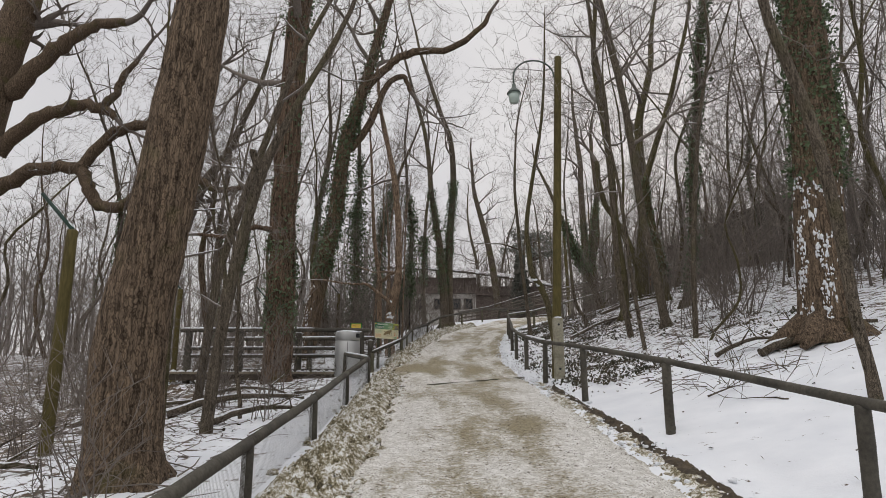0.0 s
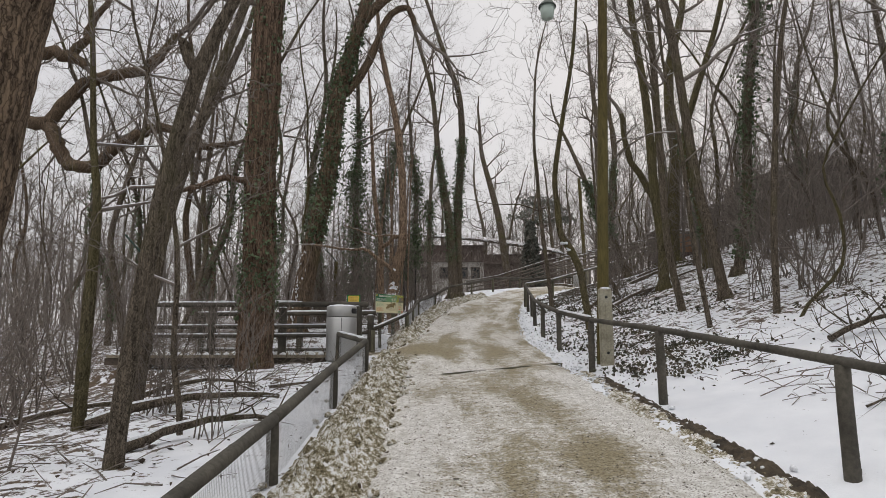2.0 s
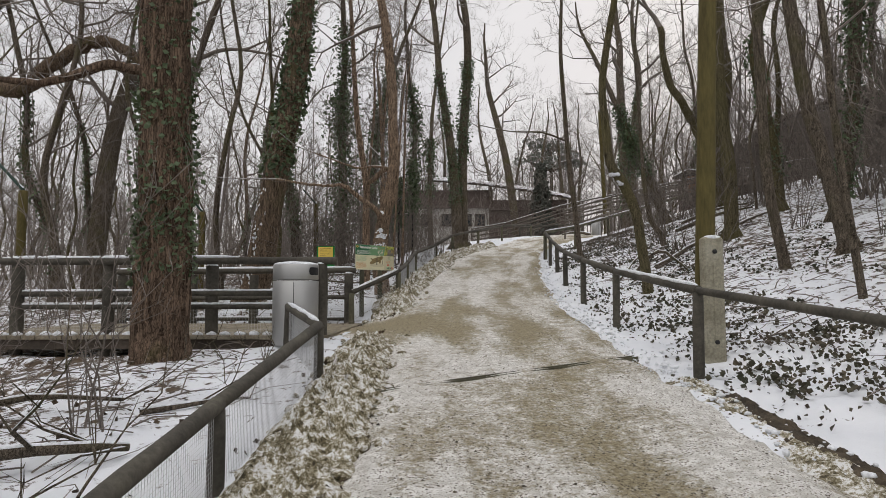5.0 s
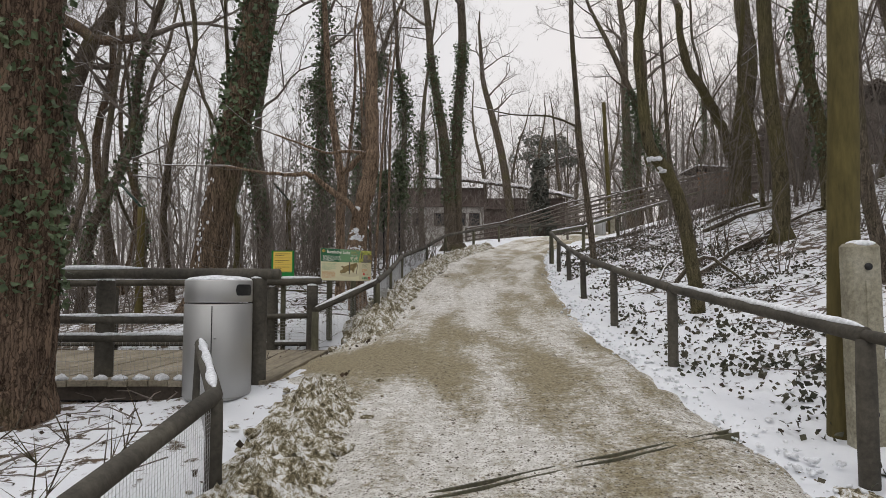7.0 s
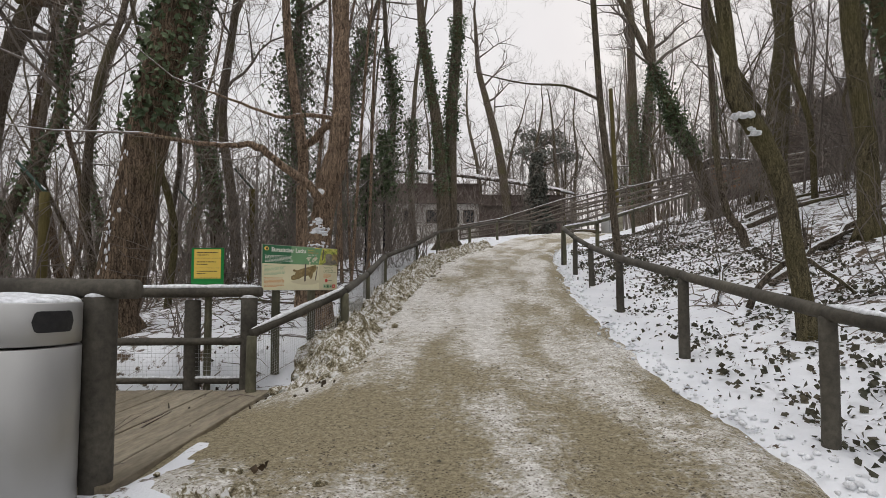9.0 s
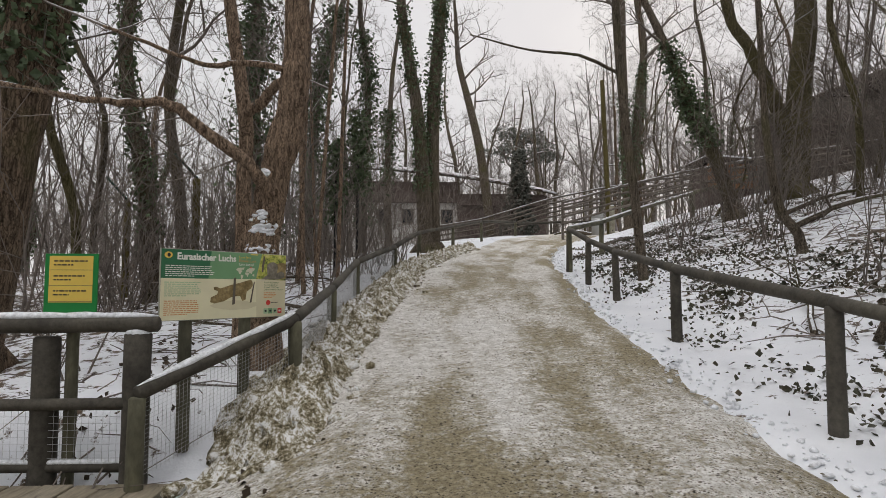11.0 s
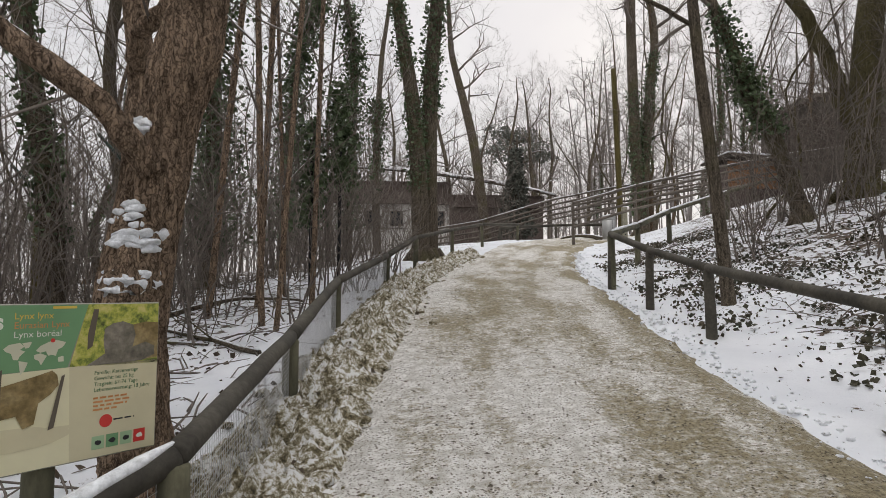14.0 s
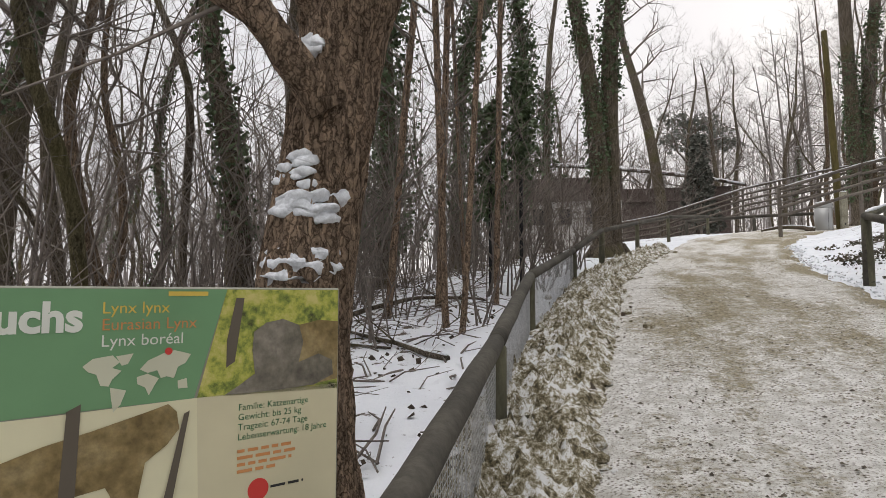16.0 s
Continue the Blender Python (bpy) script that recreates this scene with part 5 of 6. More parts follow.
railing("low dark rail across the bend", over([(3.8, 44.6), (6.2, 44.2), (8.2, 43.6)], 0.6), 0.06, 0.06, M_rail, "path railings", 0, (), 380)


# ---- boardwalk and its fences ----
def boardwalk():
    z = 1.55
    root = thing("boardwalk", "weathered plank boardwalk with snow on the plank ends", "boardwalk", (-4.2, 17.1, 1.5))
    inv = Matrix.Translation(-Vector(root.location))
    rg = random.Random(3)
    x = -2.06
    i = 0
    while x > -7.4:
        w = 0.2
        y1 = 19.1
        y0 = 15.95 + rg.uniform(-0.015, 0.015)
        bm = bmesh.new()
        zz = z + rg.uniform(-0.004, 0.004)
        corners = ((x - w + 0.006, y0), (x - 0.006, y0), (x - 0.006, y1), (x - w + 0.006, y1))
        lo = [bm.verts.new((cx, cy, zz - 0.03)) for cx, cy in corners]
        hi = [bm.verts.new((cx, cy, zz + 0.03)) for cx, cy in corners]
        bm.faces.new(hi)
        bm.faces.new(list(reversed(lo)))
        for k in range(4):
            bm.faces.new((lo[k], lo[(k + 1) % 4], hi[(k + 1) % 4], hi[k]))
        bmesh.ops.bevel(bm, geom=bm.edges[:], offset=0.005, segments=1, affect="EDGES")
        bmesh.ops.transform(bm, matrix=inv, verts=bm.verts)
        part("plank", bm, M_deck, root, smooth=False)
        if x < -2.5:
            o = snow_cap("snow", (x - 0.02, y0 + 0.06, z + 0.035), (x - w + 0.03, y0 + 0.06, z + 0.035), 0.12, 0.045, None, i)
            o.data.transform(inv)
            o.parent = root
        x -= w
        i += 1
    for y in (16.05, 18.9):
        bm = box_bm(5.0, 0.12, 0.14, Matrix.Translation((-5.0, y, z - 0.1)))
        bmesh.ops.transform(bm, matrix=inv, verts=bm.verts)
        part("beam", bm, M_dark_wood, root, smooth=False)
    return root


boardwalk()


def log_fence(label, posts, rails, post_r, seed, net=None, caps=()):
    """Round posts (x, y, top z) and rails (a, b, radius)."""
    x0, y0, z0 = posts[0]
    root = thing("log_fence", label, "fence", (x0, y0, lie(x0, y0)), "boardwalk fences")
    inv = Matrix.Translation(-Vector(root.location))
    for i, (x, y, z) in enumerate(posts):
        me = log_mesh("post", (x, y, lie(x, y) - 0.3), (x, y, z), post_r * 1.03, post_r, 14, 0.03, seed + i)
        me.transform(inv)
        part("post", me, M_rail, root)
        if i in caps:
            bm = bmesh.new()
            bmesh.ops.create_icosphere(bm, subdivisions=2, radius=1, matrix=Matrix.Translation((x, y, z + 0.01)) @ Matrix.Diagonal((post_r * 0.95, post_r * 0.95, 0.04, 1)))
            bmesh.ops.transform(bm, matrix=inv, verts=bm.verts)
            part("snow", bm, M_snow, root, "cap of snow")
    for i, (a, b, r, snow) in enumerate(rails):
        me = log_mesh("rail", a, b, r, r * 0.97, 12, 0.05, seed + 30 + i)
        me.transform(inv)
        part("rail", me, M_rail, root)
        if snow:
            o = snow_cap("snow", Vector(a) + Vector((0, 0, r * 0.9)), Vector(b) + Vector((0, 0, r * 0.9)), r * 1.3, r * 0.5, None, seed + i)
            o.data.transform(inv)
            o.parent = root
    if net:
        for pts, drop in net:
            o = netting("netting", pts, drop, 0.045, None, 0.0013)
            o.data.transform(inv)
            o.parent = root
    return root


log_fence("stout log fence in front of the boardwalk", [(-5.35, 16.2, 2.62), (-3.84, 16.22, 2.56), (-2.2, 16.02, 2.58), (-6.7, 16.2, 2.6)],
          [((-6.9, 16.14, 2.64), (-3.4, 16.08, 2.64), 0.055, True), ((-3.4, 16.08, 2.64), (-1.98, 15.98, 2.63), 0.055, False), ((-6.8, 16.2, 2.17), (-2.2, 16.12, 2.17), 0.042, True), ((-6.8, 16.2, 1.98), (-2.2, 16.12, 1.98), 0.04, True)], 0.088, 400,
          [([(-6.7, 16.24, 1.96), (-3.84, 16.24, 1.96), (-2.2, 16.14, 1.96)], 0.36)], caps=(1, 2))
log_fence("log fence with netting behind the boardwalk", [(-2.33, 19.18, 2.53), (-2.95, 19.24, 2.5), (-4.2, 19.25, 2.5), (-5.4, 19.26, 2.5), (-6.8, 19.28, 2.5)],
          [((-6.9, 19.2, 2.58), (-2.2, 19.17, 2.6), 0.055, True), ((-6.8, 19.2, 2.06), (-2.36, 19.15, 2.08), 0.042, False), ((-6.8, 19.24, 1.66), (-2.3, 19.2, 1.66), 0.035, True)], 0.085, 440,
          [([(-6.8, 19.22, 2.04), (-2.36, 19.18, 2.04)], 0.4)], caps=(0,))


def litter_bin(label, at, r, h, steel=True):
    root = thing("litter_bin", label, "litter bin", at)
    mat = M_steel

    def drum(name, z0, z1, rr, gap=None):
        bm = bmesh.new()
        prof = [(rr - 0.006, z0), (rr, z0 + 0.006), (rr, z1 - 0.006), (rr - 0.006, z1)]
        n = 64
        rings = [[bm.verts.new((math.cos(6.283185 * i / n) * q, math.sin(6.283185 * i / n) * q, z)) for i in range(n)] for q, z in prof]
        for a, b in zip(rings, rings[1:]):
            for i in range(n):
                bm.faces.new((a[i], a[(i + 1) % n], b[(i + 1) % n], b[i]))
        bm.faces.new(rings[-1])
        bm.faces.new(list(reversed(rings[0])))
        return part(name, bm, mat, root)

    drum("base", 0.0, 0.03, r * 0.93)
    drum("body", 0.03, h * 0.765, r)
    drum("hood", h * 0.775, h * 0.955, r * 0.995)
    # oblong mouth in the hood
    g = -0.38
    bm = bmesh.new()
    cols = 18
    zc, hh, half = h * 0.875, h * 0.045, 0.36
    up_v, lo_v = [], []
    for i in range(cols + 1):
        u = -1 + 2 * i / cols
        w = hh * math.sqrt(max(0.0, 1 - max(0.0, (abs(u) - 0.72) / 0.28) ** 2))
        a = g + u * half
        rr = r * 0.995 + 0.003
        up_v.append(bm.verts.new((math.cos(a) * rr, math.sin(a) * rr, zc + w)))
        lo_v.append(bm.verts.new((math.cos(a) * rr, math.sin(a) * rr, zc - w)))
    for i in range(cols):
        bm.faces.new((lo_v[i], lo_v[i + 1], up_v[i + 1], up_v[i]))
    bmesh.ops.remove_doubles(bm, verts=bm.verts, dist=0.0005)
    part("mouth", bm, M_black, root, "dark slot of the bin")
    # seam of the door
    for a in (-1.41, 0.7):
        bm = box_bm(0.004, 0.008, h * 0.71, Matrix.Rotation(a, 4, "Z") @ Matrix.Translation((r + 0.001, 0, 0.04 + h * 0.36)), 0)
        part("seam", bm, M_black, root, smooth=False)
    bm = bmesh.new()
    bmesh.ops.create_cone(bm, cap_ends=True, segments=14, radius1=0.012, radius2=0.012, depth=0.014, matrix=Matrix.Rotation(-1.31, 4, "Z") @ Matrix.Translation((r + 0.004, 0, h * 0.5)) @ Matrix.Rotation(1.5708, 4, "Y"))
    part("lock", bm, M_steel, root)
    bm = bmesh.new()
    bmesh.ops.create_icosphere(bm, subdivisions=4, radius=1, matrix=Matrix.Translation((0, 0, h * 0.955)) @ Matrix.Diagonal((r * 0.97, r * 0.97, 0.05, 1)))
    for v in bm.verts:
        v.co.z += 0.012 * noise.noise(v.co * 6)
    part("snow", bm, M_snow, root, "shallow dome of snow")
    return root


litter_bin("round brushed-steel litter bin with snow on its lid", (-2.49, 15.74, lie(-2.49, 15.74) - 0.03), 0.31, 1.16)
litter_bin("grey steel litter bin by the far lamp post", (7.9, 42.3, lie(7.9, 42.3) - 0.02), 0.28, 1.05)


# ---- street lamps ----
def street_lamp(label, x, y, top, r, lean, arm, post_label):
    z = lie(x, y)
    root = thing("street_lamp", label, "street lamp", (x, y, z), "path lamps")
    me = log_mesh("pole", (-0.05, 0.28, -0.2), (lean, 0.28, top - z), r * 1.04, r * 0.82, 18, 0.015, 900)
    part("pole", me, M_pole, root, "mossy round wooden pole")
    bm = box_bm(0.23, 0.13, 1.6, Matrix.Translation((-0.01, 0.08, 0.54)), 0.025)
    part("footing", bm, M_concrete, root, "weathered concrete stub post", False)
    for zz in (0.2, 1.18):
        bm = bmesh.new()
        bmesh.ops.create_cone(bm, cap_ends=True, segments=12, radius1=0.026, radius2=0.024, depth=0.024, matrix=Matrix.Translation((0.0, 0.012, zz)) @ Matrix.Rotation(1.5708, 4, "X"))
        part("bolt", bm, M_black, root)
    bm = box_bm(0.045, 0.012, 0.85, Matrix.Translation((0.0, 0.014, 0.66)), 0.003)
    part("strap", bm, M_concrete, root, "recessed groove of the stub", False)
    bm = bmesh.new()
    bmesh.ops.create_icosphere(bm, subdivisions=3, radius=1, matrix=Matrix.Translation((0.0, 0.08, 1.335)) @ Matrix.Diagonal((0.1, 0.065, 0.03, 1)))
    part("snow", bm, M_snow, root, "cap of snow")
    if not arm:
        return root
    h = top - z
    t = Tubes()
    cx = lean - 0.62
    pts = [(lean - r * 0.75, 0.28, h - 1.5), (lean - r * 0.75, 0.28, h - 0.55)]
    for i in range(15):
        g = math.pi * i / 14
        pts.append((cx + 0.50 * math.cos(g), 0.28, h - 0.5 + 0.42 * math.sin(g)))
    pts.append((cx - 0.5, 0.28, h - 0.72))
    t.add(pts, [0.022] * len(pts), 8)
    part("arm", t.mesh("arm"), M_lamp_metal, root, "curved metal gooseneck arm")
    prof = [(0.03, 0.0), (0.05, -0.02), (0.05, -0.12), (0.12, -0.18), (0.17, -0.25), (0.175, -0.27), (0.16, -0.27)]
    bm = bmesh.new()
    rings = [[bm.verts.new((cx - 0.5 + math.cos(6.2832 * i / 24) * q, 0.28 + math.sin(6.2832 * i / 24) * q, h - 0.7 + w)) for i in range(24)] for q, w in prof]
    for a, b in zip(rings, rings[1:]):
        for i in range(24):
            bm.faces.new((a[i], a[(i + 1) % 24], b[(i + 1) % 24], b[i]))
    head = part("lamp_head", bm, M_lamp_metal, root, "bell-shaped metal lamp head")
    bm = bmesh.new()
    bmesh.ops.create_cone(bm, cap_ends=True, segments=20, radius1=0.11, radius2=0.15, depth=0.24, matrix=Matrix.Translation((cx - 0.5, 0.28, h - 1.08)))
    part("globe", bm, M_lamp_glass, head, "pale frosted glass globe")
    return root


street_lamp("tall mossy wooden lamp post with a gooseneck lamp", 2.53, 13.95, 9.3, 0.105, 0.27, True, "")
street_lamp("far wooden lamp post beside the bend", 8.55, 42.2, 12.5, 0.12, -0.3, False, "")


# ---- signs ----
C_green = plain("sign_dark_green", (0.035, 0.15, 0.07))
C_mid = plain("sign_mid_green", (0.17, 0.33, 0.165))
C_cream = plain("sign_cream", (0.72, 0.68, 0.46))
C_tan = plain("sign_tan", (0.62, 0.57, 0.38))
C_white = plain("sign_white", (0.72, 0.74, 0.66))
C_red = plain("sign_red", (0.6, 0.05, 0.04))
C_orange = plain("sign_orange_text", (0.6, 0.27, 0.1))
C_pale_green = plain("sign_pale_green_text", (0.35, 0.5, 0.3))
C_yellow = plain("sign_yellow", (0.72, 0.52, 0.1))
def foliage_print():
    """Printed picture of leaf litter: mottled yellow, green and dark brown."""
    m, n, l, b = material("sign_photo_foliage", 0.5, 0, 0.35)
    v = coords(n, l)
    big = ramp(n, l, noise_of(n, l, v, 22, 6, 0.7), [(0.34, (0.05, 0.055, 0.02)), (0.44, (0.2, 0.25, 0.05)), (0.52, (0.42, 0.43, 0.08)), (0.64, (0.6, 0.54, 0.2))])
    l.new(big, b.inputs["Base Color"])
    return m


C_photo = foliage_print()
C_map = plain("sign_map_beige", (0.6, 0.6, 0.45))
C_fur = two_scale("sign_fur_tone", (0.1, 0.09, 0.07), (0.2, 0.18, 0.14), (0.3, 0.27, 0.22), 14, 60, 0.5)
C_ochre = two_scale("sign_ochre_tone", (0.14, 0.1, 0.04), (0.26, 0.19, 0.08), (0.36, 0.28, 0.14), 18, 60, 0.5)
C_stump = plain("sign_grey_brown", (0.12, 0.1, 0.075))
C_board = plain("sign_back_board", (0.3, 0.3, 0.24))
C_bright = plain("notice_bright_green", (0.01, 0.2, 0.04))
C_dark = plain("sign_black", (0.03, 0.03, 0.03))


def on_board(w, h):
    """Places on a board w by h: x from its left edge, y from its top edge, k layers above its face (towards -y)."""
    return lambda x, y, k: Vector((x - w / 2, -0.009 - 0.0012 * k, h - y))


def patch(name, mat, board, corners, k, parent, label=""):
    bm = bmesh.new()
    bm.faces.new([bm.verts.new(board(x, y, k)) for x, y in corners])
    bmesh.ops.recalc_face_normals(bm, faces=bm.faces)
    if bm.faces[:][0].normal.y > 0:
        bmesh.ops.reverse_faces(bm, faces=bm.faces)
    return part(name, bm, mat, parent, label, False)


def oval(cx, cy, rx, ry, n=20, wob=0.0, seed=0):
    return [(cx + math.cos(6.2832 * i / n) * rx * (1 + wob * noise.noise((i * 0.7, seed, 1))), cy + math.sin(6.2832 * i / n) * ry * (1 + wob * noise.noise((i * 0.7, seed, 5)))) for i in range(n)]


def rect(x0, y0, x1, y1):
    return [(x0, y0), (x1, y0), (x1, y1), (x0, y1)]


def lettering(text, size, mat, board, x, y, k, parent, bold=0.0):
    cu = bpy.data.curves.new("lettering", "FONT")
    cu.body, cu.size, cu.offset, cu.resolution_u = text, size, bold, 3
    tmp = new("lettering", cu)
    me = bpy.data.meshes.new_from_object(tmp.evaluated_get(bpy.context.evaluated_depsgraph_get()))
    bpy.data.objects.remove(tmp)
    bpy.data.curves.remove(cu)
    o = board(x, y, k)
    me.transform(Matrix.Translation(o) @ Matrix.Rotation(1.5708, 4, "X"))
    me.materials.clear()
    return part("lettering", me, mat, parent, "", False)


def bars(mat, board, x, y, w, rows, pitch, thick, k, parent, seed):
    """Unreadable print: short bars in lines, one mesh."""
    rg = random.Random(seed)
    bm = bmesh.new()
    for i in range(rows):
        u = x
        end = x + w * (rg.uniform(0.4, 0.7) if i == rows - 1 else rg.uniform(0.9, 1.0))
        while u < end:
            l = min(end - u, rg.uniform(0.012, 0.035))
            if l > 0.003:
                bm.faces.new([bm.verts.new(board(a, b, k)) for a, b in rect(u, y + i * pitch, u + l, y + i * pitch + thick)])
            u += l + 0.006
    for f in bm.faces:
        if f.normal.y > 0:
            f.normal_flip()
    return part("small_print", bm, mat, parent, "lines of small print", False)


def animal_sign():
    W, Hh = 1.08, 0.5
    a, b = Vector((-2.22, 19.216, 2.615)), Vector((-1.547, 20.061, 2.615))
    yaw = math.atan2(b.y - a.y, b.x - a.x)
    mid = (a + b) / 2
    root = thing("information_sign", "green and cream printed information board on two posts", "sign", (mid.x, mid.y, lie(mid.x, mid.y)))
    root.rotation_euler = (0, 0, yaw)
    z0 = 2.615 - lie(mid.x, mid.y)
    place = Matrix.Translation((0, 0, z0))
    bm = box_bm(W, 0.016, Hh, place @ Matrix.Translation((0, 0, Hh / 2)), 0.003)
    panel = part("panel", bm, C_board, root, "weatherproof printed panel", False)
    base = on_board(W, Hh)
    bd = lambda x, y, k: place @ base(x, y, k)
    e = 0.004
    patch("green_band", C_green, bd, [(e, e), (W * 0.36, e), (W * 0.34, Hh * 0.41), (e, Hh * 0.41)], 0, panel)
    patch("green_band", C_mid, bd, [(W * 0.36, e), (W * 0.774, e), (W * 0.722, Hh * 0.4), (W * 0.34, Hh * 0.41)], 0, panel)
    patch("cream_field", C_cream, bd, [(e, Hh * 0.41), (W * 0.5, Hh * 0.41), (W * 0.727, Hh * 0.4), (W * 0.737, Hh - e), (e, Hh - e)], 0, panel)
    patch("tan_field", C_tan, bd, [(W * 0.727, Hh * 0.4), (W - e, Hh * 0.4), (W - e, Hh - e), (W * 0.737, Hh - e)], 0, panel)
    patch("photo", C_photo, bd, [(W * 0.774, e), (W - e, e), (W - e, Hh * 0.42), (W * 0.727, Hh * 0.4)], 0, panel, "yellow-green foliage picture")
    # plain shapes in the photo
    patch("shape", C_ochre, bd, [(0.985, 0.075), (1.03, 0.066), (W - e, 0.07), (W - e, 0.19), (0.98, 0.2)], 1, panel)
    patch("shape", C_fur, bd, [(0.835, 0.2), (0.862, 0.185), (0.893, 0.165), (0.887, 0.12), (0.89, 0.085), (0.915, 0.068), (0.95, 0.062), (0.985, 0.075), (0.995, 0.11), (0.985, 0.15), (1.03, 0.135), (1.062, 0.15), (1.065, 0.18), (1.02, 0.198), (0.93, 0.201)], 1.5, panel)
    patch("shape", C_stump, bd, [(W * 0.775, Hh * 0.2), (W * 0.79, Hh * 0.04), (W * 0.805, Hh * 0.04), (W * 0.79, Hh * 0.28), (W * 0.775, Hh * 0.3)], 1, panel)
    # mark in the corner
    patch("mark", C_yellow, bd, oval(0.055, 0.045, 0.03, 0.022), 1, panel)
    patch("mark", C_dark, bd, oval(0.058, 0.045, 0.012, 0.014), 2, panel)
    lettering("Eurasischer Luchs", 0.0666, C_white, bd, 0.118, 0.072, 1, panel, 0.0024)
    lettering("Lynx lynx", 0.028, C_yellow, bd, 0.625, 0.045, 1, panel)
    lettering("Eurasian Lynx", 0.028, C_orange, bd, 0.625, 0.073, 1, panel)
    lettering("Lynx boréal", 0.028, C_white, bd, 0.625, 0.1, 1, panel)
    patch("strip", C_yellow, bd, rect(0.73, 0.008, 0.8, 0.016), 1, panel)
    bars(C_white, bd, 0.035, 0.115, 0.39, 6, 0.014, 0.006, 1, panel, 1)
    bars(C_pale_green, bd, 0.03, 0.23, 0.28, 8, 0.0135, 0.006, 1, panel, 2)
    bars(C_orange, bd, 0.03, 0.36, 0.27, 8, 0.0135, 0.006, 1, panel, 3)
    # world map in pale shapes
    lands = (((0, 27), (23, 10), (70, 4), (88, 22), (70, 34), (93, 42), (70, 62), (63, 77), (43, 74), (33, 47), (13, 40)), ((78, 7), (121, 2), (108, 27), (93, 30)), ((66, 80), (106, 90), (93, 122), (76, 140), (70, 107)),
             ((138, 42), (158, 22), (203, 4), (228, 0), (273, 12), (258, 34), (238, 42), (228, 70), (208, 64), (193, 67), (183, 47), (158, 52)), ((131, 60), (158, 54), (188, 67), (178, 82), (163, 107), (153, 87), (133, 77)), ((238, 77), (263, 72), (266, 97), (240, 97)))
    for land in lands:
        patch("map_shape", C_map, bd, [(0.6 + px * 0.00063, 0.112 + py * 0.0007) for px, py in land], 1, panel)
    patch("map_pin", C_red, bd, oval(0.733, 0.113, 0.0065, 0.0065, 12), 2, panel)
    # plain brown shape with two stakes on a low mound
    patch("shape", C_tan, bd, oval(0.6, 0.4, 0.2, 0.035, 24, 0.3, 8), 1, panel)
    patch("shape", C_ochre, bd, [(0.41, 0.27), (0.43, 0.262), (0.47, 0.275), (0.55, 0.25), (0.62, 0.235), (0.7, 0.215), (0.735, 0.205), (0.75, 0.22), (0.755, 0.25), (0.735, 0.275), (0.7, 0.3), (0.69, 0.36), (0.66, 0.37), (0.64, 0.33), (0.56, 0.34), (0.5, 0.37), (0.42, 0.385), (0.385, 0.375), (0.39, 0.34), (0.44, 0.32), (0.45, 0.295), (0.415, 0.285)], 2, panel)
    patch("shape", C_stump, bd, [(0.58, 0.2), (0.6, 0.19), (0.595, 0.39), (0.57, 0.4)], 3, panel)
    patch("shape", C_stump, bd, [(0.762, 0.225), (0.772, 0.22), (0.745, 0.38), (0.728, 0.385)], 3, panel)
    for i, line in enumerate(("Familie: Katzenartige", "Gewicht: bis 25 kg", "Tragzeit: 67-74 Tage", "Lebenserwartung: 18 Jahre")):
        lettering(line, 0.0175, C_green, bd, 0.862, 0.232 + i * 0.0185, 1, panel)
    bars(C_orange, bd, 0.862, 0.305, 0.12, 4, 0.0125, 0.006, 1, panel, 4)
    patch("round_mark", C_red, bd, oval(0.905, 0.385, 0.021, 0.021, 20), 1, panel)
    bars(C_dark, bd, 0.93, 0.382, 0.11, 1, 0.01, 0.005, 1, panel, 6)
    for i, m in enumerate((C_pale_green, C_mid, C_pale_green, C_red)):
        patch("pictogram", m, bd, rect(0.862 + i * 0.046, 0.43, 0.902 + i * 0.046, 0.472), 1, panel)
        patch("shape", C_dark if i < 3 else C_white, bd, oval(0.882 + i * 0.046, 0.451, 0.011, 0.008, 10, 0.4, i), 2, panel)
    for px in (-0.3, 0.2):
        me = log_mesh("post", (px, 0.06, -0.25), (px, 0.06, z0 + 0.1), 0.045, 0.045, 12, 0.03, 77)
        part("post", me, M_rail_green, root)
    return root


def notice():
    mid = Vector((-2.79, 19.2, 2.64))
    root = thing("notice_board", "small yellow notice on a bright green backing", "sign", (mid.x, mid.y, lie(mid.x, mid.y)))
    z0 = 2.64 - lie(mid.x, mid.y)
    W, Hh = 0.345, 0.43
    place = Matrix.Translation((0, 0, z0))
    panel = part("panel", box_bm(W, 0.014, Hh, place @ Matrix.Translation((0, 0, Hh / 2)), 0.002), C_bright, root, "bright green backing board", False)
    base = on_board(W, Hh)
    bd = lambda x, y, k: place @ base(x, y, k)
    patch("yellow_sheet", C_yellow, bd, rect(0.03, 0.015, W - 0.03, Hh * 0.76), 0, panel)
    for i in range(3):
        bars(C_dark, bd, 0.06, 0.045 + i * 0.1, 0.22, 2, 0.026, 0.009, 1, panel, 20 + i)
        patch("ruled_line", C_stump, bd, rect(0.03, 0.108 + i * 0.105, W - 0.03, 0.111 + i * 0.105), 1, panel)
    me = log_mesh("post", (0, 0.05, -0.2), (0, 0.05, z0 + 0.2), 0.04, 0.04, 10, 0.03, 78)
    part("post", me, M_rail_green, root)
    return root


animal_sign()
notice()


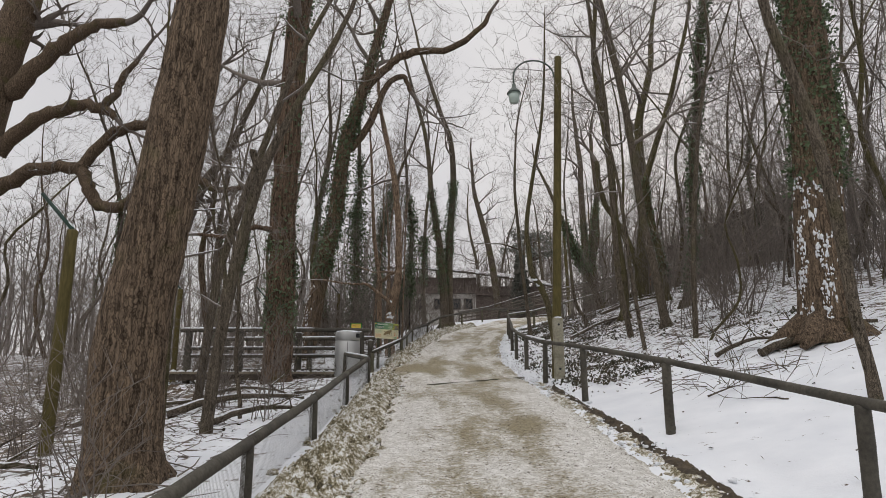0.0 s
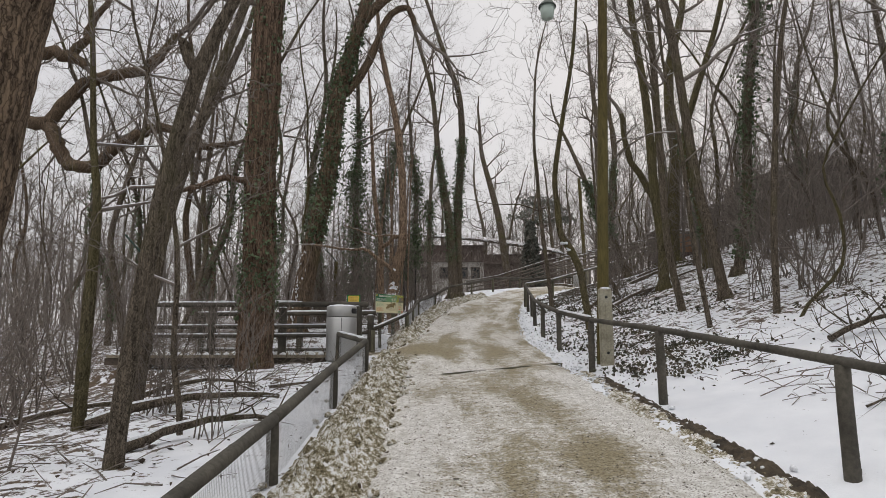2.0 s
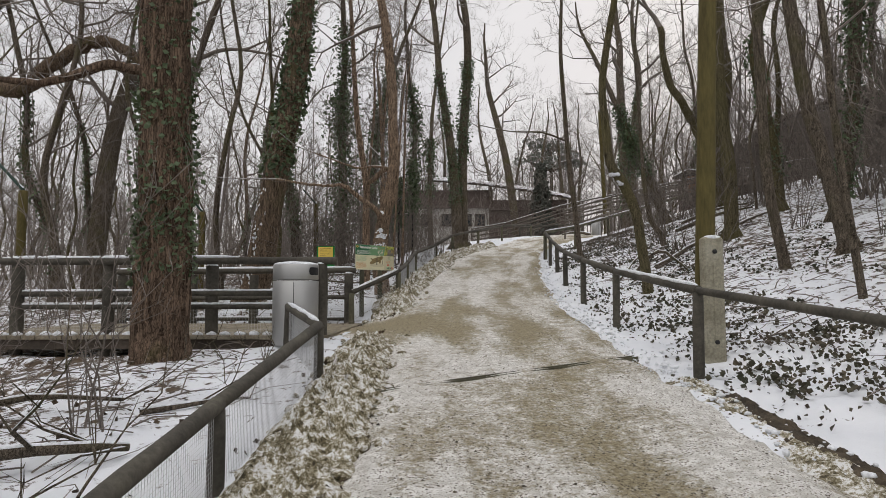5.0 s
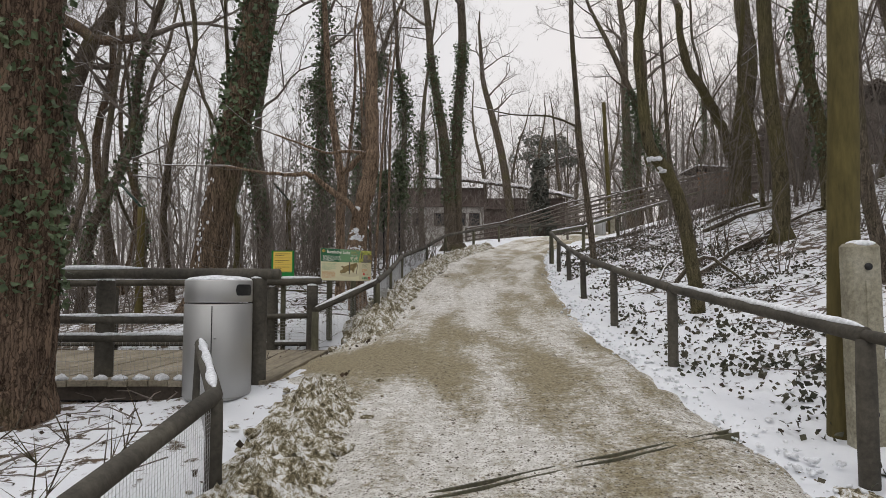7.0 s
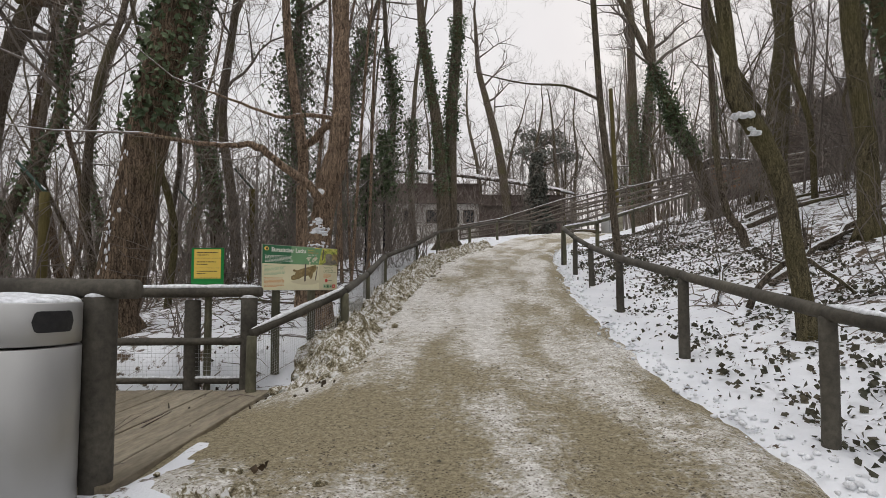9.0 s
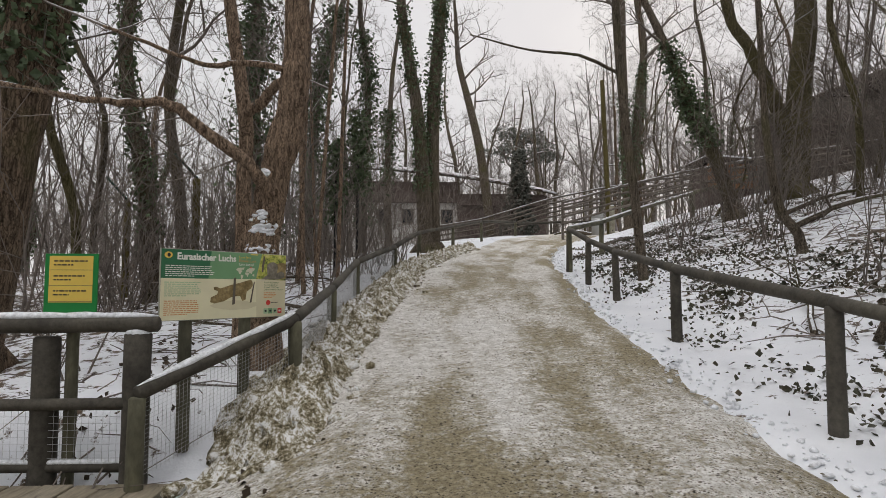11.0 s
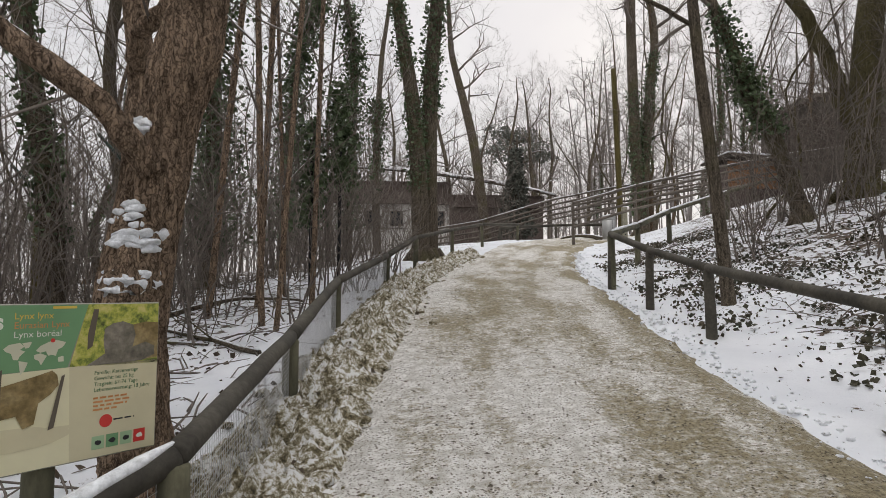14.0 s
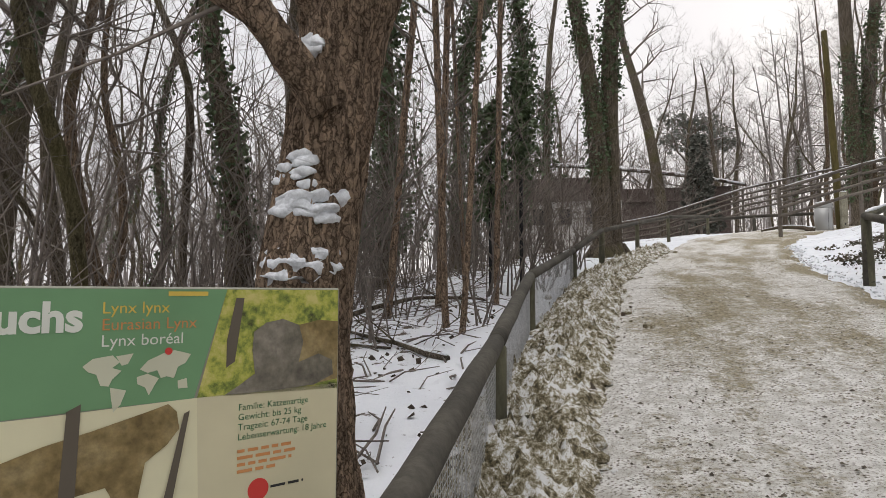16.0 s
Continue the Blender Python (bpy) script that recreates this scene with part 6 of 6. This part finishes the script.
# ---- enclosure posts and black net poles ----
def enclosure_post(x, y, h, seed):
    root = thing("enclosure_post", "mossy fence post with an angled dark green steel arm", "fence post", (x, y, lie(x, y)), "enclosure posts")
    part("post", log_mesh("post", (0, 0, -0.2), (0, 0, h), 0.078, 0.072, 12, 0.05, seed), M_pole, root, "moss-covered round timber")
    t = Tubes()
    t.add([(0.02, 0, h - 0.25), (0.0, 0, h + 0.02), (-0.42, -0.08, h + 0.5)], [0.03, 0.03, 0.025], 6)
    part("arm", t.mesh("arm"), M_green_steel, root, "angled dark green steel arm")
    t = Tubes()
    t.add([(0.0, 0, h + 0.055), (-0.12, -0.02, h + 0.17)], [0.02, 0.012], 6)
    part("snow", t.mesh("snow"), M_snow, root)
    return root


for i, (x, y, h) in enumerate(((-6.45, 28.1, 2.0), (-4.8, 27.4, 2.2), (-6.43, 22.15, 2.22), (-5.05, 8.1, 2.9), (-7.6, 17.5, 2.6))):
    enclosure_post(x, y, h, 500 + i)
for x, y, top in ((-2.12, 28.0, 5.5), (-1.66, 28.0, 6.1)):
    ob = thing("net_pole", "slim black steel net pole", "pole", (x, y, lie(x, y)), "net poles")
    part("shaft", log_mesh("shaft", (0, 0, -0.2), (0, 0, top - lie(x, y)), 0.03, 0.028, 10, 0.0, 3), M_black, ob)
    v, f = [], []
    rg = random.Random(int(top * 10))
    ivy_leaves(v, f, rg, [(0, 0, top - lie(x, y) - 1.2), (0, 0, top - lie(x, y) + 0.5)], [0.05, 0.05], 0, 9, 900, 0.1, 0.35)
    part("ivy", plain_mesh("ivy", v, f), M_ivy, ob, "dark ivy hanging from the top", False)


# ---- drain across the path ----
def drain():
    a, b = Vector((-1.05, 13.1, 0)), Vector((1.75, 14.3, 0))
    t = Tubes()
    root = thing("drain_channel", "narrow steel drainage channel across the path", "drain", ((a.x + b.x) / 2, (a.y + b.y) / 2, lie(0.35, 13.7)), kind="structure")
    for off in (-0.035, 0.035):
        bm = bmesh.new()
        n = 14
        nrm = Vector((-(b.y - a.y), b.x - a.x, 0)).normalized()
        rows = []
        for i in range(n + 1):
            p = a.lerp(b, i / n) + nrm * off
            z = lie(p.x, p.y) + 0.032
            rows.append([bm.verts.new(p + nrm * 0.007 + Vector((0, 0, z))), bm.verts.new(p - nrm * 0.007 + Vector((0, 0, z))), bm.verts.new(p - nrm * 0.007 + Vector((0, 0, z - 0.06))), bm.verts.new(p + nrm * 0.007 + Vector((0, 0, z - 0.06)))])
        for r0, r1 in zip(rows, rows[1:]):
            for k in range(4):
                bm.faces.new((r0[k], r0[(k + 1) % 4], r1[(k + 1) % 4], r1[k]))
        bmesh.ops.transform(bm, matrix=Matrix.Translation(-Vector(root.location)), verts=bm.verts)
        part("edge_bar", bm, M_rail_green, root, smooth=False)


drain()


# ---- far buildings and fences ----
def hut():
    root = thing("long_hut", "long low timber hut with pale lower wall and snowy roof", "building", (3.0, 62.0, lie(3, 62) - 0.5))
    o = -Vector(root.location)
    inv = Matrix.Translation(o)

    def box(name, mat, x0, x1, y0, y1, z0, z1, parent=root, label="", bev=0.01):
        bm = box_bm(x1 - x0, y1 - y0, z1 - z0, inv @ Matrix.Translation(((x0 + x1) / 2, (y0 + y1) / 2, (z0 + z1) / 2)), bev)
        return part(name, bm, mat, parent, label, False)

    box("wall", M_plaster, -5.6, 3.0, 62, 62.3, 5.5, 9.5, label="pale plastered lower wall")
    box("wall", M_hut_wood, -5.8, 3.0, 61.7, 62.0, 9.5, 11.1, label="red-brown boarded upper wall")
    box("wall", M_hut_wood, 3.0, 9.9, 61.7, 62.0, 9.3, 10.2, label="red-brown boarded upper wall")
    box("wall", M_hut_wood, 3.0, 9.9, 62, 62.3, 5.5, 9.5, label="dark boarded wall")
    box("wall", M_hut_wood, -5.8, -5.5, 62, 70, 5.5, 11.0)
    box("wall", M_hut_wood, 9.6, 9.9, 62.3, 70, 5.5, 10.2)
    for x in (-4.4, -2.6, -0.8, 1.0, 2.2):
        w = box("window", M_dark_wood, x - 0.45, x + 0.45, 61.9, 62.02, 7.9, 9.0)
        box("pane", M_glass_dark, x - 0.37, x + 0.37, 61.885, 61.9, 7.98, 8.92, w)
    for i in range(18):
        x = -5.7 + i * 0.75
        box("batten", M_dark_wood, x, x + 0.06, 61.66, 61.7, 9.5, 11.0 if x < 3 else 10.15)
    # sloping roof with its snow
    for name, mat, lift, label in (("roof", M_dark_wood, 0.0, "dark roof boards"), ("snow", M_roof_snow, 0.1, "patchy snow on the roof")):
        bm = bmesh.new()
        n = 60
        top, low = [], []
        for i in range(n + 1):
            x = -6.4 + 17.0 * i / n
            dz = 0.2 - 0.11 * (x - 2) - 0.006 * (x - 2) ** 2
            jag = 0.12 * abs(noise.noise((x * 2.3, 0, 1))) if lift else 0
            low.append([bm.verts.new((x, 61.0, 11.35 + dz + lift - jag)), bm.verts.new((x, 61.0, 11.2 + dz + lift - jag * 0.3))])
            top.append([bm.verts.new((x, 66.0, 12.5 + dz + lift)), bm.verts.new((x, 66.0, 12.3 + dz + lift))])
        for i in range(n):
            for p, q in ((0, 0), (1, 1)):
                bm.faces.new((low[i][p], low[i + 1][p], top[i + 1][p], top[i][p]))
            bm.faces.new((low[i][0], low[i + 1][0], low[i + 1][1], low[i][1]))
        bmesh.ops.recalc_face_normals(bm, faces=bm.faces)
        bmesh.ops.transform(bm, matrix=inv, verts=bm.verts)
        part(name, bm, mat, root, label, False)
    return root


hut()


def rail_fence(label, line, rails, post_gap, seed, mat):
    """A post and rail fence: line of (x, y, ground z), rails at those heights above it."""
    x0, y0, z0 = line[0]
    root = thing("rail_fence", label, "fence", line[0], "terrace fences")
    inv = Matrix.Translation(-Vector(line[0]))
    rg = random.Random(seed)
    for (ax, ay, az), (bx, by, bz) in zip(line, line[1:]):
        a, b = Vector((ax, ay, az)), Vector((bx, by, bz))
        n = max(1, round((b - a).length / post_gap))
        for i in range(n):
            p = a.lerp(b, i / n)
            me = log_mesh("post", (p.x, p.y, min(p.z, lie(p.x, p.y)) - 0.3), (p.x, p.y, p.z + rails[-1] + 0.08), 0.06, 0.055, 7, 0.05, seed + i)
            me.transform(inv)
            part("post", me, mat, root)
        for h in rails:
            s = rg.uniform(-0.03, 0.03)
            me = log_mesh("rail", a + Vector((0, -0.07, h + s)), b + Vector((0, -0.07, h + s)), 0.05, 0.045, 7, 0.12, seed + int(h * 100))
            me.transform(inv)
            part("rail", me, mat, root)
            if h != rails[-1]:
                continue
            t = Tubes()
            m = 24
            t.add([tuple(a.lerp(b, i / m) + Vector((0, -0.07, h + s + 0.045))) for i in range(m + 1)], [0.03 * (0.6 + 0.6 * rg.random()) for _ in range(m + 1)], 5, True, 0.6)
            me = t.mesh("snow")
            me.transform(inv)
            part("snow", me, M_snow, root)
    return root


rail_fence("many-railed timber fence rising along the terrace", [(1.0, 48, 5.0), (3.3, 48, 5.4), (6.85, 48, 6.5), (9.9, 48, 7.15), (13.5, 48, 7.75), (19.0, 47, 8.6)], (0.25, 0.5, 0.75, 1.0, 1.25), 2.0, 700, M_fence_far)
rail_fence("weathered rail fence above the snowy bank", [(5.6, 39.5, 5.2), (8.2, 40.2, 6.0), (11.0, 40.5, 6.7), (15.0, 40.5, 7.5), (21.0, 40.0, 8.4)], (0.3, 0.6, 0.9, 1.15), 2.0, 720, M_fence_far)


def lodge():
    """Boarded buildings on the upper terrace: an orange shed, a wall of woven brushwood, a pitched roof behind."""
    shed = thing("shed", "low orange-brown boarded shed with snowy edge", "building", (15.0, 43.0, lie(15.0, 43.0) - 0.3))
    inv = Matrix.Translation(-Vector(shed.location))
    for i in range(5):
        z = 7.75 + i * 0.24
        part("board", box_bm(3.2, 0.06, 0.225, inv @ Matrix.Translation((15.0, 43.0 + 0.006 * (i % 2), z)), 0.01), M_orange, shed, "", False)
    part("wall", box_bm(3.1, 1.6, 3.4, inv @ Matrix.Translation((15.0, 43.9, 7.1)), 0.02), M_hut_wood, shed, "", False)
    part("roof", box_bm(3.6, 2.4, 0.1, inv @ Matrix.Translation((15.0, 43.8, 8.95)) @ Matrix.Rotation(0.06, 4, "Y"), 0.02), M_dark_wood, shed, "", False)
    part("snow", box_bm(3.5, 2.3, 0.09, inv @ Matrix.Translation((15.0, 43.8, 9.05)) @ Matrix.Rotation(0.06, 4, "Y"), 0.03), M_snow, shed, "snow on the shed roof")
    fence = thing("brushwood_fence", "tall fence woven from brown brushwood", "fence", (18.5, 42.0, lie(18.5, 42.0) - 0.2))
    inv = Matrix.Translation(-Vector(fence.location))
    rg = random.Random(9)
    for j in range(9):
        t = Tubes()
        for k in range(14):
            z = 7.2 + j * 0.34 + k * 0.026
            n = 26
            t.add([(15.3 + 7.2 * i / n, 42.0 + 0.09 * math.sin(i * 1.9 + (k % 2) * 3.14) + rg.uniform(-0.02, 0.02), z + rg.uniform(-0.02, 0.02) + 1.3 * i / n) for i in range(n + 1)], [0.02] * (n + 1), 4, False)
        me = t.mesh("wattle")
        me.transform(inv)
        tagged(part("wattle", me, M_thatch, fence), kind="stuff")
    for i in range(6):
        x = 15.4 + i * 1.4
        me = log_mesh("stake", (x, 42.12, 6.6), (x, 42.12, 10.5 + 0.25 * i), 0.05, 0.045, 8, 0.05, i)
        me.transform(inv)
        part("stake", me, M_dark_wood, fence)
    house = thing("lodge", "dark timber lodge with a low pitched roof", "building", (31.5, 58.0, lie(31.5, 58.0) - 0.3))
    inv = Matrix.Translation(-Vector(house.location))
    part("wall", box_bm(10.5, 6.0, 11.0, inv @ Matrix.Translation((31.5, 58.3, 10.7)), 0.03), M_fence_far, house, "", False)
    for s in (1, -1):
        m = inv @ Matrix.Translation((31.5 + s * 2.95, 58.0, 16.6)) @ Matrix.Rotation(s * 0.38, 4, "Y")
        part("roof", box_bm(6.6, 7.6, 0.2, m, 0.03), M_dark_wood, house, "weathered roof slope", False)
        part("snow", box_bm(6.4, 7.4, 0.06, m @ Matrix.Translation((0, 0, 0.13)), 0.02), M_thatch, house, "", False)
    for x in (28.2, 30.3, 32.6, 34.8):
        w = part("window", box_bm(1.0, 0.1, 1.2, inv @ Matrix.Translation((x, 55.25, 14.2)), 0.01), M_dark_wood, house, "", False)
        part("pane", box_bm(0.84, 0.02, 1.04, inv @ Matrix.Translation((x, 55.19, 14.2)), 0.004), M_glass_dark, w, "", False)


lodge()


# ---- evergreens ----
def needle_tree(label, x, y, h, crown, seed, count, kind):
    """kind 'ball': a dark ivy-like column; 'pine': flat layered pads on bare boughs."""
    rg = random.Random(seed)
    root = thing("evergreen_tree", label, "tree", (x, y, lie(x, y)))
    t = Tubes()
    t.add([(0, 0, -0.2), (0.1, 0, h * 0.4), (0.2, 0.1, h * 0.75), (0.1, 0, h * 0.97)], [0.26, 0.22, 0.14, 0.04], 10)
    v, f = [], []
    if kind == "pine":
        for k in range(16):
            g = rg.uniform(0, 6.28)
            z = h * rg.uniform(0.66, 0.97)
            l = crown * rg.uniform(0.35, 1.0) * (1.25 - (z / h - 0.6))
            c = Vector((math.cos(g) * l, math.sin(g) * l, z + 0.3))
            t.add([(0.2, 0.1, z - l * 0.2), tuple(c * 0.6 + Vector((0, 0, z * 0.4 - 0.1))), tuple(c)], [0.07, 0.05, 0.02], 5)
            for _ in range(count // 16):
                q = c + Vector((rg.uniform(-1, 1) * crown * 0.36, rg.uniform(-1, 1) * crown * 0.36, rg.gauss(0.1, 0.25)))
                leaf(v, f, rg, q, rg.uniform(0.2, 0.42))
    else:
        for _ in range(count):
            k = rg.random() ** 0.8
            g = rg.uniform(0, 6.28)
            w = crown * (1 - 0.75 * k) * (0.75 + 0.45 * noise.noise((math.cos(g) * 1.5, k * 4, seed)))
            r = w * math.sqrt(rg.uniform(0.3, 1))
            leaf(v, f, rg, Vector((math.cos(g) * r, math.sin(g) * r, h * (0.12 + 0.88 * k))), rg.uniform(0.15, 0.32))
    part("trunk", t.mesh("trunk"), M_bark_grey, root)
    part("crown", plain_mesh("crown", v, f), M_conifer_hazed if kind == "pine" else M_conifer, root, "", False)
    return root


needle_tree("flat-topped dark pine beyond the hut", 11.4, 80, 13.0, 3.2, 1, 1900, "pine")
needle_tree("dense dark evergreen column by the hut", 6.9, 57, 6.6, 1.5, 2, 3000, "ball")


# ---- leaves, fallen wood and small growth on the snow ----
def leaf_scatter(name, label, places, size, seed, mat, tall):
    rg = random.Random(seed)
    v, f = [], []
    for x, y, n, spread_r in places:
        for _ in range(n):
            a, b = x + rg.gauss(0, spread_r), y + rg.gauss(0, spread_r)
            leaf(v, f, rg, Vector((a, b, lie(a, b) + rg.uniform(0.0, tall))), size * rg.uniform(0.5, 1.3))
    return tagged(part(name, plain_mesh(name, v, f), mat, None, "", False), label, "leaves", kind="stuff")


rl = random.Random(12)
tufts = []
for _ in range(900):
    y = rl.uniform(12, 34)
    x = mid_x(y) + 2.0 + abs(rl.gauss(0, 2.6))
    if noise.noise((x * 0.5, y * 0.5, 20)) > -0.15:
        tufts.append((x, y, rl.randint(8, 30), rl.uniform(0.06, 0.24)))
leaf_scatter("ground_ivy", "dark ground ivy poking through the snow of the bank", tufts, 0.062, 3, M_ground_leaf, 0.07)
leaf_scatter("fallen_leaves", "brown fallen leaves on the snow", [(rl.uniform(-14, -2.2), rl.uniform(4, 32), rl.randint(1, 5), 0.2) for _ in range(900)] + [(rl.uniform(-3.4, -1.8), rl.uniform(18.8, 27), rl.randint(1, 3), 0.15) for _ in range(120)] + [(rl.uniform(2.6, 9), rl.uniform(2, 16), 1, 0.1) for _ in range(110)], 0.055, 4, M_leaf_dead, 0.03)
leaf_scatter("fallen_leaves", "scattered dark leaves on the snowy bank", [(mid_x(y) + 1.75 + abs(rl.gauss(0, 2.0)), y, rl.randint(1, 4), 0.12) for y in (rl.uniform(11, 32) for _ in range(700))], 0.04, 6, M_leaf_dead, 0.03)
leaf_scatter("fallen_leaves", "brown leaves in the shovelled snow bank", [(left_edge(y) + rl.gauss(0.0, 0.2), y, 2, 0.05) for y in (rl.uniform(0, 34) for _ in range(420)) if not 16.2 < y < 18], 0.055, 5, M_leaf_dead, 0.07)


def stick_litter(name, label, places, seed):
    """Small sticks lying about on the snow."""
    rg = random.Random(seed)
    t = Tubes()
    for x, y in places:
        g = rg.uniform(0, 6.28)
        l = rg.uniform(0.12, 0.7)
        bx, by = x + math.cos(g) * l, y + math.sin(g) * l
        z0, z1 = lie(x, y) + 0.015, lie(bx, by) + rg.uniform(0.01, 0.16)
        r = rg.uniform(0.003, 0.011)
        mx, my = (x + bx) / 2 + rg.gauss(0, 0.04), (y + by) / 2 + rg.gauss(0, 0.04)
        t.add([(x, y, z0), (mx, my, (z0 + z1) / 2 + rg.uniform(0, 0.04)), (bx, by, z1)], [r, r * 0.8, r * 0.4], 3, False)
    return tagged(part(name, t.mesh(name), M_twig), label, "sticks", kind="stuff")


stick_litter("fallen_sticks", "thin dead sticks strewn over the snowy wood floor", [(rl.uniform(-10, -2.3), rl.uniform(5, 34)) for _ in range(1900)] + [(rl.uniform(-3.4, -1.7), rl.uniform(19, 27)) for _ in range(170)] + [(mid_x(y) + 2.8 + abs(rl.gauss(0, 3)), y) for y in (rl.uniform(9, 34) for _ in range(1300))], 6)


def fallen_wood(label, a, b, r, seed, twigs=4, arch=0.0):
    """A fallen bough lying on the snow."""
    rg = random.Random(seed)
    n = 8
    x0, y0 = a
    root = thing("fallen_branch", label, "branch", (x0, y0, lie(x0, y0)), "fallen branches")
    o = Vector(root.location)
    tb, sn = Tubes(), Tubes()
    tb.origin = o
    pts, rad = [], []
    for i in range(n + 1):
        k = i / n
        x, y = a[0] + (b[0] - a[0]) * k + rg.gauss(0, r * 0.6), a[1] + (b[1] - a[1]) * k + rg.gauss(0, r * 0.6)
        z = lie(x, y) + r * 0.7 + arch * math.sin(math.pi * k)
        pts.append(Vector((x, y, z)) - o)
        rad.append(r * (1 - 0.6 * k))
    tb.add([tuple(p) for p in pts], rad, 8)
    sn.add([(p.x, p.y, p.z + q * 0.75) for p, q in zip(pts, rad)], [q * 0.55 for q in rad], 5)
    for _ in range(twigs):
        i = rg.randint(2, n)
        grow(tb, sn, rg, pts[i], Vector((rg.gauss(0, 1), rg.gauss(0, 1), rg.uniform(0.1, 0.8))).normalized(), rg.uniform(0.4, 1.1), rad[i] * 0.5, 2, 3)
    tagged(part("wood", tb.mesh("wood"), M_bark_grey, root), kind="stuff")
    tagged(part("snow", sn.mesh("snow"), M_snow, root), kind="stuff")


for i, (a, b, r) in enumerate((((-3.4, 9.0), (-2.3, 10.2), 0.06), ((-4.6, 10.4), (-2.6, 11.6), 0.07), ((-5.6, 6.8), (-4.4, 6.9), 0.06), ((-6.5, 11.0), (-4.2, 11.8), 0.05), ((-5.2, 12.4), (-3.4, 13.0), 0.045), ((-3.0, 12.6), (-2.2, 13.0), 0.03),
                               ((5.3, 10.6), (7.2, 10.4), 0.08), ((5.0, 11.6), (6.1, 11.4), 0.05), ((4.2, 20.8), (6.6, 22.6), 0.06), ((5.6, 22.0), (8.8, 24.2), 0.05), ((6.5, 26.0), (9.0, 26.4), 0.07), ((7.2, 27.6), (9.6, 28.0), 0.06),
                               ((-2.6, 22.6), (-4.4, 23.6), 0.03), ((-2.0, 23.8), (-3.6, 25.2), 0.03), ((-3.6, 26.0), (-2.0, 26.8), 0.035), ((-4.4, 24.6), (-2.6, 24.2), 0.03), ((7.5, 42.0), (6.0, 42.9), 0.09), ((3.7, 9.0), (4.3, 9.1), 0.015), ((4.2, 7.8), (3.9, 8.4), 0.012), ((3.3, 20.6), (4.6, 23.0), 0.035))):
    fallen_wood("fallen snow-dusted bough on the snow" if r > 0.04 else "thin fallen stick on the snow", a, b, r, 800 + i, 5, 0.12 if r > 0.03 else 0.02)
fallen_wood("broken bough propped against the bank", (3.4, 20.0), (4.3, 19.4), 0.045, 850, 3, 0.5)
